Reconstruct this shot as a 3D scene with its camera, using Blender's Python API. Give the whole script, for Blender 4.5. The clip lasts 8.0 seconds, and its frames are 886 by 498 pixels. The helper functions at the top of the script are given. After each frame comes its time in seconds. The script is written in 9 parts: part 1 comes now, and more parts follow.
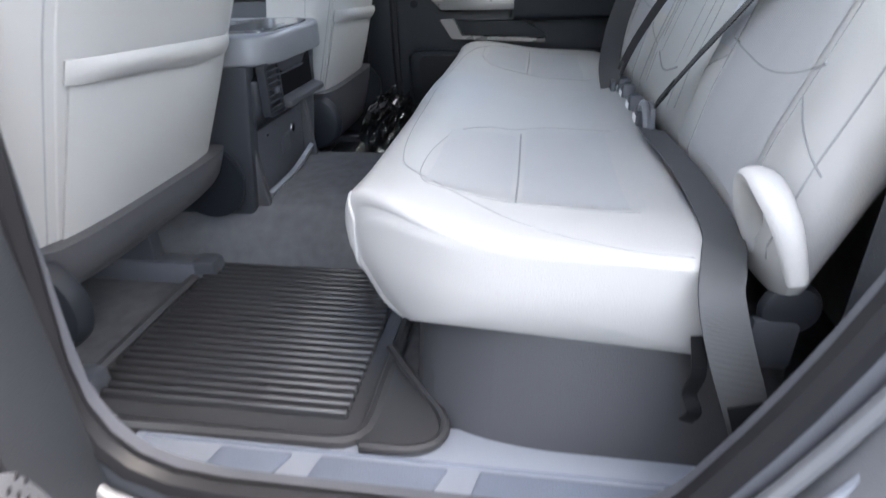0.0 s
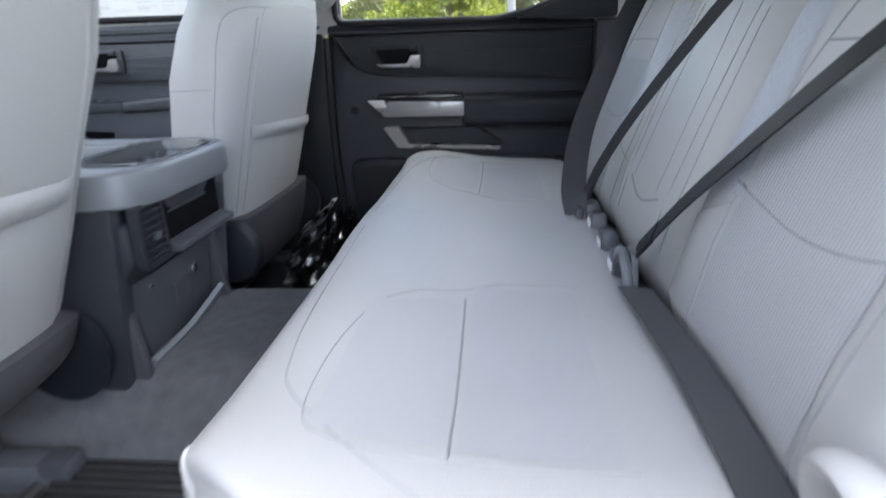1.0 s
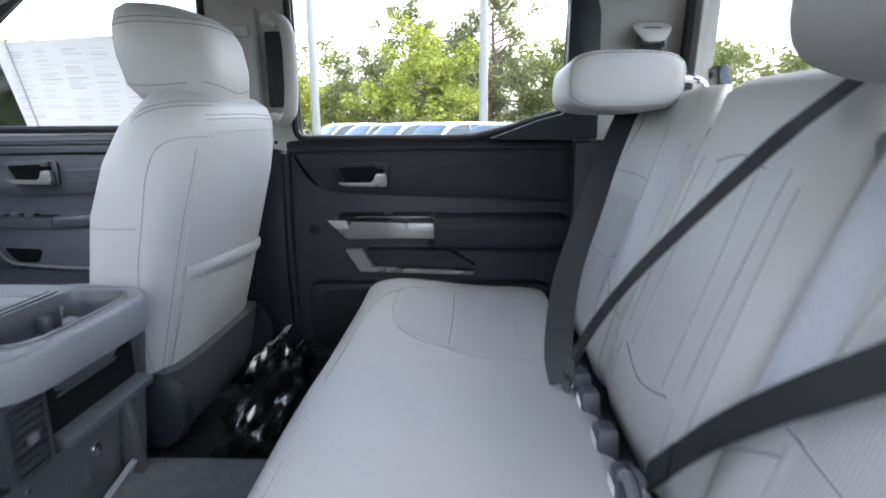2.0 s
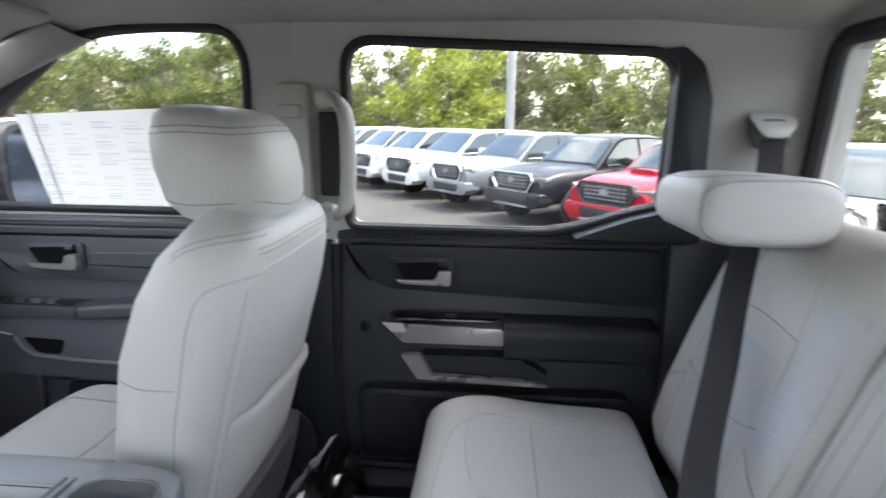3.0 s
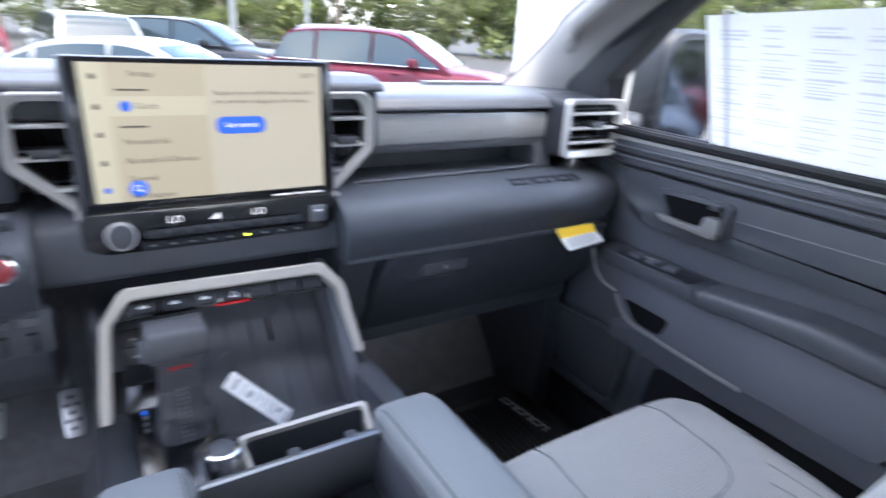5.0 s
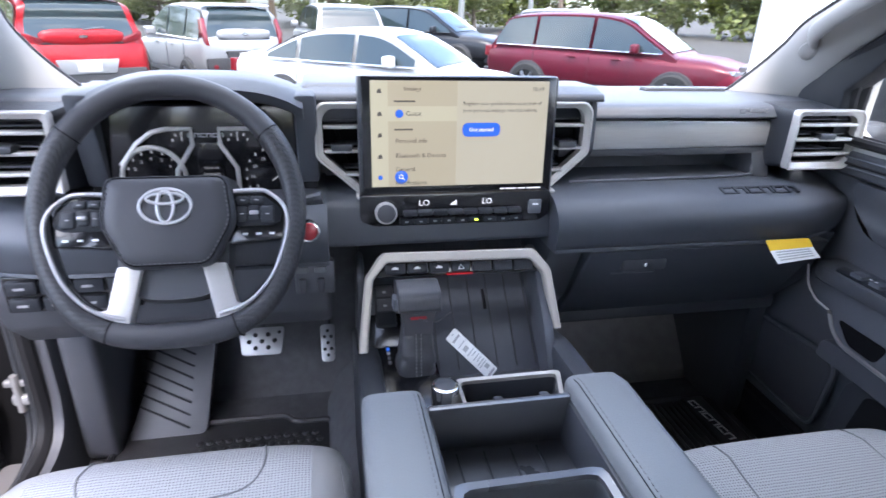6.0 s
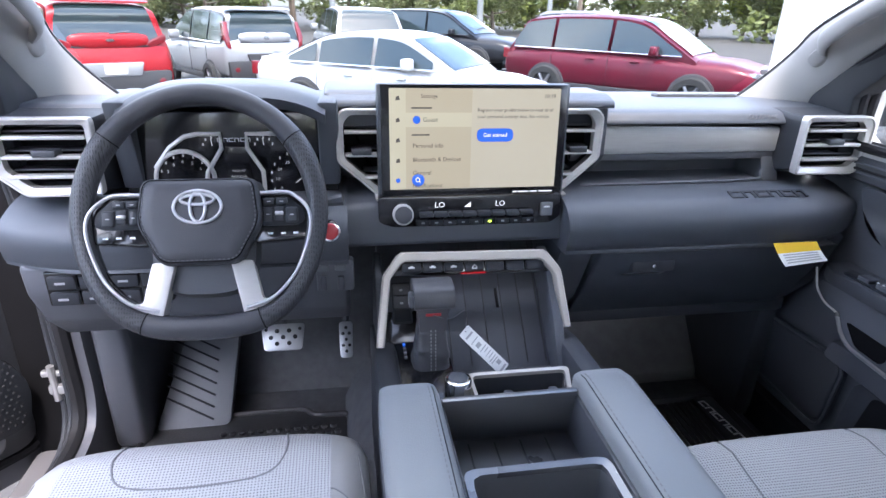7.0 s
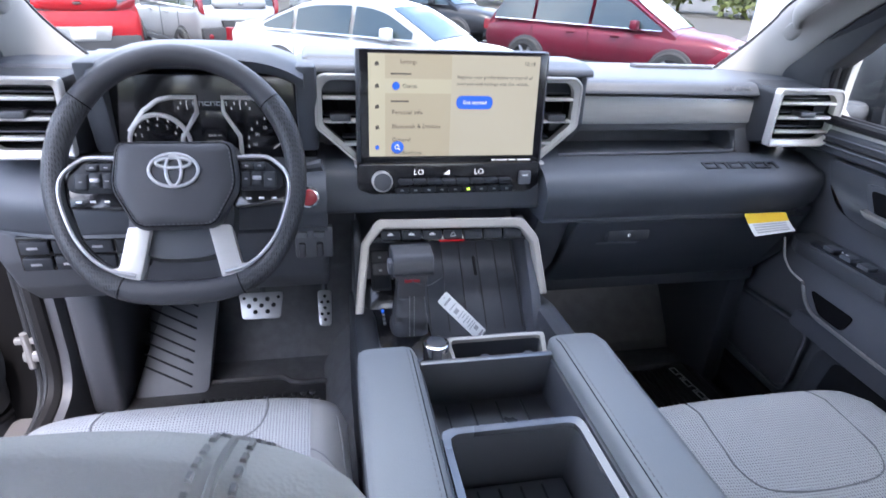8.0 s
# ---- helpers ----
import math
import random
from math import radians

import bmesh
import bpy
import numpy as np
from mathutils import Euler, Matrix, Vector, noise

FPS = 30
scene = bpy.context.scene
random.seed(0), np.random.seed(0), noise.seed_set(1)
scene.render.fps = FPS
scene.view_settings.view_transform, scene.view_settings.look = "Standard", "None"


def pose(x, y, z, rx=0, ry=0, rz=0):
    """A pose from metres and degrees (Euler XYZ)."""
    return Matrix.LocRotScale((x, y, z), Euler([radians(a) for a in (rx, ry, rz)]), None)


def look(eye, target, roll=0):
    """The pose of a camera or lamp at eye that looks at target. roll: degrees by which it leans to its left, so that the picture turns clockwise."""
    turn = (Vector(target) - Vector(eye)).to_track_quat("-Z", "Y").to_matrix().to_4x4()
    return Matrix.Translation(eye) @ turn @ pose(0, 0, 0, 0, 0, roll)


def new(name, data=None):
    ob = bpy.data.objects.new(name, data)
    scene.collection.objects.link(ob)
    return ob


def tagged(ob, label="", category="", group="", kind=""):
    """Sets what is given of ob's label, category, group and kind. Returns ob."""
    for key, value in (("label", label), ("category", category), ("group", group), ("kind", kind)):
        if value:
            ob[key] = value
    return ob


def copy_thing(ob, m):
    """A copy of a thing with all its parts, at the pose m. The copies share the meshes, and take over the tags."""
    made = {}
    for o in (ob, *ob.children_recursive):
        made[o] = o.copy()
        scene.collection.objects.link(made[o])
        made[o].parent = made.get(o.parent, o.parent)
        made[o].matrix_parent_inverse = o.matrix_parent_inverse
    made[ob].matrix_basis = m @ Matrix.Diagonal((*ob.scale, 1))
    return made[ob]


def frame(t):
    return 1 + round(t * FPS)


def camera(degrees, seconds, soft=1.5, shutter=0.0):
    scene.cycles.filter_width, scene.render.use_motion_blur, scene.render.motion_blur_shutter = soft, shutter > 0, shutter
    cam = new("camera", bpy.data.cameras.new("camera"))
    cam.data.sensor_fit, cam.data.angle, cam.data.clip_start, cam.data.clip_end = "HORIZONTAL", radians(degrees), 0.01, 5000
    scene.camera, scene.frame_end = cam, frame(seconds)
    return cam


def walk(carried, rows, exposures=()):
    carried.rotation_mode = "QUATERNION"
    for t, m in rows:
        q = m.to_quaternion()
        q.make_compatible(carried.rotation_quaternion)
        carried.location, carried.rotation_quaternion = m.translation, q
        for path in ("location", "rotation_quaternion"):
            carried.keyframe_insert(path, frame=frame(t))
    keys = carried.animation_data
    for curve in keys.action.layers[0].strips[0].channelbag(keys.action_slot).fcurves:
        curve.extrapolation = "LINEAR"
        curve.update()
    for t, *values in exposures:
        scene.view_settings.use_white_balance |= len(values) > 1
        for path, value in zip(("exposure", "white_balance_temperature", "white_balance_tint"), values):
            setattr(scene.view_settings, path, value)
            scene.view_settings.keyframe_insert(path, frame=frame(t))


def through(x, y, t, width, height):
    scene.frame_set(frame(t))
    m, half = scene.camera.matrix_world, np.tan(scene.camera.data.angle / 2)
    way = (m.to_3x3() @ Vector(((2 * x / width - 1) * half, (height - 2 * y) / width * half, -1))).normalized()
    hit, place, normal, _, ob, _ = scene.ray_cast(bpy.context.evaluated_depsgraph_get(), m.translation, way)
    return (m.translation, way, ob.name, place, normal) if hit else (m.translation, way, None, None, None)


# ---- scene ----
from mathutils.bvhtree import BVHTree

cam = camera(75.1, 8.0, 1.5, 0.5)
EXPOSURES = [(0.0, 3.20, 6900, 12), (0.8, 3.18, 6700, 12), (1.6, 3.22, 6650, 13), (2.9, 3.25, 7100, 13), (3.6, 3.47, 6950, 15), (4.2, 3.42, 6750, 16), (5.0, 3.42, 6200, 17), (6.3, 3.30, 6200, 18), (8.0, 3.31, 6150, 18)]
PATH = [
    (0, (-1.279, 0.013, 1.439), (0.474, 0.296, 0.518), -1.6),
    (0.5, (-1.161, 0.017, 1.451), (0.649, 0.252, 0.633), -1.9),
    (1, (-0.977, -0.013, 1.47), (0.895, 0.178, 0.793), -2.0),
    (1.5, (-0.888, -0.036, 1.518), (1.035, 0.107, 0.989), -1.5),
    (1.7, (-0.851, -0.035, 1.54), (1.088, 0.086, 1.065), -1.2),
    (2.8, (-0.555, 0.102, 1.72), (1.402, 0.195, 1.322), -0.2),
    (3, (-0.533, 0.123, 1.781), (1.413, 0.285, 1.348), 0.4),
    (3.5, (-0.418, 0.238, 1.835), (1.47, 0.658, 1.325), 1.5),
    (4, (-0.262, 0.424, 1.8), (1.48, 1.223, 1.228), 3.7),
    (4.5, (-0.127, 0.543, 1.719), (1.332, 1.748, 1.071), 4.5),
    (5, (-0.166, 0.577, 1.734), (0.844, 2.156, 1.035), 3.4),
    (5.2, (-0.193, 0.557, 1.723), (0.643, 2.242, 1.041), 3.4),
    (6.3, (-0.235, 0.446, 1.807), (0.081, 2.255, 1.016), 1.3),
    (6.5, (-0.234, 0.439, 1.804), (0.074, 2.255, 1.023), 1.3),
    (7, (-0.238, 0.423, 1.806), (0.081, 2.24, 1.033), 1.6),
    (7.5, (-0.244, 0.414, 1.806), (0.103, 2.221, 1.024), 2.1),
    (8, (-0.24, 0.411, 1.798), (0.148, 2.178, 0.946), 2.9),
]
walk(cam, [(t, look(eye, target, roll)) for t, eye, target, roll in PATH], EXPOSURES)

# ---- world, sun and exposure ----
world = bpy.data.worlds.new("sky")
scene.world = world
world.use_nodes = True
wn = world.node_tree.nodes
sky = wn.new("ShaderNodeTexSky")
sky.sky_type = "NISHITA"
sky.sun_disc = False
SUN_EL, SUN_AZ = radians(63), radians(176)     # azimuth from +y towards +x
sky.sun_elevation, sky.sun_rotation = SUN_EL, SUN_AZ
sky.air_density, sky.dust_density, sky.ozone_density = 1.0, 2.5, 1.0
# broken white cloud over the blue
cloud = wn.new("ShaderNodeTexNoise")
cloud.inputs["Scale"].default_value, cloud.inputs["Detail"].default_value, cloud.inputs["Roughness"].default_value = 3.2, 7.0, 0.58
cover = wn.new("ShaderNodeValToRGB")
cover.color_ramp.elements[0].position, cover.color_ramp.elements[1].position = 0.46, 0.60
cover.color_ramp.elements[0].color, cover.color_ramp.elements[1].color = (0, 0, 0, 1), (0.85, 0.85, 0.85, 1)
over = wn.new("ShaderNodeMix")
over.data_type = "RGBA"
world.node_tree.links.new(cloud.outputs["Fac"], cover.inputs["Fac"])
world.node_tree.links.new(cover.outputs["Color"], over.inputs["Factor"])
world.node_tree.links.new(sky.outputs[0], over.inputs["A"])
over.inputs["B"].default_value = (8.5, 8.6, 8.8, 1)
world.node_tree.links.new(over.outputs["Result"], wn["Background"].inputs[0])
wn["Background"].inputs[1].default_value = 0.15
sun = new("sun", bpy.data.lights.new("sun", "SUN"))
sun.data.energy, sun.data.angle, sun.data.color = 1.0, radians(10), (1.0, 0.95, 0.87)
sun_from = Vector((math.sin(SUN_AZ) * math.cos(SUN_EL), math.cos(SUN_AZ) * math.cos(SUN_EL), math.sin(SUN_EL)))
sun.matrix_basis = look(sun_from * 50, (0, 0, 0))


# ---- materials ----
def ramp_colour(c, k):
    return (min(c[0] * k, 1), min(c[1] * k, 1), min(c[2] * k, 1), 1)


def material(name, base, rough=0.5, metal=0.0, vary=0.12, scale=6.0, grain=0.0, grain_scale=400.0, coat=0.0, spec=0.5, per_piece=0.0, stretch=(1, 1, 1)):
    """Principled surface with broad variation, fine grain relief and roughness wear."""
    m = bpy.data.materials.new(name)
    m.use_nodes = True
    n, l = m.node_tree.nodes, m.node_tree.links
    b = n["Principled BSDF"]
    co = n.new("ShaderNodeTexCoord")
    mp = n.new("ShaderNodeMapping")
    mp.inputs["Scale"].default_value = stretch
    l.new(co.outputs["Object"], mp.inputs[0])
    big = n.new("ShaderNodeTexNoise")
    big.inputs["Scale"].default_value, big.inputs["Detail"].default_value = scale, 5
    l.new(mp.outputs[0], big.inputs["Vector"])
    mix = n.new("ShaderNodeMix")
    mix.data_type = "RGBA"
    mix.inputs[6].default_value, mix.inputs[7].default_value = ramp_colour(base, 1 - vary), ramp_colour(base, 1 + vary)
    l.new(big.outputs["Fac"], mix.inputs[0])
    colour = mix.outputs[2]
    if per_piece:
        info = n.new("ShaderNodeObjectInfo")
        hsv = n.new("ShaderNodeHueSaturation")
        mr = n.new("ShaderNodeMapRange")
        mr.inputs[3].default_value, mr.inputs[4].default_value = 1 - per_piece, 1 + per_piece
        l.new(info.outputs["Random"], mr.inputs[0])
        l.new(mr.outputs[0], hsv.inputs["Value"])
        l.new(colour, hsv.inputs["Color"])
        colour = hsv.outputs[0]
    l.new(colour, b.inputs["Base Color"])
    rr = n.new("ShaderNodeMapRange")
    rr.inputs[3].default_value, rr.inputs[4].default_value = max(rough - 0.08, 0.02), min(rough + 0.08, 1)
    l.new(big.outputs["Fac"], rr.inputs[0])
    l.new(rr.outputs[0], b.inputs["Roughness"])
    b.inputs["Metallic"].default_value = metal
    b.inputs["Specular IOR Level"].default_value = spec
    b.inputs["Coat Weight"].default_value = coat
    b.inputs["Coat Roughness"].default_value = 0.05
    if grain:
        fine = n.new("ShaderNodeTexVoronoi")
        fine.inputs["Scale"].default_value = grain_scale
        l.new(mp.outputs[0], fine.inputs["Vector"])
        bump = n.new("ShaderNodeBump")
        bump.inputs["Strength"].default_value, bump.inputs["Distance"].default_value = grain, 0.001
        l.new(fine.outputs["Distance"], bump.inputs["Height"])
        l.new(bump.outputs[0], b.inputs["Normal"])
    return m


def ribbed(name, base, rough, period, direction=(1, 0, 0), strength=0.5, vary=0.1, rib_shade=0.0):
    """Woven or ribbed cloth: fine parallel ribs with broad shading variation; shade between the ribs can be put into
    the colour.
    """
    m = material(name, base, rough, vary=vary, scale=9)
    n, l = m.node_tree.nodes, m.node_tree.links
    co = n.new("ShaderNodeTexCoord")
    wave = n.new("ShaderNodeTexWave")
    wave.wave_type, wave.bands_direction = "BANDS", "X"
    wave.inputs["Scale"].default_value = 1.0 / period / 3.1416 * 0.5 * 3.1416
    wave.inputs["Distortion"].default_value = 0.35
    rot = n.new("ShaderNodeMapping")
    d = Vector(direction).normalized()
    rot.inputs["Rotation"].default_value = d.rotation_difference(Vector((1, 0, 0))).to_euler()
    l.new(co.outputs["Object"], rot.inputs[0])
    l.new(rot.outputs[0], wave.inputs["Vector"])
    noise_t = n.new("ShaderNodeTexNoise")
    noise_t.inputs["Scale"].default_value = 700
    l.new(co.outputs["Object"], noise_t.inputs["Vector"])
    add = n.new("ShaderNodeMath")
    add.operation = "ADD"
    l.new(wave.outputs["Fac"], add.inputs[0])
    l.new(noise_t.outputs["Fac"], add.inputs[1])
    bump = n.new("ShaderNodeBump")
    bump.inputs["Strength"].default_value, bump.inputs["Distance"].default_value = strength, 0.0012
    l.new(add.outputs[0], bump.inputs["Height"])
    l.new(bump.outputs[0], n["Principled BSDF"].inputs["Normal"])
    # shade between the ribs, multiplied into the base colour
    if rib_shade:
        b = n["Principled BSDF"]
        old = b.inputs["Base Color"].links[0].from_socket
        mx = n.new("ShaderNodeMix")
        mx.data_type, mx.blend_type = "RGBA", "MULTIPLY"
        mx.inputs[0].default_value = 1.0
        mr = n.new("ShaderNodeMapRange")
        mr.inputs[3].default_value, mr.inputs[4].default_value = 1 - rib_shade, 1.0
        l.new(wave.outputs["Fac"], mr.inputs[0])
        l.new(old, mx.inputs[6])
        l.new(mr.outputs[0], mx.inputs[7])
        l.new(mx.outputs[2], b.inputs["Base Color"])
    return m


def glowing(name, colour, strength):
    m = bpy.data.materials.new(name)
    m.use_nodes = True
    b = m.node_tree.nodes["Principled BSDF"]
    b.inputs["Base Color"].default_value = (colour[0] * 0.2, colour[1] * 0.2, colour[2] * 0.2, 1)
    b.inputs["Emission Color"].default_value = (*colour, 1)
    b.inputs["Emission Strength"].default_value = strength
    b.inputs["Roughness"].default_value = 0.25
    return m


def clear_glass(name, tint=(0.93, 0.96, 0.95), gloss=1.0):
    m = bpy.data.materials.new(name)
    m.use_nodes = True
    n, l = m.node_tree.nodes, m.node_tree.links
    n.remove(n["Principled BSDF"])
    tr = n.new("ShaderNodeBsdfTransparent")
    tr.inputs[0].default_value = (*tint, 1)
    gl = n.new("ShaderNodeBsdfGlossy")
    gl.inputs["Roughness"].default_value = 0.01
    fr = n.new("ShaderNodeLayerWeight")
    fr.inputs[0].default_value = 0.5
    pw = n.new("ShaderNodeMath")
    pw.operation = "POWER"
    pw.inputs[1].default_value = 4.0
    ma = n.new("ShaderNodeMath")
    ma.operation = "MULTIPLY_ADD"
    ma.inputs[1].default_value, ma.inputs[2].default_value = 0.35 * gloss, 0.035 * gloss
    l.new(fr.outputs["Facing"], pw.inputs[0])
    l.new(pw.outputs[0], ma.inputs[0])
    mx = n.new("ShaderNodeMixShader")
    l.new(ma.outputs[0], mx.inputs[0])
    l.new(tr.outputs[0], mx.inputs[1])
    l.new(gl.outputs[0], mx.inputs[2])
    l.new(mx.outputs[0], n["Material Output"].inputs[0])
    return m


LEATHER = material("grey_leather", (0.46, 0.455, 0.442), 0.50, vary=0.05, scale=5, grain=0.25, grain_scale=520)
CLOTH = ribbed("grey_ribbed_cloth", (0.475, 0.476, 0.478), 0.62, 0.0042, (1, 0.15, 0), 0.35, vary=0.06, rib_shade=0.12)

BACKCLOTH = ribbed("broad_ribbed_cloth", (0.47, 0.472, 0.478), 0.62, 0.0085, (1, 0.05, 0), 0.4, vary=0.06, rib_shade=0.2)


def perforated(name, base, rough, pitch, hole=0.27, dark=0.22):
    """Leather pierced by a regular grid of small dark holes."""
    m = material(name, base, rough, vary=0.06, scale=7)
    n, l = m.node_tree.nodes, m.node_tree.links
    b = n["Principled BSDF"]
    co = n.new("ShaderNodeTexCoord")
    vo = n.new("ShaderNodeTexVoronoi")
    vo.inputs["Scale"].default_value, vo.inputs["Randomness"].default_value = 1.0 / pitch, 0.12
    vo.voronoi_dimensions = "2D"
    l.new(co.outputs["Object"], vo.inputs["Vector"])
    mr = n.new("ShaderNodeMapRange")
    mr.inputs[1].default_value, mr.inputs[2].default_value = hole * 0.75, hole * 1.15
    l.new(vo.outputs["Distance"], mr.inputs[0])
    old = b.inputs["Base Color"].links[0].from_socket
    mx = n.new("ShaderNodeMix")
    mx.data_type = "RGBA"
    mx.inputs[6].default_value = ramp_colour(base, dark)
    l.new(mr.outputs[0], mx.inputs[0])
    l.new(old, mx.inputs[7])
    l.new(mx.outputs[2], b.inputs["Base Color"])
    bump = n.new("ShaderNodeBump")
    bump.inputs["Strength"].default_value, bump.inputs["Distance"].default_value = 0.6, 0.001
    l.new(mr.outputs[0], bump.inputs["Height"])
    l.new(bump.outputs[0], b.inputs["Normal"])
    return m


SEAM = material("seam_thread", (0.30, 0.30, 0.30), 0.7, vary=0.2)
PERF = perforated("perforated_leather", (0.50, 0.498, 0.50), 0.5, 0.0048, 0.27, 0.38)
DARKSEAM = material("dark_seam_thread", (0.20, 0.20, 0.205), 0.7, vary=0.2)
PIPING = material("pale_piping", (0.52, 0.515, 0.50), 0.45, vary=0.05)
GREYPAD = material("slate_armrest_leather", (0.235, 0.246, 0.256), 0.42, vary=0.06, grain=0.25, grain_scale=600)
BLACK = material("black_plastic", (0.064, 0.068, 0.077), 0.42, vary=0.15, grain=0.25, grain_scale=700)
# darker copies of the black and charcoal, carrying the rear door's shade as colour
DOORBLACK = material("darker_black_skin", (0.014, 0.0165, 0.021), 0.45, spec=0.3, vary=0.15, grain=0.3, grain_scale=650)
DOORCHAR = material("darker_charcoal_plastic", (0.032, 0.035, 0.041), 0.45, spec=0.35, vary=0.12, grain=0.3, grain_scale=600)
DOORSILVER = material("door_satin_silver", (0.33, 0.32, 0.31), 0.28, metal=0.5, vary=0.06)
DASH = material("black_dash_skin", (0.062, 0.069, 0.082), 0.46, vary=0.12, grain=0.3, grain_scale=650)
CHAR = material("charcoal_plastic", (0.105, 0.110, 0.124), 0.40, vary=0.12, grain=0.3, grain_scale=600)
GREYPL = material("grey_plastic", (0.15, 0.156, 0.168), 0.34, vary=0.1, grain=0.3, grain_scale=650)
PIANO = material("gloss_black", (0.010, 0.010, 0.012), 0.16, vary=0.1, coat=0.25)
CARPET = material("charcoal_carpet", (0.135, 0.137, 0.143), 0.95, vary=0.3, scale=40, grain=1.0, grain_scale=900, spec=0.1)
RUBBER = material("mat_rubber", (0.045, 0.045, 0.047), 0.32, vary=0.15, scale=12, grain=0.25, grain_scale=500)
SEAL = material("door_seal_rubber", (0.018, 0.018, 0.020), 0.45, vary=0.2, spec=0.25)
SILVER = material("satin_silver", (0.57, 0.555, 0.535), 0.34, metal=0.3, vary=0.05, scale=30, stretch=(1, 8, 1))
CHAMP = material("champagne_trim", (0.50, 0.465, 0.415), 0.36, metal=0.2, vary=0.05)
BRUSHED = material("brushed_band", (0.36, 0.37, 0.37), 0.33, metal=0.3, vary=0.12, scale=25, stretch=(1, 14, 14))
CHROME = material("chrome", (0.85, 0.85, 0.86), 0.08, metal=1.0, vary=0.02)
STEEL = material("brushed_steel", (0.50, 0.50, 0.51), 0.36, metal=0.7, vary=0.08)
SLOPE = material("grey_footwell_felt", (0.32, 0.31, 0.295), 0.95, vary=0.25, scale=30, grain=0.8, grain_scale=700, spec=0.1)
HEAD = material("grey_headliner", (0.36, 0.345, 0.325), 0.95, vary=0.06, scale=60, grain=0.5, grain_scale=1200, spec=0.1)
PILLAR = material("grey_pillar_trim", (0.40, 0.39, 0.37), 0.6, vary=0.04, grain=0.3, grain_scale=500)


def zigzag(name, base, rough):
    """Embossed chevron cloth: slanting ribs folded to and fro across the band."""
    m = material(name, base, rough, vary=0.06, scale=9)
    n, l = m.node_tree.nodes, m.node_tree.links
    co = n.new("ShaderNodeTexCoord")
    sp = n.new("ShaderNodeSeparateXYZ")
    l.new(co.outputs["Object"], sp.inputs[0])
    pp = n.new("ShaderNodeMath")
    pp.operation = "PINGPONG"
    pp.inputs[1].default_value = 0.012
    l.new(sp.outputs["X"], pp.inputs[0])
    ad = n.new("ShaderNodeMath")
    ad.operation = "ADD"
    l.new(pp.outputs[0], ad.inputs[0])
    l.new(sp.outputs["Z"], ad.inputs[1])
    mu = n.new("ShaderNodeMath")
    mu.operation = "MULTIPLY"
    mu.inputs[1].default_value = 2 * math.pi / 0.014
    l.new(ad.outputs[0], mu.inputs[0])
    si = n.new("ShaderNodeMath")
    si.operation = "SINE"
    l.new(mu.outputs[0], si.inputs[0])
    bump = n.new("ShaderNodeBump")
    bump.inputs["Strength"].default_value, bump.inputs["Distance"].default_value = 0.3, 0.0015
    l.new(si.outputs[0], bump.inputs["Height"])
    l.new(bump.outputs[0], n["Principled BSDF"].inputs["Normal"])
    return m


ZIGZAG = zigzag("chevron_cloth", (0.44, 0.455, 0.49), 0.6)
# darker copy of the pillar trim; strong windscreen light is offset in its colour
FRONTPILLAR_DIM = material("dimmed_pillar_trim", (0.25, 0.246, 0.24), 0.6, vary=0.05, grain=0.3, grain_scale=500)
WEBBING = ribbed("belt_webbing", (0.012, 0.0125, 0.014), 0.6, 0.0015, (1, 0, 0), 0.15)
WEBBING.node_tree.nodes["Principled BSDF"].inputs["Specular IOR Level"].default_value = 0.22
# paler copy of the black webbing: glancing light is put into the colour
BELTLIT = ribbed("glancing_lit_webbing", (0.030, 0.031, 0.035), 0.55, 0.0015, (1, 0, 0), 0.15)
# lap belt webbing, paler than the other belts
BELTGREY = ribbed("pale_belt_webbing", (0.068, 0.070, 0.073), 0.55, 0.0015, (1, 0, 0), 0.15)
PAINT = material("grey_metallic_paint", (0.20, 0.195, 0.205), 0.34, metal=0.4, vary=0.05, coat=0.15)
GLASS = clear_glass("window_glass", (0.885, 0.91, 0.905), 0.6)
SCREENGLASS = clear_glass("windscreen_glass", (0.83, 0.855, 0.85), 0.12)
CARGLASS = material("dark_car_glass", (0.016, 0.026, 0.029), 0.04, vary=0.2, scale=1.5, coat=0.2, spec=0.5)
PAPER = material("white_paper", (0.85, 0.85, 0.84), 0.7, vary=0.02)


def thin_paper(name, colour, through):
    """Paper that lets daylight through."""
    m = material(name, colour, 0.8, vary=0.03)
    n, l = m.node_tree.nodes, m.node_tree.links
    t = n.new("ShaderNodeBsdfTranslucent")
    t.inputs[0].default_value = (*colour, 1)
    x = n.new("ShaderNodeMixShader")
    x.inputs[0].default_value = through
    l.new(n["Principled BSDF"].outputs[0], x.inputs[1])
    l.new(t.outputs[0], x.inputs[2])
    l.new(x.outputs[0], n["Material Output"].inputs[0])
    return m


SHEET = thin_paper("thin_window_paper", (0.82, 0.82, 0.805), 0.45)
SHEETINK = thin_paper("faint_sheet_print", (0.66, 0.66, 0.68), 0.55)
# near-black for hollows and joints: their shade is put into the colour
VOID = material("hollow_shade_black", (0.008, 0.008, 0.009), 0.95, vary=0.1, spec=0.05)
INK = material("grey_print", (0.42, 0.42, 0.43), 0.8, vary=0.1)
YELLOW = material("yellow_label", (0.85, 0.55, 0.02), 0.6, vary=0.04)
RED = material("red_button", (0.45, 0.03, 0.04), 0.35, vary=0.1, coat=0.3)
REDGLOW = glowing("red_lamp", (0.8, 0.02, 0.03), 0.03)
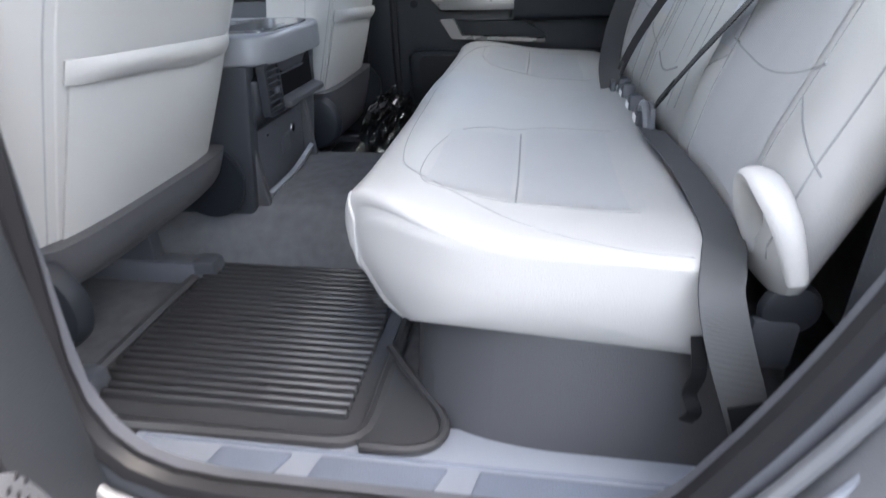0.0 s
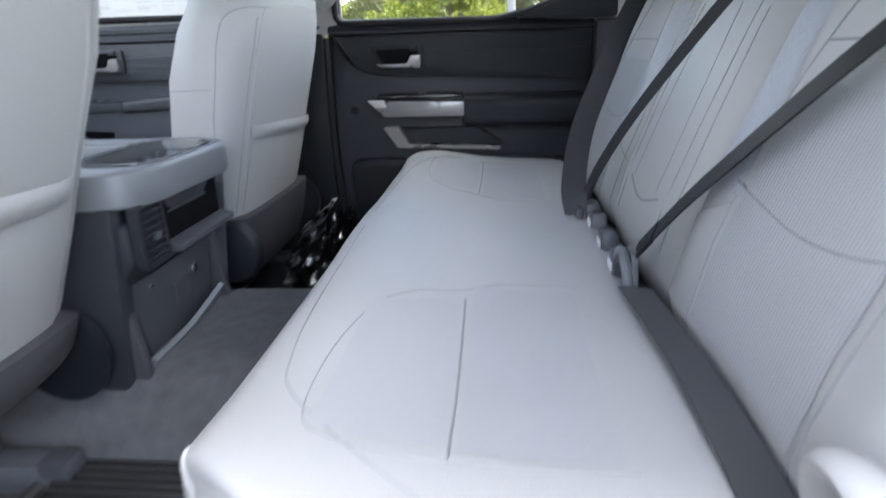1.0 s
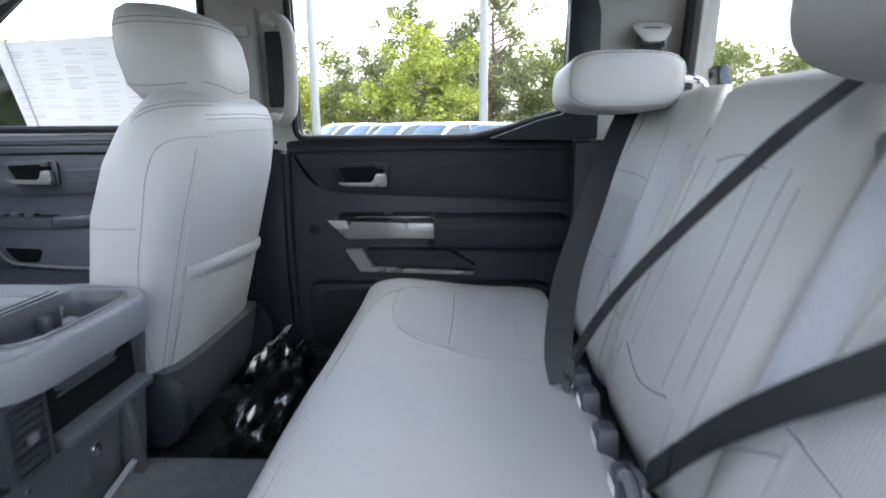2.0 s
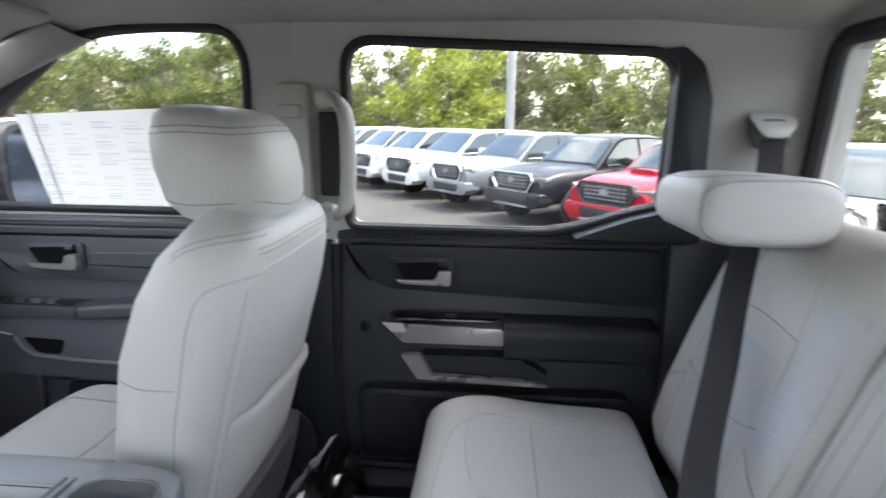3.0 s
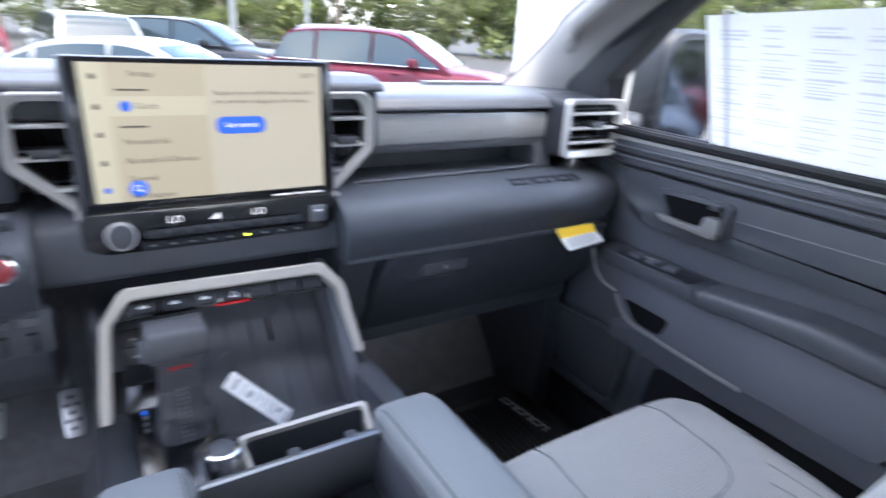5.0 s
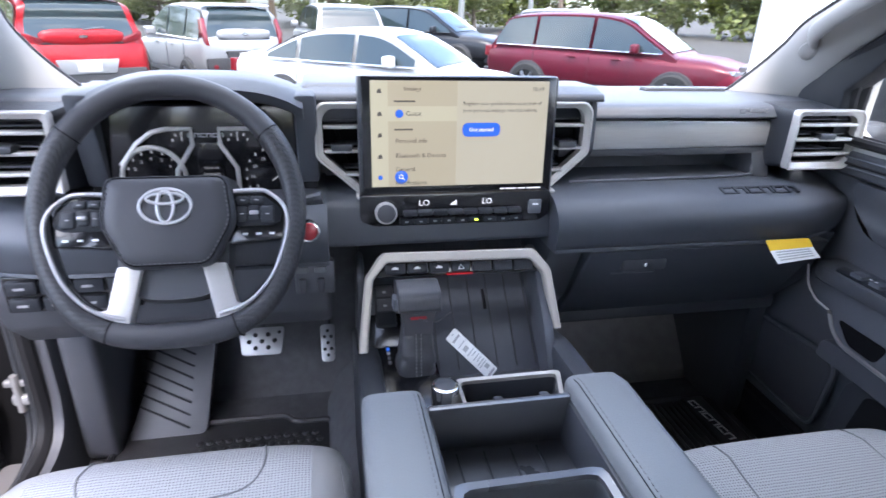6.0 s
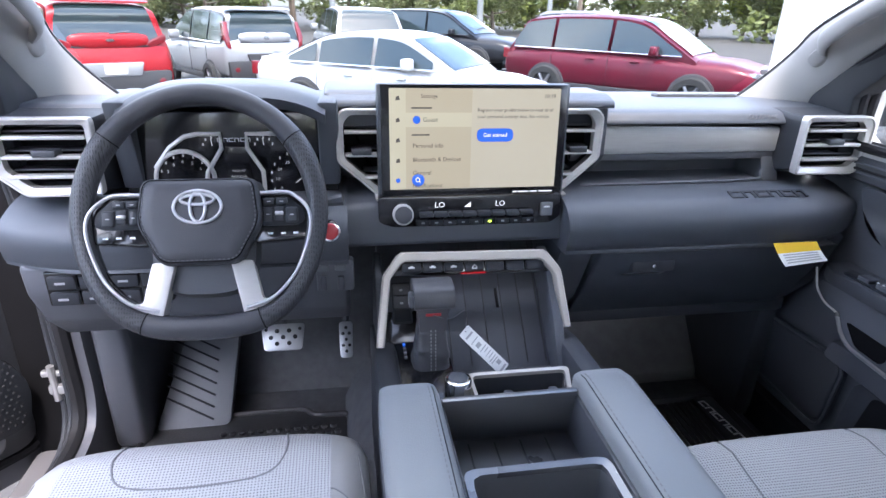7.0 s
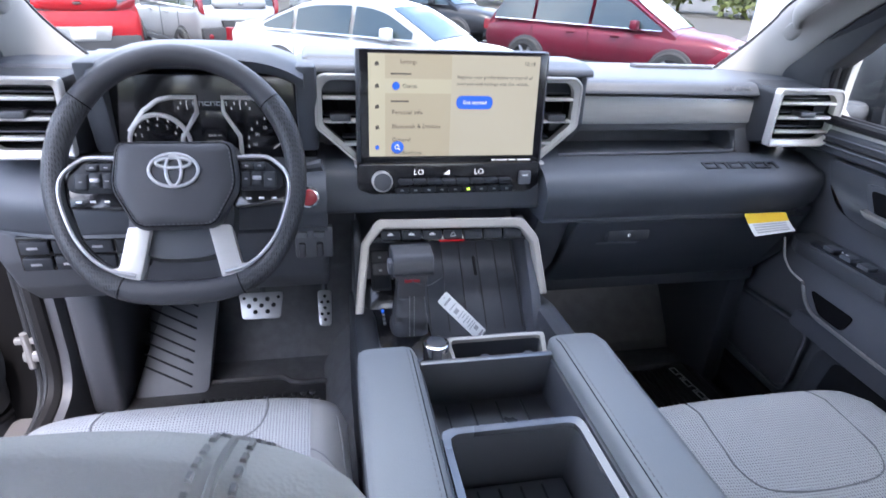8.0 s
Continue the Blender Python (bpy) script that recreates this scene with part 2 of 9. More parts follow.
DIALGLOW = glowing("dim_dial_print", (0.85, 0.88, 0.92), 0.035)
WHITEGLOW = glowing("white_legend", (0.9, 0.92, 0.95), 0.15)
BLUEGLOW = glowing("blue_display", (0.03, 0.13, 0.62), 0.125)
SCREEN = glowing("beige_screen", (0.80, 0.75, 0.57), 0.060)
SCREEN2 = glowing("beige_screen_list", (0.72, 0.65, 0.46), 0.062)
SCREEN3 = glowing("beige_screen_rail", (0.82, 0.78, 0.56), 0.065)
SCREENTEXT = glowing("screen_text", (0.16, 0.15, 0.13), 0.05)
WRAP = clear_glass("clear_plastic_film", (0.75, 0.75, 0.76), 2.2)
ASPHALT = material("asphalt", (0.052, 0.050, 0.047), 0.9, vary=0.35, scale=0.6, grain=1.0, grain_scale=60, spec=0.2)
CONCRETE = material("pale_concrete", (0.42, 0.41, 0.39), 0.85, vary=0.15, scale=1.2, grain=0.6, grain_scale=90)
WHITEPAINT = material("white_paint", (0.66, 0.66, 0.65), 0.25, vary=0.03, coat=0.7)
SCUFF = material("blue_grey_scuff_plastic", (0.27, 0.295, 0.335), 0.42, vary=0.1, scale=9, grain=0.3, grain_scale=500)
SCUFFPAD = material("blue_grey_scuff_pad", (0.17, 0.195, 0.245), 0.38, vary=0.15, scale=14, grain=0.4, grain_scale=400)
SATINFRAME = material("satin_tray_metal", (0.19, 0.193, 0.20), 0.26, metal=0.45, vary=0.06)
ENDCAP = material("grey_console_cap", (0.20, 0.207, 0.218), 0.34, vary=0.08, grain=0.2, grain_scale=600)
PLINTH = material("charcoal_plinth_plastic", (0.072, 0.072, 0.078), 0.45, vary=0.1, scale=4, grain=0.3, grain_scale=500)
TRAYMETAL = material("dark_satin_metal", (0.20, 0.205, 0.215), 0.30, metal=0.6, vary=0.08)
GALV = material("galvanised_pole", (0.20, 0.205, 0.20), 0.5, metal=0.4, vary=0.1)
BARK = material("bark", (0.13, 0.10, 0.075), 0.95, vary=0.3, scale=6, grain=1.0, grain_scale=40)


def leaf_material(name, a, b):
    m = bpy.data.materials.new(name)
    m.use_nodes = True
    n, l = m.node_tree.nodes, m.node_tree.links
    p = n["Principled BSDF"]
    geo = n.new("ShaderNodeNewGeometry")
    mx = n.new("ShaderNodeMix")
    mx.data_type = "RGBA"
    mx.inputs[6].default_value, mx.inputs[7].default_value = (*a, 1), (*b, 1)
    l.new(geo.outputs["Random Per Island"], mx.inputs[0])
    l.new(mx.outputs[2], p.inputs["Base Color"])
    p.inputs["Roughness"].default_value = 0.6
    t = n.new("ShaderNodeBsdfTranslucent")
    l.new(mx.outputs[2], t.inputs[0])
    ms = n.new("ShaderNodeMixShader")
    ms.inputs[0].default_value = 0.4
    l.new(p.outputs[0], ms.inputs[1])
    l.new(t.outputs[0], ms.inputs[2])
    l.new(ms.outputs[0], n["Material Output"].inputs[0])
    return m


LEAF_DARK = leaf_material("oak_leaves", (0.07, 0.092, 0.026), (0.18, 0.205, 0.055))
LEAF_LIGHT = leaf_material("young_leaves", (0.15, 0.185, 0.026), (0.29, 0.33, 0.05))
LEAF_GREY = leaf_material("pine_needles", (0.085, 0.10, 0.042), (0.185, 0.20, 0.08))


# ---- mesh helpers ----
ORIGIN = {}


def thing(name, at=(0, 0, 0), label="", category="", group="", kind=""):
    ob = new(name)
    ob.empty_display_size = 0.05
    ob.location = at
    ORIGIN[ob.name] = Vector(at)
    return tagged(ob, label, category, group, kind)


def finish(bm, name, mat, angle=0.62, smooth=True):
    bmesh.ops.recalc_face_normals(bm, faces=bm.faces)
    for e in bm.edges:
        e.smooth = len(e.link_faces) == 2 and e.calc_face_angle(0) < angle
    for f in bm.faces:
        f.smooth = smooth
    me = bpy.data.meshes.new(name)
    bm.to_mesh(me)
    bm.free()
    me.materials.append(mat)
    return me


def part(name, bm, mat, parent, label="", angle=0.62, smooth=True):
    off = ORIGIN.get(parent.name, Vector((0, 0, 0)))
    if off.length:
        bmesh.ops.translate(bm, verts=bm.verts, vec=-off)
    ob = new(name, finish(bm, name, mat, angle, smooth))
    ob.parent = parent
    ORIGIN[ob.name] = off
    return tagged(ob, label)


def solo(name, bm, mat, label="", category="", group="", kind="", angle=0.62):
    ob = new(name, finish(bm, name, mat, angle))
    ORIGIN[ob.name] = Vector((0, 0, 0))
    return tagged(ob, label, category, group, kind)


def merge(bm, other, m=None):
    me = bpy.data.meshes.new("t")
    if m is not None:
        other.transform(m)
    other.to_mesh(me)
    other.free()
    bm.from_mesh(me)
    bpy.data.meshes.remove(me)
    return bm


def rbox(x0, x1, y0, y1, z0, z1, r=0.006, seg=2):
    bm = bmesh.new()
    bmesh.ops.create_cube(bm, size=1)
    bmesh.ops.scale(bm, vec=(abs(x1 - x0), abs(y1 - y0), abs(z1 - z0)), verts=bm.verts)
    bmesh.ops.translate(bm, vec=((x0 + x1) / 2, (y0 + y1) / 2, (z0 + z1) / 2), verts=bm.verts)
    r = min(r, 0.48 * min(abs(x1 - x0), abs(y1 - y0), abs(z1 - z0)))
    if r > 0:
        bmesh.ops.bevel(bm, geom=list(bm.edges), offset=r, segments=seg, profile=0.5, affect="EDGES")
    return bm


def prism(pts, axis, a, b, r=0.0, seg=2):
    """Polygon of (u, v) pairs drawn out along an axis from a to b. x: (y, z); y: (x, z); z: (x, y)."""
    put = {"x": lambda u, v, w: (w, u, v), "y": lambda u, v, w: (u, w, v), "z": lambda u, v, w: (u, v, w)}[axis]
    bm = bmesh.new()
    lo = [bm.verts.new(put(u, v, a)) for u, v in pts]
    hi = [bm.verts.new(put(u, v, b)) for u, v in pts]
    k = len(pts)
    bm.faces.new(lo)
    bm.faces.new(hi)
    for i in range(k):
        bm.faces.new((lo[i], lo[(i + 1) % k], hi[(i + 1) % k], hi[i]))
    bmesh.ops.recalc_face_normals(bm, faces=bm.faces)
    if r > 0:
        bmesh.ops.bevel(bm, geom=list(bm.edges), offset=r, segments=seg, profile=0.5, affect="EDGES", clamp_overlap=True)
    return bm


def loft(rings, cap=True, closed=True):
    bm = bmesh.new()
    vs = [[bm.verts.new(p) for p in ring] for ring in rings]
    n = len(rings[0])
    for a, b in zip(vs, vs[1:]):
        for i in range(n if closed else n - 1):
            bm.faces.new((a[i], a[(i + 1) % n], b[(i + 1) % n], b[i]))
    if cap and closed:
        bm.faces.new(vs[0])
        bm.faces.new(vs[-1])
    bmesh.ops.recalc_face_normals(bm, faces=bm.faces)
    return bm


def oval(c, u, v, a, b, n=28, p=2.0):
    """Ring of a superellipse round c in the plane of u and v."""
    out = []
    c, u, v = Vector(c), Vector(u), Vector(v)
    for i in range(n):
        t = 2 * math.pi * i / n
        ct, st = math.cos(t), math.sin(t)
        out.append(c + u * (a * math.copysign(abs(ct) ** (2 / p), ct)) + v * (b * math.copysign(abs(st) ** (2 / p), st)))
    return out


def smooth_path(pts, per=6, closed=False):
    pts = [Vector(p) for p in pts]
    n = len(pts)
    out = []
    for i in range(n if closed else n - 1):
        if closed:
            p0, p1, p2, p3 = pts[i - 1], pts[i], pts[(i + 1) % n], pts[(i + 2) % n]
        else:
            p0, p1, p2, p3 = pts[max(i - 1, 0)], pts[i], pts[i + 1], pts[min(i + 2, n - 1)]
        for k in range(per):
            t = k / per
            out.append(0.5 * ((2 * p1) + (p2 - p0) * t + (2 * p0 - 5 * p1 + 4 * p2 - p3) * t * t + (3 * p1 - p0 - 3 * p2 + p3) * t ** 3))
    if not closed:
        out.append(pts[-1])
    return out


def tube(pts, r, n=8, closed=False, flat=1.0, up=None):
    """Sweep round a path; flat squeezes it along the second axis; r may be a list."""
    pts = [Vector(p) for p in pts]
    k = len(pts)
    rings = []
    ref = Vector(up) if up else None
    prev = None
    for i in range(k):
        a = pts[i - 1] if (i > 0 or closed) else pts[i]
        b = pts[(i + 1) % k] if (i < k - 1 or closed) else pts[i]
        d = (b - a).normalized()
        if ref is not None:
            side = d.cross(ref).normalized()
        elif prev is None:
            side = d.orthogonal().normalized()
        else:
            side = (prev - d * prev.dot(d)).normalized()
        prev = side
        nrm = d.cross(side).normalized()
        rad = r[i] if isinstance(r, (list, tuple)) else r
        rings.append([pts[i] + side * (rad * math.cos(2 * math.pi * j / n)) + nrm * (rad * flat * math.sin(2 * math.pi * j / n)) for j in range(n)])
    if closed:
        rings.append(rings[0])
        bm = loft(rings, cap=False)
        bmesh.ops.remove_doubles(bm, verts=bm.verts, dist=1e-6)
        return bm
    return loft(rings)


def strip(pts, width, thick, across):
    """Flat band along a path; across gives the band's width direction at each point or once."""
    pts = [Vector(p) for p in pts]
    rings = []
    for i, p in enumerate(pts):
        d = (pts[min(i + 1, len(pts) - 1)] - pts[max(i - 1, 0)]).normalized()
        a = Vector(across[i] if isinstance(across, list) else across)
        a = (a - d * a.dot(d)).normalized()
        nn = d.cross(a)
        rings.append([p + a * width / 2 + nn * thick / 2, p - a * width / 2 + nn * thick / 2, p - a * width / 2 - nn * thick / 2, p + a * width / 2 - nn * thick / 2])
    return loft(rings)


def disc(c, axis, r, depth, n=24, rim=0.15):
    """Short turned cylinder with a rounded front edge, drawn out along axis from c."""
    ax = Vector(axis).normalized()
    u = ax.orthogonal().normalized()
    v = ax.cross(u)
    c = Vector(c)
    e = r * rim
    rings = [oval(c, u, v, r, r, n), oval(c + ax * (depth - e), u, v, r, r, n), oval(c + ax * (depth - e * 0.3), u, v, r - e * 0.35, r - e * 0.35, n), oval(c + ax * depth, u, v, r - e, r - e, n)]
    return loft(rings)


def resample(loop, n):
    pts = [Vector(p) for p in loop]
    k = len(pts)
    seg = [(pts[(i + 1) % k] - pts[i]).length for i in range(k)]
    total = sum(seg)
    out, i, acc = [], 0, 0.0
    for j in range(n):
        s = total * j / n
        while acc + seg[i] < s:
            acc += seg[i]
            i += 1
        out.append(pts[i].lerp(pts[(i + 1) % k], (s - acc) / max(seg[i], 1e-9)))
    return out


def between(inner, outer, thick, direction, n=96):
    """Panel with a hole: the surface between two loops, given a thickness."""
    a, b = resample(inner, n), resample(outer, n)
    d = Vector(direction) * thick
    return_bm = bmesh.new()
    rings = [a, b, [p + d for p in b], [p + d for p in a], a]
    vs = [[return_bm.verts.new(p) for p in ring] for ring in rings[:4]]
    vs.append(vs[0])
    for r0, r1 in zip(vs, vs[1:]):
        for i in range(n):
            return_bm.faces.new((r0[i], r0[(i + 1) % n], r1[(i + 1) % n], r1[i]))
    bmesh.ops.recalc_face_normals(return_bm, faces=return_bm.faces)
    return return_bm


def pane(loop, thick, direction):
    d = Vector(direction) * thick
    bm = bmesh.new()
    a = [bm.verts.new(p) for p in loop]
    b = [bm.verts.new(Vector(p) + d) for p in loop]
    bm.faces.new(a)
    bm.faces.new(b)
    for i in range(len(a)):
        bm.faces.new((a[i], a[(i + 1) % len(a)], b[(i + 1) % len(a)], b[i]))
    return bm


def onto(ob, pts, direction, lift=0.0):
    """Lay points onto a part's surface along a direction, then lift them off it."""
    me = ob.data
    off = ORIGIN.get(ob.name, Vector((0, 0, 0)))
    tree = BVHTree.FromPolygons([v.co + off for v in me.vertices], [tuple(p.vertices) for p in me.polygons])
    d = Vector(direction).normalized()
    out = []
    for p in pts:
        hit = tree.ray_cast(Vector(p) - d * 0.6, d)
        if hit[0] is not None:
            out.append(hit[0] - d * lift)
    return out


def seam(ob, pts, direction, r=0.0016, mat=None, per=8, label="", name="seam", lift=0.0):
    path = onto(ob, smooth_path(pts, per), direction, lift)
    if len(path) > 2:
        return part(name, tube(path, r * 0.72, 6), mat or SEAM, ob, label)


def lettering(name, text, size, m, mat, parent, depth=0.0006, align="CENTER", squash=1.0):
    cu = bpy.data.curves.new(name, "FONT")
    cu.body, cu.size, cu.extrude, cu.align_x, cu.align_y = text, size, depth, align, "CENTER"
    cu.resolution_u = 2
    tmp = new(name + "_curve", cu)
    bpy.context.view_layer.update()
    me = bpy.data.meshes.new_from_object(tmp.evaluated_get(bpy.context.evaluated_depsgraph_get()))
    bpy.data.objects.remove(tmp)
    bm = bmesh.new()
    bm.from_mesh(me)
    bpy.data.meshes.remove(me)
    bm.transform(m @ Matrix.Diagonal((squash, 1, 1, 1)))
    return part(name, bm, mat, parent, smooth=False)


def mirrored(pts):
    return [(-p[0], p[1], p[2]) for p in pts]


def block_word(name, n, size, m, mat, parent, depth=0.0006, step=0.95):
    """A model script as plain hooked blocks, no letters."""
    w, h, q = size * 0.40, size * 0.36, size * 0.17
    hook = [(-w, h), (w, h), (w, h - q), (-w + q, h - q), (-w + q, -h + q), (w, -h + q), (w, -h), (-w, -h)]
    arch_ = [(-w, -h), (-w, h), (w, h), (w, -h), (w - q, -h), (w - q, h - q), (-w + q, h - q), (-w + q, -h)]
    for i in range(n):
        x = (i - (n - 1) / 2) * size * step
        bm = prism([(x + a, b) for a, b in (hook if i % 2 == 0 else arch_)], "z", 0, depth)
        bm.transform(m)
        part(name, bm, mat, parent, smooth=False)

# ---- cabin shell ----
def arc_corner(p0, p1, p2, r, n=5):
    """Round the corner at p1."""
    p0, p1, p2 = Vector(p0), Vector(p1), Vector(p2)
    a, b = p1 + (p0 - p1).normalized() * r, p1 + (p2 - p1).normalized() * r
    return [a.lerp(p1, t).lerp(p1.lerp(b, t), t) for t in [i / n for i in range(n + 1)]]


def rounded(loop, radii, n=5):
    out = []
    k = len(loop)
    for i in range(k):
        r = radii[i] if isinstance(radii, (list, tuple)) else radii
        out += arc_corner(loop[i - 1], loop[i], loop[(i + 1) % k], r, n) if r else [Vector(loop[i])]
    return out


def side_x(z):
    """Inner face of the cabin's side: upright below the belt, leaning in above it."""
    return 0.815 if z < 1.53 else 0.815 - 0.10 * (z - 1.53) - 0.12 * max(0, z - 1.86)


def on_side(yz, s, out=0.0):
    return [(s * (side_x(z) + out), y, z) for y, z in yz]


RWIN = [(0.462, 1.530), (0.452, 1.955), (-0.270, 1.925), (-0.262, 1.592), (-0.19, 1.575), (-0.06, 1.532), (0.02, 1.526)]
RWIN_R = [0.03, 0.07, 0.07, 0.02, 0.03, 0.08, 0.04]
FWIN = [(0.700, 1.560), (0.672, 1.978), (0.93, 1.982), (1.12, 1.958), (1.45, 1.725), (1.47, 1.565)]
FWIN_R = [0.03, 0.09, 0.1, 0.12, 0.05, 0.03]


def flat(pts, radii):
    return [(p.y, p.z) for p in rounded([(0, y, z) for y, z in pts], radii)]


RW, FW = flat(RWIN, RWIN_R), flat(FWIN, FWIN_R)
cabin = thing("truck_cabin", (0, 0, 0.8), "grey pickup truck cabin shell with pale headliner and pillars", "truck cabin", kind="structure")

# floor: rear well, tunnel, front wells, firewall
f = rbox(-0.80, 0.80, -0.62, 1.95, 0.76, 0.815, 0.01)
part("floor", f, CARPET, cabin, "charcoal carpeted cabin floor")
tun = [(-0.27, 0.81), (-0.235, 0.90), (-0.19, 0.955), (-0.13, 0.968), (0.13, 0.968), (0.19, 0.955), (0.235, 0.90), (0.27, 0.81)]
part("floor_tunnel", prism(tun, "y", -0.2, 1.75, 0.012), CARPET, cabin, "raised charcoal carpet tunnel")
part("firewall", prism([(1.78, 0.8), (1.95, 1.02), (1.98, 1.45), (2.04, 1.45), (2.04, 0.76), (1.78, 0.76)], "x", -0.8, 0.8, 0.01), CARPET, cabin)

# roof lining
rings = []
for y in [-0.57, -0.5, -0.2, 0.2, 0.6, 0.95, 1.14, 1.22]:
    drop = 0.0 if -0.49 < y < 0.9 else (0.02 if y < 0 else 0.035 * ((y - 0.9) / 0.32) ** 1.5 + 0.0)
    row = []
    for i in range(17):
        x = -0.765 + 1.53 * i / 16
        row.append((x, y, 2.045 - drop - 0.065 * abs(x / 0.765) ** 4))
    rings.append(row + [(x, y, z + 0.04) for x, y, z in reversed(row)])
roof = solo("ceiling", loft(rings), HEAD, "grey cloth roof lining", "ceiling", kind="structure", angle=1.0)
# outer roof skin closes the cab above
rings = []
for y in [-0.74, -0.60, 0.2, 0.95, 1.25]:
    drop = 0.03 if y in (-0.74, 1.25) else 0
    row = [(-0.84 + 1.68 * i / 12, y, 2.13 - drop - 0.07 * abs(-1 + i / 6) ** 4) for i in range(13)]
    rings.append(row + [(x, y, z - 0.02) for x, y, z in reversed(row)])
part("roof_skin", loft(rings), PAINT, cabin)

for s, side in ((1, "right"), (-1, "left")):
    d = (s, 0, 0)
    # pillar and rail trim round the two window openings
    outer_r = [(0.565, 1.50), (0.565, 2.005), (-0.56, 1.985), (-0.56, 1.50)]
    outer_f = [(0.565, 1.50), (0.565, 2.005), (1.14, 2.005), (1.62, 1.72), (1.62, 1.50)]
    if s > 0:
        inner_r, inner_f = RW, FW
    else:   # both doors on this side stand open: the apertures run down to the sill
        inner_r = flat([(0.528, 0.875), (0.470, 1.955), (-0.29, 1.935), (-0.36, 1.45), (-0.255, 1.10), (-0.13, 0.87)], [0.17, 0.07, 0.08, 0.2, 0.15, 0.08])
        inner_f = flat([(0.63, 0.90), (0.672, 1.978), (0.93, 1.982), (1.12, 1.958), (1.52, 1.70), (1.60, 1.45), (1.60, 0.90)], [0.08, 0.09, 0.1, 0.12, 0.06, 0.1, 0.1])
        outer_r = [(0.565, 0.80), (0.565, 2.005), (-0.56, 1.985), (-0.56, 0.80)]
        outer_f = [(0.565, 0.80), (0.565, 2.005), (1.14, 2.005), (1.68, 1.72), (1.68, 0.80)]
    for inner, outer, nm in ((inner_r, outer_r, "rear_side_trim"), (inner_f, outer_f, "front_side_trim")):
        o = []
        for i in range(len(outer)):       # dense outline so that the two loops pair up
            a, b = outer[i], outer[(i + 1) % len(outer)]
            o += [(a[0] + (b[0] - a[0]) * k / 12, a[1] + (b[1] - a[1]) * k / 12) for k in range(12)]
        cy, cz = sum(p[0] for p in inner) / len(inner), sum(p[1] for p in inner) / len(inner)

        def ang(p):
            return math.atan2((p[1] - cz), (p[0] - cy))

        def at_angle(loop, t):
            best = None
            dy, dz = math.cos(t), math.sin(t)
            for i in range(len(loop)):
                (ay, az), (by, bz) = loop[i], loop[(i + 1) % len(loop)]
                ey, ez = by - ay, bz - az
                den = dy * ez - dz * ey
                if abs(den) < 1e-9:
                    continue
                r = ((ay - cy) * ez - (az - cz) * ey) / den
                q = ((ay - cy) * dz - (az - cz) * dy) / den
                if r > 0 and -1e-6 <= q <= 1 + 1e-6 and (best is None or r > best):
                    best = r
            return (cy + dy * best, cz + dz * best)
        ts = [2 * math.pi * k / 120 for k in range(120)]
        ip, op = [at_angle(inner, t) for t in ts], [at_angle(o, t) for t in ts]
        part(nm, between(on_side(ip, s), on_side(op, s, -0.012), 0.05, d, 120), PILLAR if s > 0 else CHAR, cabin)
        lip = [(y, z) for y, z in inner]
        if s > 0:
            seal = tube(on_side(lip, s, -0.004), 0.010, 8, closed=True)
            part("window_channel", tube(on_side(lip, s, 0.018), 0.011, 8, closed=True), SEAL, cabin, "black window run channel")
            part("window_seal", seal, SEAL, cabin, "black rubber window seal")
            part("window_pane", pane(on_side(lip, s, 0.028), 0.004, d), GLASS, cabin, "clear side window").visible_shadow = False
        else:
            part("door_seal", tube(on_side(lip, s, 0.035), 0.017, 8, closed=True), SEAL, cabin, "black rubber door seal")
            for grow, out_, rad, m_ in ((0.030, 0.062, 0.009, GREYPL), (0.052, 0.085, 0.007, SCUFF)):
                cy_, cz_ = sum(p[0] for p in lip) / len(lip), sum(p[1] for p in lip) / len(lip)
                wide = [(y + grow * (y - cy_) / math.hypot(y - cy_, z - cz_), z + grow * (z - cz_) / math.hypot(y - cy_, z - cz_)) for y, z in lip]
                part("seal_lip", tube(on_side(wide, s, out_), rad, 8, closed=True), m_ if nm == "rear_side_trim" else DOORCHAR, cabin, "thin grey lip of the door seal")

# painted body outside the trim, with the sill and jambs of the open doors
part("sill_panel", prism([(-0.62, 0.55), (1.66, 0.55), (1.66, 0.80), (-0.62, 0.80)], "x", -1.0, -0.83, 0.02), PAINT, cabin, "grey painted door sill")
sill = [(-0.985, 0.70), (-0.985, 0.795), (-0.94, 0.818), (-0.86, 0.828), (-0.80, 0.833), (-0.72, 0.830), (-0.66, 0.822), (-0.66, 0.78), (-0.9, 0.7)]
plate = part("scuff_plate", prism(sill, "y", -0.30, 0.56, 0.006), SCUFF, cabin, "grey plastic door scuff plate")
for a, b in ((0.315, 0.43), (0.10, 0.285), (-0.20, 0.07)):
    part("scuff_plate_pad", prism([(-0.90, a + 0.05), (-0.80, a + 0.02), (-0.748, a), (-0.748, b - 0.012), (-0.80, b), (-0.90, b + 0.02)], "z", 0.815, 0.8372, 0.003), SCUFFPAD, plate, "darker ribbed scuff pad")
part("scuff_plate_step", tube([(-0.738, -0.28, 0.8315), (-0.738, 0.54, 0.8315)], 0.0028, 6), SCUFFPAD, plate)
part("scuff_plate", prism(sill, "y", 0.62, 1.50, 0.006), GREYPL, cabin, "grey plastic door scuff plate")
part("right_body_side", prism([(-0.66, 0.5), (1.7, 0.5), (1.7, 1.44), (-0.66, 1.44)], "x", 0.90, 0.98, 0.03), PAINT, cabin)
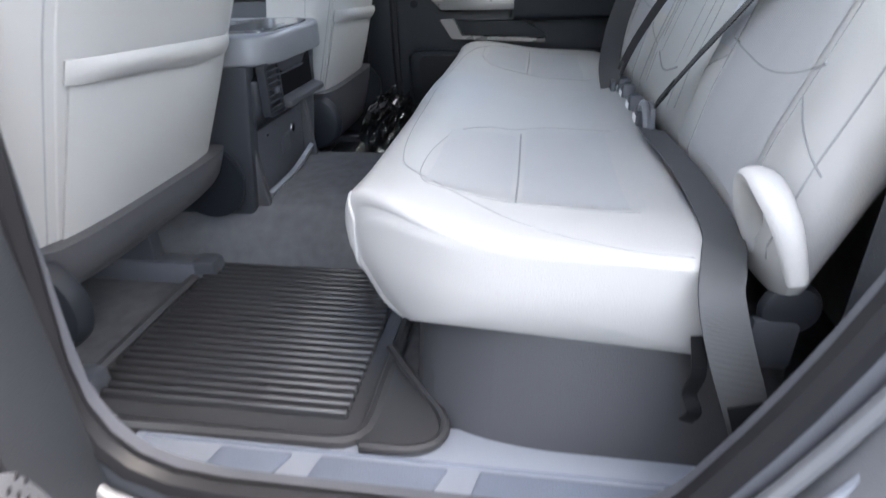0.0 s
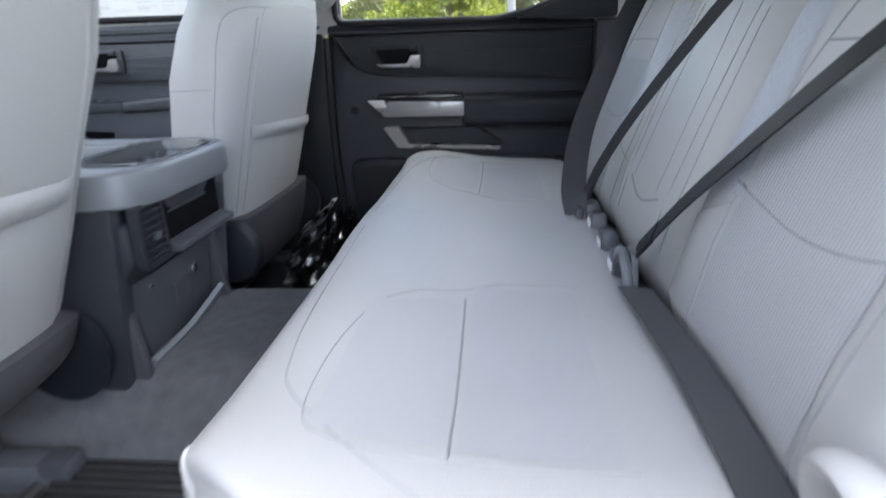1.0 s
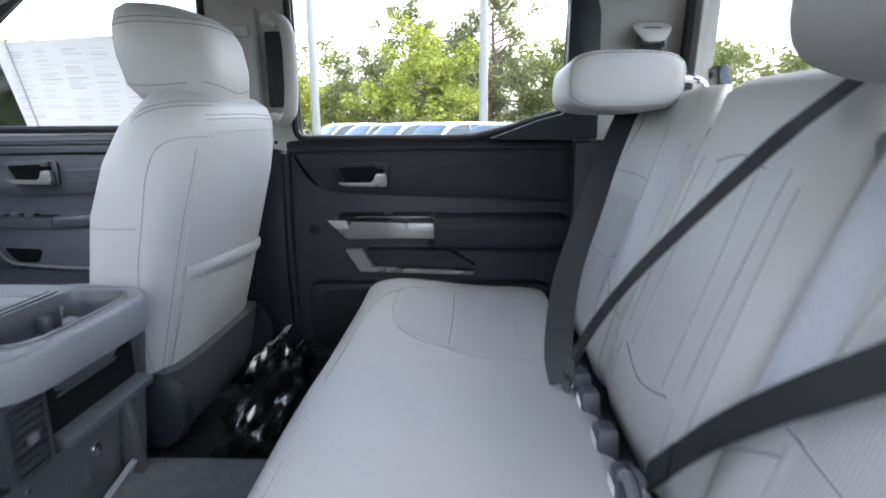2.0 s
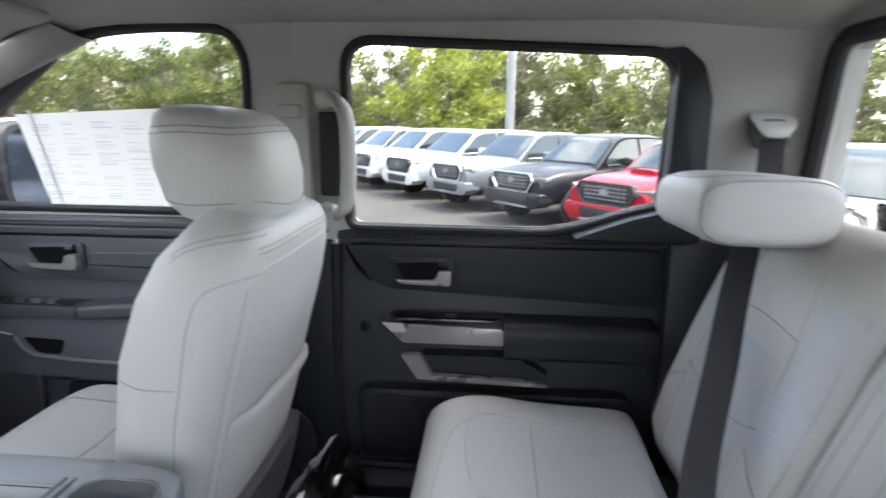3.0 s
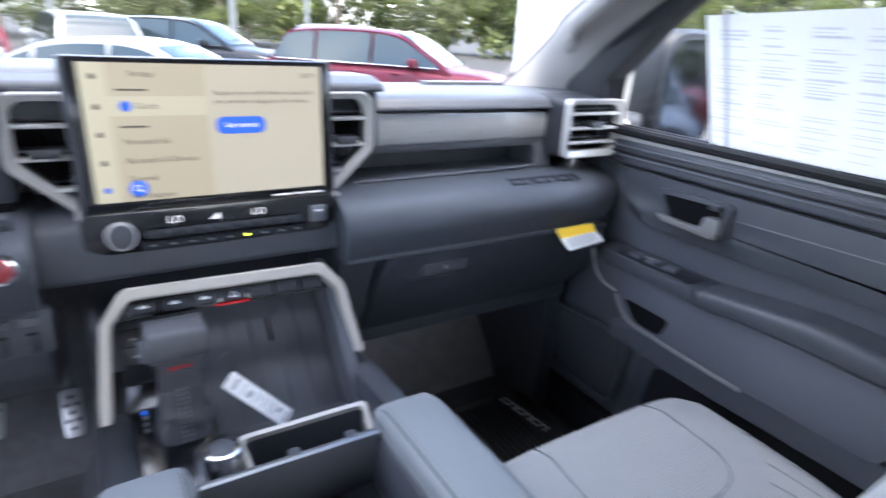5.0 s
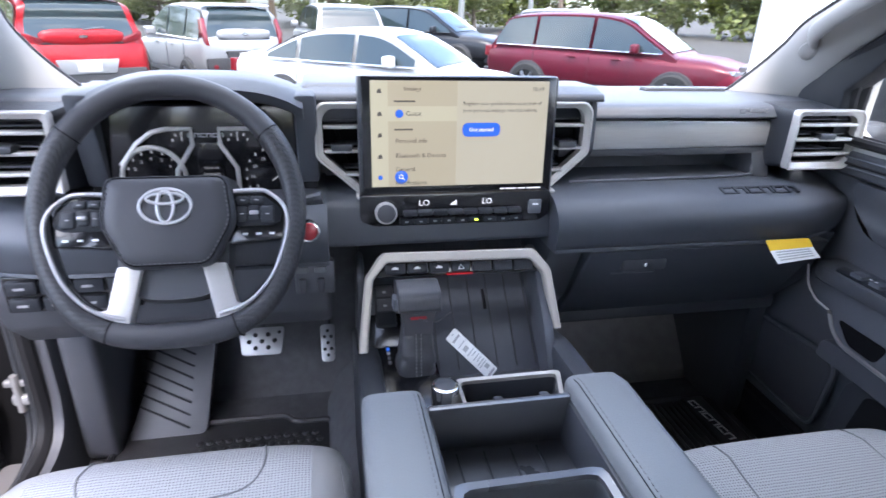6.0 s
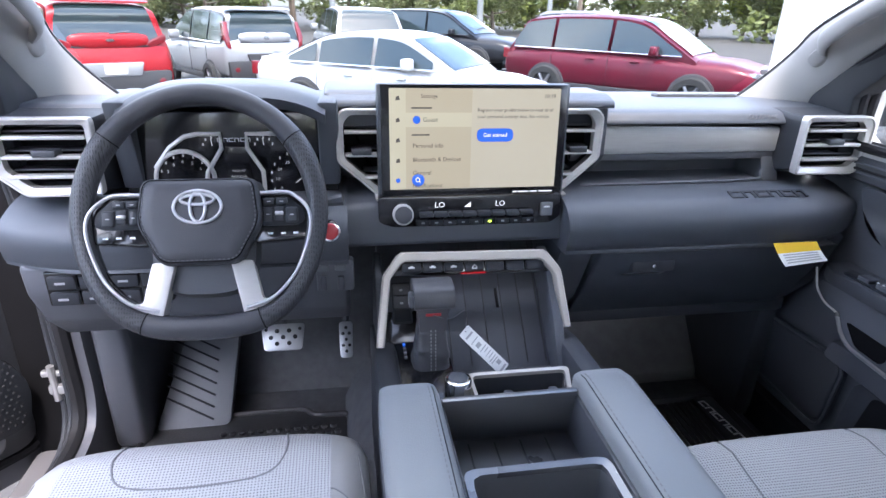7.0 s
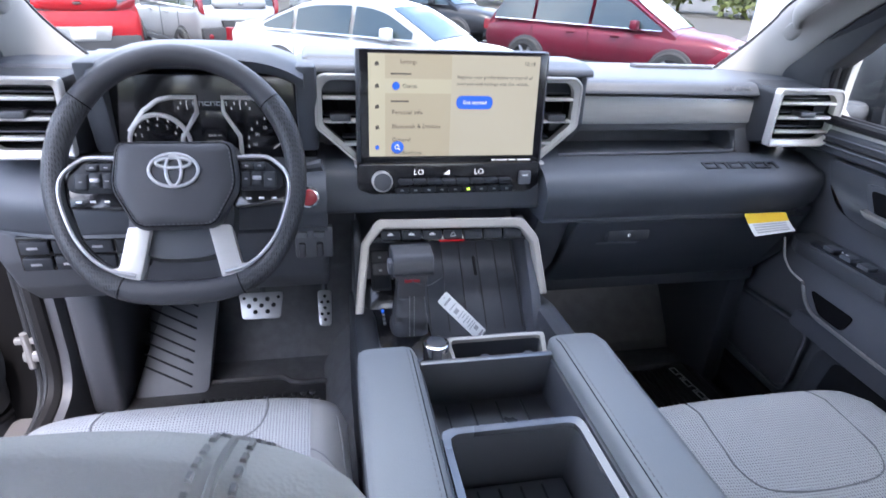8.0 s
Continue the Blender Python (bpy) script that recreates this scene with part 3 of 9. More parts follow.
for y0, y1, nm in ((-0.70, -0.36, "rear_jamb"), (0.49, 0.62, "centre_jamb"), (1.63, 1.72, "front_jamb")):
    part(nm, prism([(y0, 0.75), (y1, 0.75), (y1, 1.55), (y0 + (0.02), 1.98), (y0, 1.98)] if y0 < 1 else [(y0, 0.75), (y1, 0.75), (y1, 1.66), (y0, 1.62)], "x", -0.97 if y0 < 1 else -0.868, -0.86 if y0 < 1 else -0.80, 0.012), DOORCHAR if nm == "centre_jamb" else (DOORCHAR if nm == "front_jamb" else PAINT), cabin)
part("wheel_arch_jamb", prism([(-0.36, 0.80), (-0.16, 0.80), (-0.25, 1.0), (-0.30, 1.14), (-0.36, 1.42)], "x", -0.93, -0.83, 0.02), GREYPL, cabin)

part("pillar_foot", prism([(0.485, 0.84), (0.615, 0.84), (0.630, 1.20), (0.640, 1.53), (0.510, 1.53), (0.500, 1.20)], "x", 0.806, 0.862, 0.006), DOORBLACK, cabin, "black foot of the centre pillar")
part("sill_trim", prism([(0.79, 0.80), (0.79, 0.845), (0.82, 0.885), (0.90, 0.885), (0.90, 0.80)], "y", -0.32, 1.62, 0.006), DOORBLACK, cabin, "black right-hand sill trim")

# back wall with its window
bw_in = [(p.x, p.z) for p in rounded([(0.765, 0, 1.58), (0.712, 0, 1.945), (-0.712, 0, 1.945), (-0.765, 0, 1.58)], 0.05)]
bw_out = [(p.x, p.z) for p in rounded([(0.80, 0, 1.53), (0.775, 0, 1.99), (-0.775, 0, 1.99), (-0.80, 0, 1.53)], 0.06)]


def wall_ring(pts, y):
    return [(x, y, z) for x, z in pts]


part("back_wall", between(wall_ring(bw_in, -0.55), wall_ring([(x, z) for x, z in bw_out], -0.55), 0.06, (0, -1, 0), 96), PILLAR, cabin)
part("back_wall_lower", rbox(-0.80, 0.80, -0.61, -0.55, 0.80, 1.535, 0.004), PILLAR, cabin)
part("back_window_seal", tube(wall_ring(bw_in, -0.548), 0.02, 8, closed=True), SEAL, cabin)
part("back_window_pane", pane(wall_ring(bw_in, -0.58), 0.004, (0, -1, 0)), GLASS, cabin).visible_shadow = False
for s in (1, -1):
    part("quarter_trim", prism([(-0.55, 0.82), (-0.285, 0.82), (-0.285, 1.515), (-0.55, 1.53)], "x", s * 0.772, s * 0.83, 0.008), DOORCHAR, cabin, "charcoal quarter trim beside the bench back")
part("back_shelf", rbox(-0.76, 0.76, -0.55, -0.40, 1.50, 1.56, 0.015), CHAR, cabin)

# front pillars, windscreen, visor
for s in (1, -1):
    near_glass = smooth_path([(s * 0.700, 1.08, 1.985), (s * 0.722, 1.34, 1.890), (s * 0.737, 1.545, 1.792), (s * 0.742, 1.610, 1.738), (s * 0.726, 1.650, 1.690), (s * 0.690, 1.680, 1.640), (s * 0.66, 1.695, 1.61)], 4)
    near_door = smooth_path([(s * 0.735, 1.02, 1.950), (s * 0.752, 1.28, 1.840), (s * 0.768, 1.470, 1.728), (s * 0.781, 1.525, 1.672), (s * 0.790, 1.560, 1.630), (s * 0.793, 1.575, 1.605), (s * 0.794, 1.580, 1.585)], 4)
    rings = []
    for g, d in zip(near_glass, near_door):
        swell = Vector((-s * 0.012, 0, 0))
        rings.append([g + Vector((s * 0.05, 0.02, 0.005)), g + Vector((s * 0.006, 0.004, 0.002)), g, g.lerp(d, 0.12) + swell * 0.6, g.lerp(d, 0.35) + swell, g.lerp(d, 0.7) + swell, g.lerp(d, 0.92) + swell * 0.5, d, d + Vector((s * 0.012, 0, 0)), d + Vector((s * 0.05, 0.02, 0.005))])
    pil = part("front_pillar_trim", loft(rings), FRONTPILLAR_DIM, cabin, "pale grey windscreen pillar trim", angle=0.5)
    part("glass_seal", tube([g + Vector((s * 0.004, 0.004, 0.003)) for g in near_glass], 0.005, 6), SEAL, pil, "black windscreen edge seal")
    grip = [near_glass[i].lerp(near_door[i], 0.42) + Vector((-s * q, 0, 0)) for i, q in ((4, 0.012), (5, 0.032), (6, 0.037), (7, 0.036), (8, 0.030), (9, 0.010))]
    part("pillar_grab_handle", tube(smooth_path(grip, 3), 0.019, 12, flat=0.5, up=(1, 0, 0)), FRONTPILLAR_DIM, pil)
    foot_ = near_glass[10].lerp(near_door[10], 0.5)
    lean = (near_glass[12] - near_glass[8]).normalized()
    wide = (near_door[10] - near_glass[10]).normalized()
    part("handle_boss", loft([oval(foot_ + Vector((-s * q, 0, 0)), lean, wide, a_, b_, 24, 2.6) for q, a_, b_ in ((0.0, 0.024, 0.018), (0.013, 0.023, 0.017), (0.018, 0.019, 0.013))]), FRONTPILLAR_DIM, pil, angle=0.9)
    part("window_corner_frame", prism([(1.458, 1.53), (1.458, 1.66), (1.412, 1.70), (1.345, 1.77), (1.25, 1.845), (1.12, 1.945), (1.12, 1.99), (1.30, 1.91), (1.48, 1.80), (1.56, 1.70), (1.60, 1.53)], "x", s * 0.772, s * 0.825, 0.006), DOORBLACK, cabin, "black front corner of the door window frame")
    part("pillar_sash", tube([(s * 0.775, 1.12, 1.955), (s * 0.80, 1.46, 1.73), (s * 0.83, 1.66, 1.56)], 0.03, 8), DOORBLACK, cabin)
ws = [(-0.64, 1.13, 1.985), (0.64, 1.13, 1.985), (0.78, 1.90, 1.60), (-0.78, 1.90, 1.60)]
part("windscreen", pane(ws, 0.005, (0, 0.4, 0.9)), SCREENGLASS, cabin, "clear raked windscreen").visible_shadow = False
part("cowl", rbox(-0.80, 0.80, 1.86, 2.10, 1.46, 1.55, 0.02), BLACK, cabin)
rings = []
for y, z, w in ((2.08, 1.50, 0.80), (2.3, 1.49, 0.82), (2.7, 1.45, 0.83), (3.05, 1.38, 0.80), (3.12, 1.28, 0.78)):
    row = [(-w + 2 * w * i / 12, y, z - 0.04 * abs(-1 + i / 6) ** 3) for i in range(13)]
    rings.append(row + [(x, y2, z2 - 0.05) for x, y2, z2 in reversed(row)])
part("bonnet", loft(rings), PAINT, cabin)
for s in (1, -1):
    part("wing", prism([(1.72, 0.6), (3.1, 0.6), (3.1, 1.26), (2.1, 1.42), (1.72, 1.50)], "x", s * 0.84, s * 0.97, 0.03), PAINT, cabin)
part("bed_side", rbox(-0.97, -0.90, -2.3, -0.72, 0.6, 1.42, 0.03), PAINT, cabin)
part("bed_side", rbox(0.90, 0.97, -2.3, -0.72, 0.6, 1.42, 0.03), PAINT, cabin)
part("bed_floor", rbox(-0.9, 0.9, -2.3, -0.70, 0.72, 0.80, 0.01), CHAR, cabin)
for s in (1, -1):
    v = rbox(s * 0.14, s * 0.62, 1.00, 1.17, 1.948, 1.972, 0.012, 3)
    bmesh.ops.rotate(v, verts=v.verts, cent=(0, 1.09, 1.96), matrix=Matrix.Rotation(radians(-14), 3, "X"))
    tv = thing("sun_visor", (s * 0.38, 1.1, 1.96), "grey cloth folded sun visor under the roof lining", "sun visor", "sun visors")
    part("visor_panel", v, HEAD, tv)
    part("visor_rod", tube([(s * 0.62, 1.165, 1.965), (s * 0.66, 1.17, 1.972)], 0.006, 8), PILLAR, tv)


# ---- door cards ----
def rear_card_of(name, y0, y1, label):
    """Right-hand rear door's inner card."""
    t = thing(name, (0.82, (y0 + y1) / 2, 0.9), label, "door card", "door cards", "structure")
    k = 0.0
    # weaker light on the rear card is put into these darker plastics
    black_, char_ = DOORBLACK, DOORCHAR

    def yz(*pts):
        return list(pts)
    base = part("card", prism(rounded2([(y0, 0.90), (y1, 0.90), (y1, 1.505), (y0, 1.505)], 0.03), "x", 0.822, 0.875, 0.006), char_, t, "charcoal plastic door card")
    part("belt_ledge", prism([(0.80, 1.508), (0.815, 1.532), (0.845, 1.536), (0.87, 1.52), (0.87, 1.495), (0.81, 1.495)], "y", y0 + 0.01, y1 - 0.01, 0.003), black_, t, "black belt ledge under the window")
    part("belt_groove", tube([(0.803, y0 + 0.015, 1.502), (0.803, y1 - 0.015, 1.502)], 0.005, 6), char_, t)
    ya, yb = y0 + 0.02, y1 - 0.05
    pad = prism(rounded2([(ya, 1.355), (yb - 0.06, 1.385), (yb, 1.44), (yb + 0.02, 1.49), (ya, 1.49)], [0.01, 0.06, 0.05, 0.02, 0.01]), "x", 0.797, 0.83, 0.010, 3)
    pd = part("upper_pad", pad, black_, t, "black leather-look upper pad")
    seam(pd, [(0.7, ya + 0.02, 1.445), (0.7, (ya + yb) / 2, 1.447), (0.7, 0.19 + k, 1.452)], (1, 0, 0), 0.0015, DOORCHAR)
    # handle in its recess
    bez = part("handle_bezel", prism(rounded2(yz((0.206, 1.397), (0.33, 1.397), (0.368, 1.462), (0.206, 1.466)), 0.012), "x", 0.785, 0.80, 0.004), black_, t, "recessed door pull surround")
    # flat sheet over the bezel, its black standing for the cup's shade
    cup = prism(rounded2(yz((0.222, 1.408), (0.322, 1.408), (0.348, 1.452), (0.222, 1.456)), 0.01), "x", 0.7835, 0.7845, 0)
    part("handle_cup", cup, VOID, bez)
    lever = prism(rounded2(yz((0.214, 1.401), (0.330, 1.404), (0.346, 1.414), (0.330, 1.412), (0.256, 1.4125), (0.246, 1.422), (0.242, 1.436), (0.214, 1.436)), 0.006), "x", 0.768, 0.783, 0.004)
    part("handle_lever", lever, DOORSILVER, t, "satin silver door release lever")
    part("lock_tab", rbox(0.772, 0.785, 0.222 + k, 0.244 + k, 1.448, 1.462, 0.003), black_, t)
    # armrest block and switch panel
    yr = y0 + 0.03
    arm = prism(rounded2([(0.735, 1.232), (0.73, 1.305), (0.745, 1.322), (0.83, 1.322), (0.83, 1.225)], [0.02, 0.015, 0.015, 0.004, 0.004]), "y", yr, 0.085 + k, 0.008, 3)
    part("armrest", arm, black_, t, "black padded armrest")
    part("armrest_front", prism(rounded2(yz((0.10, 1.232), (0.085, 1.322), (0.36, 1.322), (0.37, 1.305), (0.10, 1.285)), 0.008), "x", 0.765, 0.83, 0.004), char_, t)
    sw = part("switch_panel", prism([(0.752, 1.312), (0.752, 1.325), (0.80, 1.330), (0.80, 1.312)], "y", 0.09 + k, 0.345 + k, 0.003), PIANO, t, "gloss black window switch panel")
    for j in range(1):
        part("window_switch", prism(rounded2([(0.758, 0.20 + k + 0.032 * j), (0.785, 0.20 + k + 0.032 * j), (0.785, 0.224 + k + 0.032 * j), (0.758, 0.224 + k + 0.032 * j)], 0.004), "z", 1.326, 1.330, 0.001), DOORBLACK, sw)
    upper = prism(rounded2(yz((0.372, 1.308), (0.325, 1.262), (0.06, 1.262), (0.09, 1.303)), 0.006), "x", 0.755, 0.775, 0.003)
    part("pull_trim", upper, DOORSILVER, t, "satin silver pull handle trim")
    # gleam at the trim's end, put in as a brighter silver piece
    part("pull_trim_gleam", prism(rounded2(yz((0.375, 1.312), (0.352, 1.290), (0.318, 1.290), (0.325, 1.312)), 0.003), "x", 0.752, 0.758, 0.001), SILVER, t, "end of the pull trim with its gleam put into brighter silver")
    lower = prism(rounded2(yz((0.33, 1.232), (0.29, 1.172), (-0.02, 1.162), (-0.02, 1.172), (0.255, 1.182), (0.285, 1.234)), 0.003), "x", 0.750, 0.772, 0.0)
    part("pull_trim_lower", lower, DOORSILVER, t, "satin silver lower pull trim")
    part("pull_recess", prism(rounded2(yz((0.285, 1.225), (0.255, 1.185), (-0.03, 1.175), (0.05, 1.225)), 0.01), "x", 0.775, 0.82, 0.0), black_, t)
    part("tweeter", disc((0.823, 0.43 + k, 1.277), (-1, 0, 0), 0.014, 0.005), black_, t)
    # bottle pocket with its lip
    po = rounded2([(y0 + 0.05, 0.94), (y1 - 0.06, 0.94), (y1 - 0.05, 1.13), (y0 + 0.06, 1.13)], 0.04)
    part("map_pocket", prism(po, "x", 0.775, 0.83, 0.012), black_, t, "black moulded map pocket")
    # thin dark sheet stands for the shade inside the pocket
    part("map_pocket_mouth", prism(rounded2([(y0 + 0.09, 0.99), (y1 - 0.10, 0.99), (y1 - 0.09, 1.115), (y0 + 0.10, 1.115)], 0.03), "x", 0.7725, 0.7745, 0), SEAL, t)
    part("kick_edge", tube(smooth_path([(0.812, y1 - 0.004, 1.49), (0.815, y1 + 0.002, 1.2), (0.815, y1 - 0.01, 0.95), (0.815, y1 - 0.06, 0.90), (0.815, y0 + 0.05, 0.90)], 4), 0.014, 8), SEAL, t)
    return t


def rounded2(pts, r, n=4):
    return [(p.x, p.y) for p in rounded([(a, b, 0) for a, b in pts], r, n)]




def front_card_of(name, label):
    """Right-hand front door's inner card: upper pad, armrest with switches, outlined pull, speaker and pocket below."""
    t = thing(name, (0.82, 1.06, 0.9), label, "door card", "door cards", "structure")
    part("card", prism(rounded2([(0.60, 0.90), (1.62, 0.90), (1.62, 1.40), (1.53, 1.505), (0.60, 1.505)], 0.03), "x", 0.822, 0.875, 0.006), CHAR, t, "charcoal plastic door card")
    part("belt_ledge", prism(rounded2([(0.800, 1.500), (0.803, 1.540), (0.815, 1.552), (0.845, 1.556), (0.87, 1.52), (0.87, 1.495), (0.81, 1.495)], 0.004), "y", 0.61, 1.50, 0.002), BLACK, t, "black belt ledge under the window")
    for z, m_ in ((1.514, CHAR), (1.522, SEAL), (1.534, CHAR)):
        part("belt_groove", tube([(0.8005, 0.615, z), (0.8005, 1.46, z)], 0.0028, 6), m_, t)
    pad = prism(rounded2([(0.745, 1.388), (1.29, 1.384), (1.36, 1.410), (1.385, 1.452), (1.40, 1.492), (0.72, 1.492), (0.722, 1.44)], [0.03, 0.06, 0.04, 0.03, 0.01, 0.01, 0.03]), "x", 0.797, 0.83, 0.009, 3)
    pd = part("upper_pad", pad, BLACK, t, "black leather-look upper pad")
    seam(pd, [(0.7, 0.735, 1.462), (0.7, 0.95, 1.456), (0.7, 1.125, 1.452)], (1, 0, 0), 0.0018, GREYPL)
    bez = part("handle_bezel", prism(rounded2([(1.134, 1.408), (1.258, 1.408), (1.296, 1.474), (1.134, 1.480)], 0.012), "x", 0.787, 0.80, 0.004), BLACK, t, "recessed door pull surround")
    # the cup is a flat black sheet, shade painted rather than sunk
    part("handle_cup", prism(rounded2([(1.150, 1.420), (1.250, 1.420), (1.278, 1.466), (1.150, 1.470)], 0.01), "x", 0.7855, 0.7865, 0), VOID, bez)
    part("handle_lever", prism(rounded2([(1.142, 1.413), (1.258, 1.418), (1.274, 1.430), (1.258, 1.427), (1.184, 1.4255), (1.174, 1.436), (1.170, 1.452), (1.142, 1.452)], 0.006), "x", 0.768, 0.785, 0.004), DOORSILVER, t, "satin silver door release lever")
    part("lock_tab", rbox(0.774, 0.787, 1.150, 1.172, 1.464, 1.478, 0.003), BLACK, t)
    # armrest: long padded top, switch panel before it, plain face below
    rg = []
    for y, z, hh, ww in ((0.770, 1.316, 0.012, 0.030), (0.785, 1.318, 0.022, 0.042), (0.84, 1.320, 0.026, 0.046), (0.95, 1.322, 0.026, 0.046), (1.00, 1.320, 0.022, 0.046), (1.135, 1.308, 0.019, 0.046)):
        rg.append(oval((0.785, y, z), (1, 0, 0), (0, 0, 1), ww, hh, 24, 4))
    ar = part("armrest", loft(rg), BLACK, t, "black padded armrest", angle=0.9)
    seam(ar, [(0.5, 0.80, 1.304), (0.5, 0.95, 1.306), (0.5, 1.12, 1.300)], (1, 0, 0), 0.0014, DOORBLACK)
    part("armrest_face", prism(rounded2([(0.775, 1.300), (1.385, 1.292), (1.345, 1.250), (1.318, 1.240), (1.275, 1.192), (1.02, 1.180), (0.80, 1.178)], [0.02, 0.006, 0.01, 0.01, 0.02, 0.02, 0.03]), "x", 0.752, 0.825, 0.008, 3), CHAR, t, "charcoal armrest side")
    sw_ = part("switch_panel", prism(rounded2([(0.742, 1.140), (0.745, 1.36), (0.765, 1.398), (0.822, 1.398), (0.822, 1.140)], 0.010), "z", 1.296, 1.324, 0.004), BLACK, t, "black window switch panel")
    part("switch_plate", prism(rounded2([(0.753, 1.160), (0.756, 1.345), (0.790, 1.355), (0.806, 1.160)], 0.010), "z", 1.3235, 1.3265, 0.001), DOORBLACK, sw_)
    for j in range(3):
        part("window_switch", prism(rounded2([(0.762, 1.205 + 0.042 * j), (0.788, 1.205 + 0.042 * j), (0.788, 1.232 + 0.042 * j), (0.762, 1.232 + 0.042 * j)], 0.005), "z", 1.326, 1.334, 0.002), CHAR, sw_)
    for j in range(2):
        part("switch_mark", rbox(0.770, 0.774, 1.263 + 0.012 * j, 1.267 + 0.012 * j, 1.3338, 1.3346, 0), PAPER, sw_)
    # bright outlines of the pull
    part("pull_trim", tube(rounded([(0.748, 1.400, 1.314), (0.748, 1.385, 1.272), (0.748, 1.358, 1.252), (0.748, 1.322, 1.246)], [0, 0.012, 0.01, 0]), 0.0026, 6), SILVER, t, "thin bright outline of the pull")
    part("pull_trim_lower", tube(rounded([(0.747, 1.320, 1.248), (0.747, 1.300, 1.214), (0.747, 1.275, 1.194), (0.747, 1.15, 1.185), (0.747, 1.022, 1.180)], [0, 0.01, 0.02, 0.02, 0]), 0.0042, 6), DOORSILVER, t, "satin silver lower pull outline")
    # black patch on the armrest side paints the shade of the grip
    part("pull_recess", prism(rounded2([(1.298, 1.240), (1.262, 1.200), (1.200, 1.197), (1.185, 1.236)], 0.012), "x", 0.7500, 0.7525, 0.0), VOID, t, "grip opening's shade drawn as a flat dark patch")
    # stepped lower half: ledge, speaker panel, pocket
    part("lower_ledge", prism(rounded2([(0.66, 1.176), (1.335, 1.170), (1.345, 1.128), (1.10, 1.118), (0.66, 1.120)], 0.012), "x", 0.772, 0.825, 0.008, 3), CHAR, t, "charcoal ledge over the pocket")
    part("map_pocket", prism(rounded2([(0.66, 0.93), (1.29, 0.93), (1.27, 1.115), (0.66, 1.115)], 0.03), "x", 0.790, 0.83, 0.010), BLACK, t, "black moulded map pocket")
    # pocket's inner shade, painted as a thin dark sheet
    part("map_pocket_mouth", prism(rounded2([(0.70, 1.00), (1.24, 1.00), (1.22, 1.108), (0.70, 1.108)], 0.02), "x", 0.7885, 0.7905, 0), SEAL, t)
    sp_ = part("speaker_panel", prism(rounded2([(1.325, 0.945), (1.575, 0.955), (1.580, 1.105), (1.312, 1.120)], 0.04), "x", 0.796, 0.83, 0.012, 3), BLACK, t, "black rounded speaker panel")
    part("speaker_edge", tube(rounded([(0.797, 1.320, 0.940), (0.797, 1.582, 0.950), (0.797, 1.588, 1.112), (0.797, 1.305, 1.126)], 0.04), 0.004, 6, closed=True), CHAR, sp_)
    part("kick_edge", tube(smooth_path([(0.812, 1.526, 1.49), (0.815, 1.60, 1.36), (0.815, 1.62, 1.2), (0.815, 1.61, 0.95), (0.815, 1.56, 0.90), (0.815, 0.65, 0.90)], 4), 0.012, 8), SEAL, t)
    return t


rear_card = rear_card_of("rear_door_card", -0.295, 0.50, "black and charcoal rear door card with silver pull")
front_card = front_card_of("front_door_card", "black and charcoal front door card with thin silver pull outline")
# quarter light blank behind the rear window
part("quarter_blank", prism(rounded2([(-0.295, 1.52), (-0.06, 1.525), (-0.19, 1.572), (-0.255, 1.588), (-0.260, 1.900), (-0.225, 1.930), (-0.27, 1.935), (-0.312, 1.90), (-0.334, 1.83), (-0.337, 1.52)], 0.012), "x", 0.752, 0.80, 0.004), DOORBLACK, rear_card)

# grab handle on the centre pillar
gh = thing("grab_handle", (0.74, 0.47, 1.6), "pale grey moulded grab handle on the pillar", "grab handle")
loop = smooth_path([(0.745, 0.505, 1.585), (0.722, 0.462, 1.580), (0.702, 0.438, 1.610), (0.694, 0.430, 1.70), (0.698, 0.434, 1.785), (0.716, 0.458, 1.822), (0.742, 0.505, 1.825)], 5)
part("grip", tube(loop, 0.020, 12, flat=0.62, up=(0.55, 0.83, 0)), PILLAR, gh)
part("slot", rbox(0.752, 0.775, 0.462, 0.512, 1.612, 1.80, 0.006), SEAL, gh, "dark recess behind the handle")
part("belt_guide_slide", rbox(0.744, 0.775, 0.53, 0.60, 1.56, 1.86, 0.008), PILLAR, gh)

# outside mirror on the right-hand door
MIRROR = material("tinted_mirror", (0.10, 0.12, 0.15), 0.03, metal=1.0, vary=0.03)
om = thing("wing_mirror", (1.06, 1.53, 1.5), "black truck wing mirror outside the front window", "wing mirror")
rg = [oval((1.075, y, 1.635), (1, 0, 0), (0, 0, 1), a, b, 32, 3.4) for y, a, b in ((1.475, 0.108, 0.132), (1.49, 0.118, 0.142), (1.55, 0.112, 0.136), (1.60, 0.08, 0.10), (1.615, 0.04, 0.06))]
part("housing", loft(rg), DOORBLACK, om)
part("mirror_glass", loft([oval((1.075, y, 1.635), (1, 0, 0), (0, 0, 1), 0.094, 0.118, 32, 3.4) for y in (1.471, 1.4745)]), MIRROR, om, "mirror glass")
part("mirror_arm", rbox(0.86, 1.0, 1.50, 1.56, 1.545, 1.585, 0.015), BLACK, om)
for i in range(3):
    part("belt_moulding", tube([(0.838 - 0.008 * i, 0.62, 1.545 + 0.004 * i), (0.838 - 0.008 * i, 1.50, 1.545 + 0.004 * i)], 0.004, 6), BLACK, front_card)

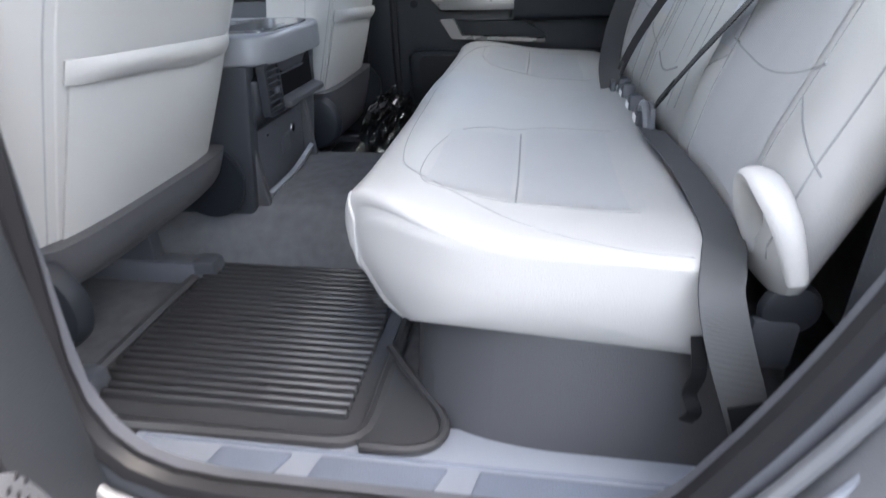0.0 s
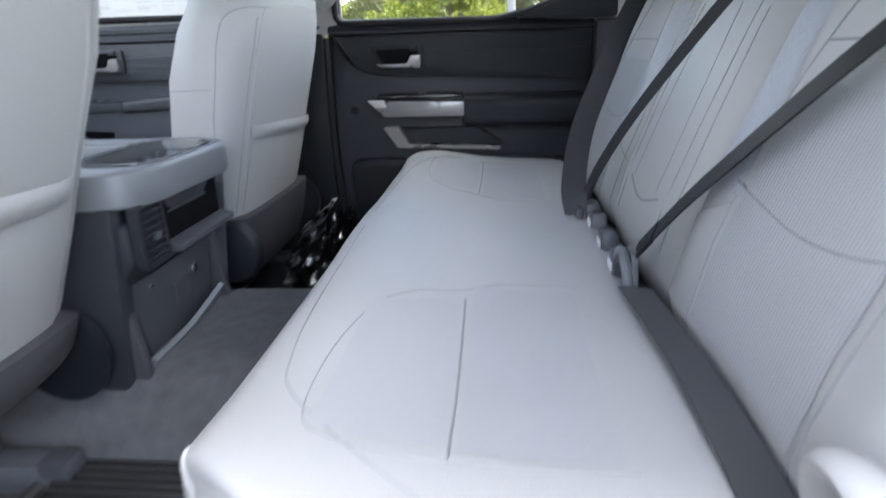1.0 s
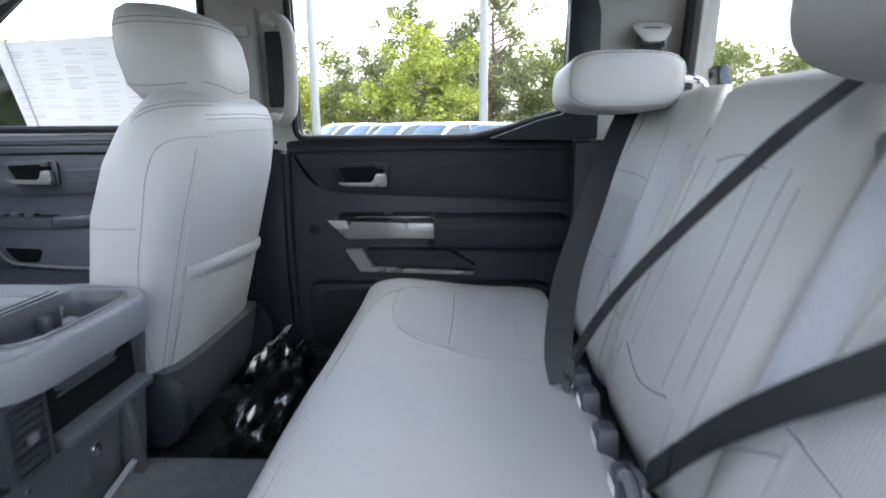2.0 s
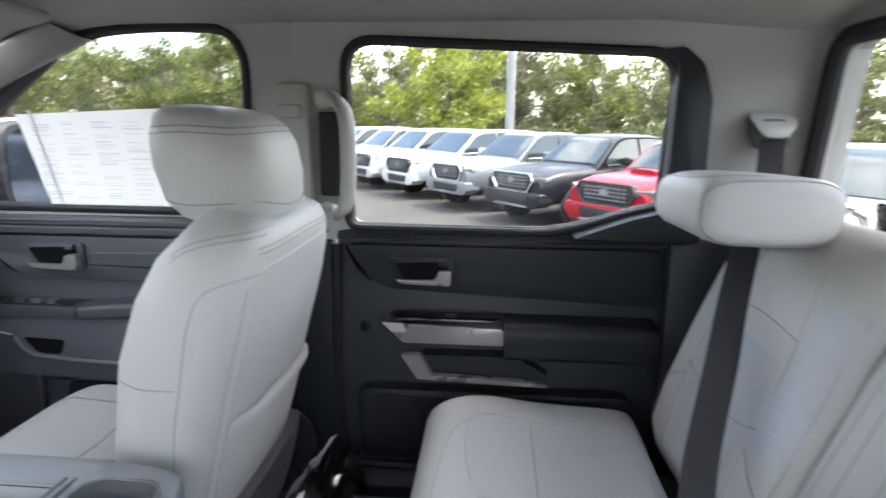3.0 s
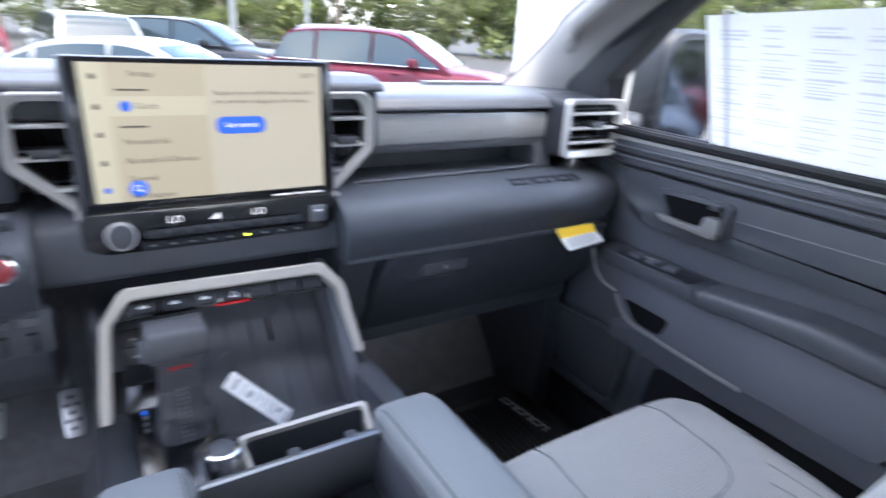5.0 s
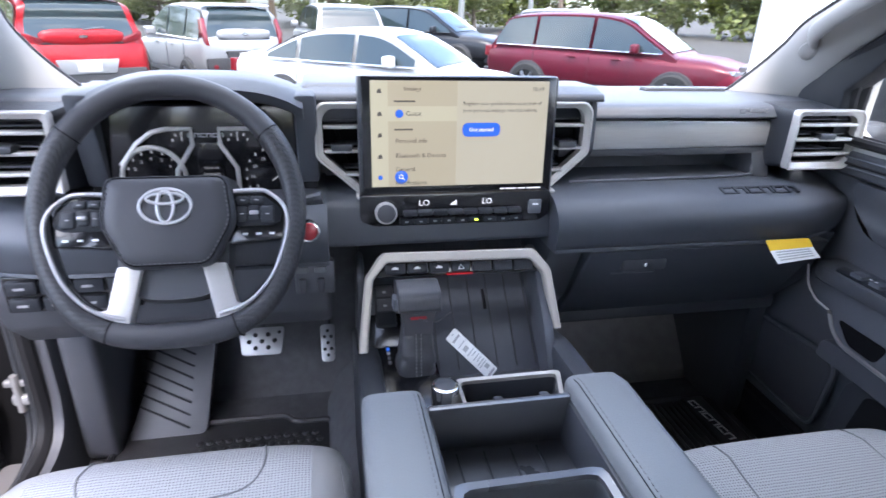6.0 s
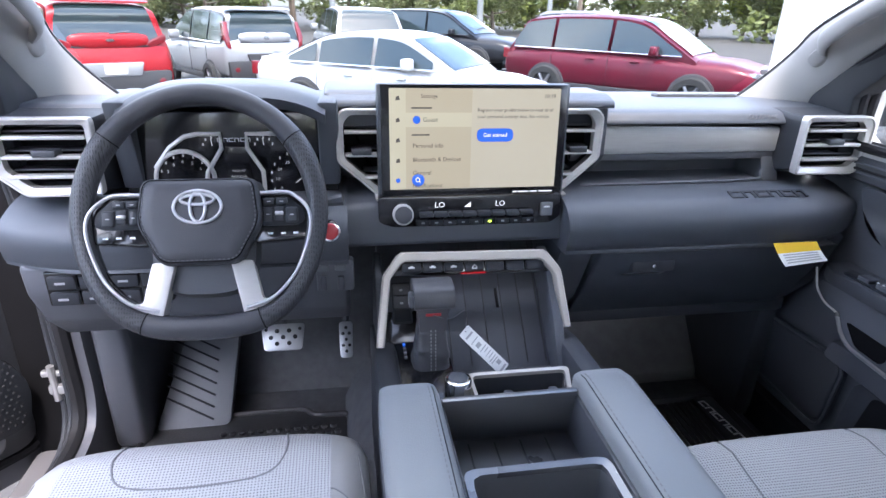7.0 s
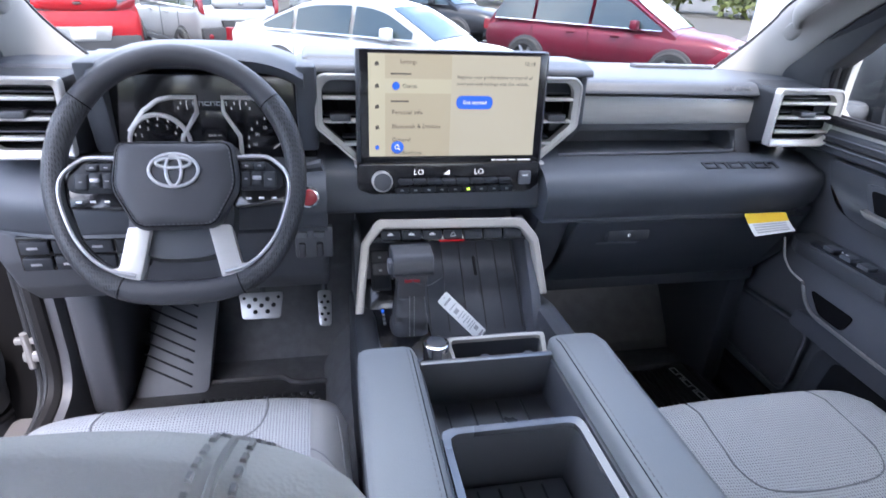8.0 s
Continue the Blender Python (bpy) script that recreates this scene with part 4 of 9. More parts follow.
# ---- seats ----
def body_rings(stations, n=44):
    """Cushion body: stations of (centre, across, up, half width, top, bottom, side roll, dip). The top is dished between its bolsters."""
    rings = []
    for c, ax, up, w, top, bot, roll, dip in stations:
        c, ax, up = Vector(c), Vector(ax), Vector(up)
        ring = []
        for i in range(n):
            t = 2 * math.pi * i / n
            ct, st = math.cos(t), math.sin(t)
            p = 3.4
            x = math.copysign(abs(ct) ** (2 / p), ct)
            h = math.copysign(abs(st) ** (2 / p), st)
            q = top * h if h > 0 else bot * -h * -1
            if h > 0:
                q += roll * math.exp(-((abs(x) - 0.80) / 0.16) ** 2) * h - dip * math.exp(-(x / 0.5) ** 2) * h
            ring.append(c + ax * (w * x) + up * q)
        rings.append(ring)
    return rings


def front_seat(cx, dy, label, headrest=True, back=(0.0, 0.0, 0.0), hem_z=0.195, u_back=0.905, panel=0.930):
    s = 1 if cx > 0 else -1
    t = thing("bucket_chair", (cx, 0.85 + dy, 0.815), label, "seat", "front seats")
    X = (1, 0, 0)

    def P(x, y, z):
        return (cx + x, y + dy, z)
    # cushion, from its rounded nose back under the backrest
    st = []
    for y, z, w, top, bot, roll, dip in ((1.125, 1.085, 0.20, 0.005, 0.05, 0, 0), (1.12, 1.088, 0.226, 0.035, 0.075, 0.0, 0), (1.10, 1.092, 0.243, 0.058, 0.085, 0.0, 0.0), (1.06, 1.094, 0.254, 0.068, 0.09, 0.004, 0.0),
                                         (0.98, 1.090, 0.255, 0.066, 0.09, 0.014, 0.006), (0.86, 1.080, 0.262, 0.060, 0.09, 0.024, 0.012), (0.74, 1.072, 0.258, 0.056, 0.09, 0.024, 0.014), (0.64, 1.07, 0.24, 0.05, 0.08, 0.012, 0.01), (0.60, 1.07, 0.20, 0.02, 0.05, 0, 0)):
        st.append((P(0, y, z), X, (0, 0, 1), w, top, bot, roll, dip))
    cu = part("cushion", loft(body_rings(st)), LEATHER, t, "pale grey leather seat cushion", angle=1.2)
    down = (0, 0, -1)
    rows = []
    for j in range(15):                                  # perforated centre panel laid on the cushion
        y = 1.09 - 0.22 * j / 14
        hw = 0.196 if j < 11 else 0.196 - 0.010 * (j - 10) ** 1.3
        row = onto(cu, [P(-hw + 2 * hw * i / 14, y, 2) for i in range(15)], down, 0.0022)
        rows.append(row)
    part("centre_panel", loft(rows, closed=False), PERF, cu, "finely perforated centre panel", angle=1.2)
    u0 = u_back
    seam(cu, [P(-0.120, 1.118, 2), P(-0.126, u0 + 0.087, 2), P(-0.126, u0 + 0.047, 2), P(-0.105, u0 + 0.012, 2), P(-0.05, u0, 2), P(0.05, u0, 2), P(0.105, u0 + 0.012, 2), P(0.126, u0 + 0.047, 2), P(0.126, u0 + 0.087, 2), P(0.120, 1.118, 2)], down, 0.0024, DARKSEAM, lift=0.0018)
    rows = []
    for j in range(10):
        y = 0.855 - 0.17 * j / 9
        rows.append(onto(cu, [P(-0.135 + 0.27 * i / 12, y, 2) for i in range(13)], down, 0.002))
    part("rear_panel", loft(rows, closed=False), PERF, cu, angle=1.2)
    for e in (-1, 1):
        seam(cu, [P(e * 0.148, 0.90, 2), P(e * 0.165, 0.82, 2), P(e * 0.16, 0.70, 2)], down, 0.0018)
        seam(cu, [P(e * 0.165, 0.955, 2), P(e * 0.20, 0.965, 2), P(e * 0.232, 0.94, 2)], down, 0.0018)
        seam(cu, [P(e * 0.165, 0.955, 2), P(e * 0.178, 0.90, 2), P(e * 0.19, 0.80, 2)], down, 0.0018)
        seam(cu, [P(e * 0.238, 1.05, 2), P(e * 0.246, 0.95, 2), P(e * 0.25, 0.80, 2)], down, 0.0018)
    part("side_valance", rbox(cx - 0.245, cx + 0.245, 0.66 + dy, 1.08 + dy, 0.96, 1.03, 0.02), BLACK, t, "black plastic seat base cover")
    for e in (-1, 1):
        part("rail", rbox(cx + e * 0.19 - 0.025, cx + e * 0.19 + 0.025, 0.56 + dy, 1.16 + dy, 0.815, 0.865, 0.005), CHAR, t, "dark steel seat rail")
        part("rail_riser", rbox(cx + e * 0.19 - 0.018, cx + e * 0.19 + 0.018, 0.68 + dy, 1.02 + dy, 0.86, 0.97, 0.006), BLACK, t)
        part("rail_end", rbox(cx + e * 0.19 - 0.026, cx + e * 0.19 + 0.026, 0.545 + dy, 0.60 + dy, 0.83, 0.872, 0.012), BLACK, t)
    # backrest: leaning body, bolstered in front, flat behind
    def P(x, y, z):
        return (cx + x, y + dy + back[0] - back[2] * (z - 1.2), z + back[1])
    bst = []
    for z, yr, yf, w, roll in ((1.062, 0.615, 0.70, 0.20, 0), (1.072, 0.592, 0.725, 0.236, 0.0), (1.12, 0.578, 0.720, 0.252, 0.02), (1.24, 0.545, 0.705, 0.264, 0.04), (1.38, 0.507, 0.680, 0.266, 0.045), (1.48, 0.478, 0.655, 0.258, 0.035), (1.55, 0.462, 0.632, 0.242, 0.02),
                               (1.595, 0.456, 0.610, 0.222, 0.0), (1.620, 0.462, 0.590, 0.195, 0.0), (1.634, 0.480, 0.570, 0.15, 0)):
        if not headrest:                               # stuffed square shoulder
            w += 0.022 * min(1, max(0, (z - 1.40) / 0.12)) + 0.030 * min(1, max(0, (z - 1.58) / 0.05))
            yf += 0.030 * min(1, max(0, (z - 1.52) / 0.08))
        mid = (yr + yf) / 2
        bst.append((P(0, mid, z), X, Vector((0, 1, 0.26)).normalized(), w, (yf - mid), (mid - yr), roll, 0.01))
    br = body_rings(bst)
    bk = part("backrest", loft(br), LEATHER, t, "pale grey leather backrest", angle=1.2)
    # rear face: framed centre with a slack pocket
    fw = (0, 1, 0)
    for e in (-1, 1):
        seam(bk, [P(e * 0.196, -1, 1.09), P(e * 0.204, -1, 1.25), P(e * 0.205, -1, 1.42), P(e * 0.190, -1, 1.53), P(e * 0.165, -1, 1.556)], fw, 0.0024, PIPING, name="piping")
        seam(bk, [P(e * 0.210, -1, 1.09), P(e * 0.218, -1, 1.25), P(e * 0.219, -1, 1.42), P(e * 0.206, -1, 1.53)], fw, 0.0015)
    seam(bk, [P(-0.175, -1, 1.557), P(0, -1, 1.561), P(0.175, -1, 1.557)], fw, 0.002, PIPING, name="piping")
    rows = []
    for j in range(13):
        v = j / 12
        row = []
        for i in range(21):
            u = -1 + 2 * i / 20
            z = 1.10 + (hem_z - 0.010 * u) * v
            p = onto(bk, [P(0.192 * u, -1, z)], fw, 0.0)
            bulge = 0.002 + 0.010 * (1 - u * u) * math.sin(math.pi * min(v * 1.1, 1)) + (0.004 * (1 - u ** 6) if j == 12 else 0)
            row.append(p[0] - Vector((0, bulge, 0)))
        rows.append(row)
    lo = loft(rows, closed=False)
    bmesh.ops.solidify(lo, geom=list(lo.faces), thickness=0.003)
    pk = part("map_pocket", lo, LEATHER, bk, "slack pale grey seat-back pocket", angle=1.2)
    band = []
    for j in range(7):
        f = j / 6
        row = []
        for i in range(21):
            u = -1 + i / 10
            z = 1.10 + hem_z - 0.010 * u - 0.026 + 0.028 * f + 0.003 * math.sin(7 * i / 20) * (1 - f)
            p = onto(bk, [P(0.197 * u, -1, z)], fw, 0.0)[0]
            row.append(p - Vector((0, 0.001 + (0.010 + 0.006 * math.sin(math.pi * f)) * (1 - u ** 8), 0)))
        band.append(row)
    hem = loft(band, closed=False)
    bmesh.ops.solidify(hem, geom=list(hem.faces), thickness=0.004)
    part("pocket_hem", hem, LEATHER, pk, "soft turned-over pocket hem", angle=1.2)
    # side seams towards the centre of the cabin
    for e in (-1, 1):
        side = (-e, 0, 0)
        seam(bk, [P(e, 0.690, 1.388), P(e, 0.64, 1.390), P(e, 0.580, 1.391)], side, 0.0015)
        seam(bk, [P(e, 0.604, 1.10), P(e, 0.589, 1.30), P(e, 0.572, 1.39), P(e, 0.557, 1.48), P(e, 0.540, 1.528), P(e, 0.505, 1.547), P(e, 0.470, 1.55)], side, 0.0015)
    for e in (() if headrest else (-1, 1)):
        for off in (0.0, 0.014):
            line = onto(bk, smooth_path([P(e * (0.182 + off), 0.470, 1.66), P(e * (0.184 + off), 0.51, 1.66), P(e * (0.186 + off), 0.56, 1.66), P(e * (0.190 + off), 0.60, 1.66), P(e * (0.20 + off), 0.640, 1.66)], 10), (0, 0, -1), 0.0004)
            for a, b in zip(line[::2], line[1::2]):
                part("stitch", tube([a, b], 0.0014, 5), SEAM, bk)
        seam(bk, [P(e * 0.189, 0.470, 1.66), P(e * 0.191, 0.51, 1.66), P(e * 0.193, 0.56, 1.66), P(e * 0.197, 0.60, 1.66), P(e * 0.207, 0.640, 1.66)], (0, 0, -1), 0.0024, SEAM)
    for dz in (0.0, 0.008):
        for e in (-1, 1):
            seam(bk, [P(e, 0.472, 1.606 + dz), P(e, 0.523, 1.603 + dz), P(e, 0.565, 1.592 + dz), P(e, 0.590, 1.575 + dz)], (-e, 0, 0), 0.0012, DARKSEAM)
        seam(bk, [P(-0.18, -1, 1.580 + dz), P(0, -1, 1.584 + dz), P(0.18, -1, 1.580 + dz)], fw, 0.0012, DARKSEAM)
    seam(bk, [P(-0.155, 2, 1.16), P(-0.165, 2, 1.30), P(-0.155, 2, 1.44), P(-0.10, 2, 1.475), P(0, 2, 1.48), P(0.10, 2, 1.475), P(0.155, 2, 1.44), P(0.165, 2, 1.30), P(0.155, 2, 1.16)], (0, -1, 0), 0.0016, DARKSEAM)
    part("lower_panel", loft([oval(P(0, 0.615 - 0.2 * (z - 1.02), z), X, (0, 1, 0), w, d, 28, 4) for z, w, d in ((panel, 0.19, 0.03), (panel + 0.015, 0.215, 0.042), (panel + (1.10 - panel) * 0.4, 0.228, 0.048), (panel + (1.10 - panel) * 0.75, 0.232, 0.050), (1.10, 0.236, 0.046))]), PLINTH, t, "black lower seat-back panel")
    for e in (-1, 1):
        rc = part("recliner_cover", disc(P(e * 0.226, 0.612, 1.022), (e, 0, 0), 0.078, 0.030, 32, 0.25), DOORBLACK, t, "round black recliner cover")
    if headrest:
        # headrest
        hr = []
        for z, w, d, yc in ((1.606, 0.075, 0.05, 0.575), (1.614, 0.105, 0.078, 0.576), (1.639, 0.122, 0.098, 0.578), (1.694, 0.132, 0.105, 0.584), (1.749, 0.130, 0.101, 0.590), (1.781, 0.122, 0.088, 0.595), (1.796, 0.105, 0.066, 0.598), (1.802, 0.075, 0.036, 0.598)):
            hr.append(oval(P(0, yc, z), X, (0, 1, 0.12), w, d, 36, 3.6))
        hd = part("headrest", loft(hr), LEATHER, t, "pale grey leather headrest", angle=1.2)
        for zz in (1.768, 1.758):
            seam(hd, [P(-0.12, -1, zz), P(0, -1, zz + 0.004), P(0.12, -1, zz)], fw, 0.0014, DARKSEAM)
        for e in (-1, 1):
            seam(hd, [P(e, 0.53, 1.768), P(e, 0.61, 1.772), P(e, 0.67, 1.768)], (-e, 0, 0), 0.0014, DARKSEAM)
            seam(hd, [P(e, 0.53, 1.758), P(e, 0.61, 1.762), P(e, 0.67, 1.758)], (-e, 0, 0), 0.0014, DARKSEAM)
            seam(hd, [P(e, 0.53, 1.650), P(e, 0.61, 1.646), P(e, 0.67, 1.655)], (-e, 0, 0), 0.0014, DARKSEAM)
        seam(hd, [P(-0.11, -1, 1.652), P(0, -1, 1.635), P(0.11, -1, 1.652)], fw, 0.0014, DARKSEAM)
        panel = [P(-0.10, 2, 1.75), P(-0.11, 2, 1.70), P(-0.10, 2, 1.655), P(0, 2, 1.645), P(0.10, 2, 1.655), P(0.11, 2, 1.70), P(0.10, 2, 1.75)]
        seam(hd, panel, (0, -1, 0), 0.0013)
        for e in (-1, 1):
            part("headrest_post", tube([P(e * 0.055, 0.565, 1.58), P(e * 0.055, 0.598, 1.64)], 0.006, 10), BLACK, t)
    # buckle on the inner side
    bx = -s * 0.275
    bu = part("buckle", rbox(cx + bx - 0.012, cx + bx + 0.012, 0.73 + dy, 0.77 + dy, 1.06, 1.17, 0.005), BLACK, t, "black belt buckle on a stalk")
    part("buckle_button", rbox(cx + bx - 0.009, cx + bx + 0.009, 0.735 + dy, 0.765 + dy, 1.169, 1.173, 0.001), RED, bu)
    return t


front_seat(0.475, 0.0, "pale grey leather front passenger seat with perforated centre")
front_seat(-0.475, 0.112, "pale grey leather driver's seat, its headrest taken off", False, (-0.080, 0.005, 0.12), 0.222, 0.998, 1.02)

# ---- rear bench ----
bench = thing("rear_bench", (0, 0, 0.815), "pale grey rear bench seat with ribbed inserts", "bench seat")


def bench_half(y):
    """Half length of the cushion at a depth: its front corners are cut away."""
    return 0.716 - 0.72 * 0.03 * math.log(1 + math.exp((y - 0.12) / 0.03))


rows = []
xs = 61
prof = [(-0.205, 1.00), (-0.215, 1.06), (-0.21, 1.115), (-0.19, 1.135), (-0.14, 1.141), (-0.06, 1.145), (0.03, 1.152), (0.11, 1.166), (0.17, 1.175), (0.215, 1.172), (0.24, 1.158), (0.252, 1.130), (0.250, 1.09), (0.225, 1.045), (0.205, 1.01), (0.18, 0.995)]
prof = [(p.x, p.y) for p in smooth_path([(a, b, 0) for a, b in prof], 3)]


def crown(x, y):
    """Outer places are dished between their bolsters, the middle place stands a little proud."""
    a = abs(x)
    dish = -0.010 * math.exp(-((a - 0.45) / 0.15) ** 2) * math.exp(-((y - 0.0) / 0.16) ** 4)
    mid = 0.006 * math.exp(-(x / 0.14) ** 4)
    wing = 0.006 * math.exp(-((a - 0.62) / 0.07) ** 2)
    return dish + mid + wing


rings = []
SX = [-1, -0.9995, -0.998, -0.9945, -0.989, -0.982, -0.974] + [-0.965 + 1.93 * i / 48 for i in range(49)] + [0.974, 0.982, 0.989, 0.9945, 0.998, 0.9995, 1]
for sx in SX:
    e = max(0.0, (abs(sx) - 0.968) / 0.032)
    ring = []
    for y, z in prof:
        x = sx * bench_half(y)
        zz = z + (crown(x, y) if z > 1.1 else 0)
        k = (1 - math.sqrt(max(0, 1 - e * e))) * 0.020       # rolled ends
        cy, cz = 0.02, 1.075
        dy2, dz2 = y - cy, zz - cz
        tuck = 0.022 * max(0.0, (1.09 - zz) / 0.09) ** 1.5 * abs(sx) ** 6
        ring.append((x - math.copysign(tuck, x), cy + dy2 * (1 - k / 0.30), cz + dz2 * (1 - k / (0.115 if dz2 > 0 else 0.22))))
    rings.append(ring)


def end_rings(ring, s):
    """Close an end of the cushion with rings that follow its bent end panel."""
    out = []
    for q in (0.93, 0.8, 0.6, 0.4, 0.2, 0.03):
        row = []
        for x, y, z in ring:
            y2, z2 = 0.02 + (y - 0.02) * q, 1.075 + (z - 1.075) * q
            row.append((s * (bench_half(y2) - 0.022 * max(0.0, (1.09 - z2) / 0.09) ** 1.5), y2, z2))
        out.append(row)
    return out


rings = end_rings(rings[0], -1)[::-1] + rings + end_rings(rings[-1], 1)
cush = part("seat_cushion", loft(rings), LEATHER, bench, "pale grey leather bench cushion", angle=1.2)
DN = (0, 0, -1)
for s in (-1, 1):
    # centre seams and panel outlines of the outer places
    seam(cush, [(s * 0.60, 0.028, 2), (s * 0.45, 0.028, 2), (s * 0.285, 0.03, 2)], DN, 0.0022)
    seam(cush, [(s * 0.60, -0.125, 2), (s * 0.605, 0.03, 2), (s * 0.60, 0.12, 2), (s * 0.57, 0.155, 2), (s * 0.45, 0.16, 2), (s * 0.33, 0.135, 2), (s * 0.275, 0.085, 2)], DN, 0.0010)
    seam(cush, [(s * 0.275, 0.085, 2), (s * 0.262, 0.04, 2), (s * 0.23, -0.02, 2), (s * 0.225, -0.13, 2)], DN, 0.0010)
    seam(cush, [(s * 0.05, 0.215, 2), (s * 0.30, 0.212, 2), (s * 0.47, 0.198, 2), (s * 0.555, 0.165, 2), (s * 0.655, 0.035, 2), (s * 0.698, -0.086, 2), (s * 0.702, -0.167, 2)], DN, 0.0012)
    rows = []
    for j in range(13):
        y = 0.02 - 0.135 * j / 12
        rows.append(onto(cush, [(s * (0.245 + 0.345 * i / 20), y, 2) for i in range(21)], DN, 0.0016))
    part("insert", loft(rows, closed=False), CLOTH, cush, "fine ribbed grey insert", angle=1.2)
    rows = []
    for j in range(11):
        y = 0.036 + 0.11 * j / 10
        rows.append(onto(cush, [(s * (0.30 + 0.03 * (j / 10) ** 2 + (0.285 - 0.03 * (j / 10) ** 3) * i / 16), y, 2) for i in range(17)], DN, 0.0016))
    part("insert", loft(rows, closed=False), CLOTH, cush, "fine ribbed grey insert", angle=1.2)
# light vertical piping where the end panel meets the front roll
for s in (-1, 1):
    way = (-s * 0.75, -0.66, 0)
    hit = onto(cush, smooth_path([(s * 0.53, 0.165, 1.166), (s * 0.535, 0.16, 1.14), (s * 0.535, 0.16, 1.09), (s * 0.53, 0.155, 1.04), (s * 0.525, 0.15, 1.012)], 6), way)
    if len(hit) > 3:
        part("piping", tube(hit, 0.0026, 6), PIPING, cush, "pale raised piping")
# plinth under the cushion
pl = [(-0.672, -0.32), (0.672, -0.32), (0.668, 0.0), (0.645, 0.095), (0.585, 0.165), (0.30, 0.185), (-0.30, 0.185), (-0.585, 0.165), (-0.645, 0.095), (-0.668, 0.0)]
rings = []
for z, k in ((0.815, 1.04), (0.86, 1.03), (0.93, 1.012), (0.985, 1.0), (1.0, 0.994), (1.008, 0.98)):
    rings.append([(x * k, y * k, z) for x, y in rounded2(pl, 0.05, 5)])
part("plinth", loft(rings), PLINTH, bench, "charcoal moulded plinth under the cushion")
part("seat_hinge", rbox(-0.695, -0.675, -0.30, -0.245, 0.99, 1.06, 0.012), BLACK, bench)
part("pull_strap", strip(smooth_path([(-0.712, -0.185, 1.045), (-0.722, -0.19, 1.00), (-0.716, -0.187, 0.965), (-0.724, -0.194, 0.945), (-0.719, -0.188, 0.925)], 4), 0.017, 0.003, (0, 1, 0)), WEBBING, bench, "black fabric pull strap")


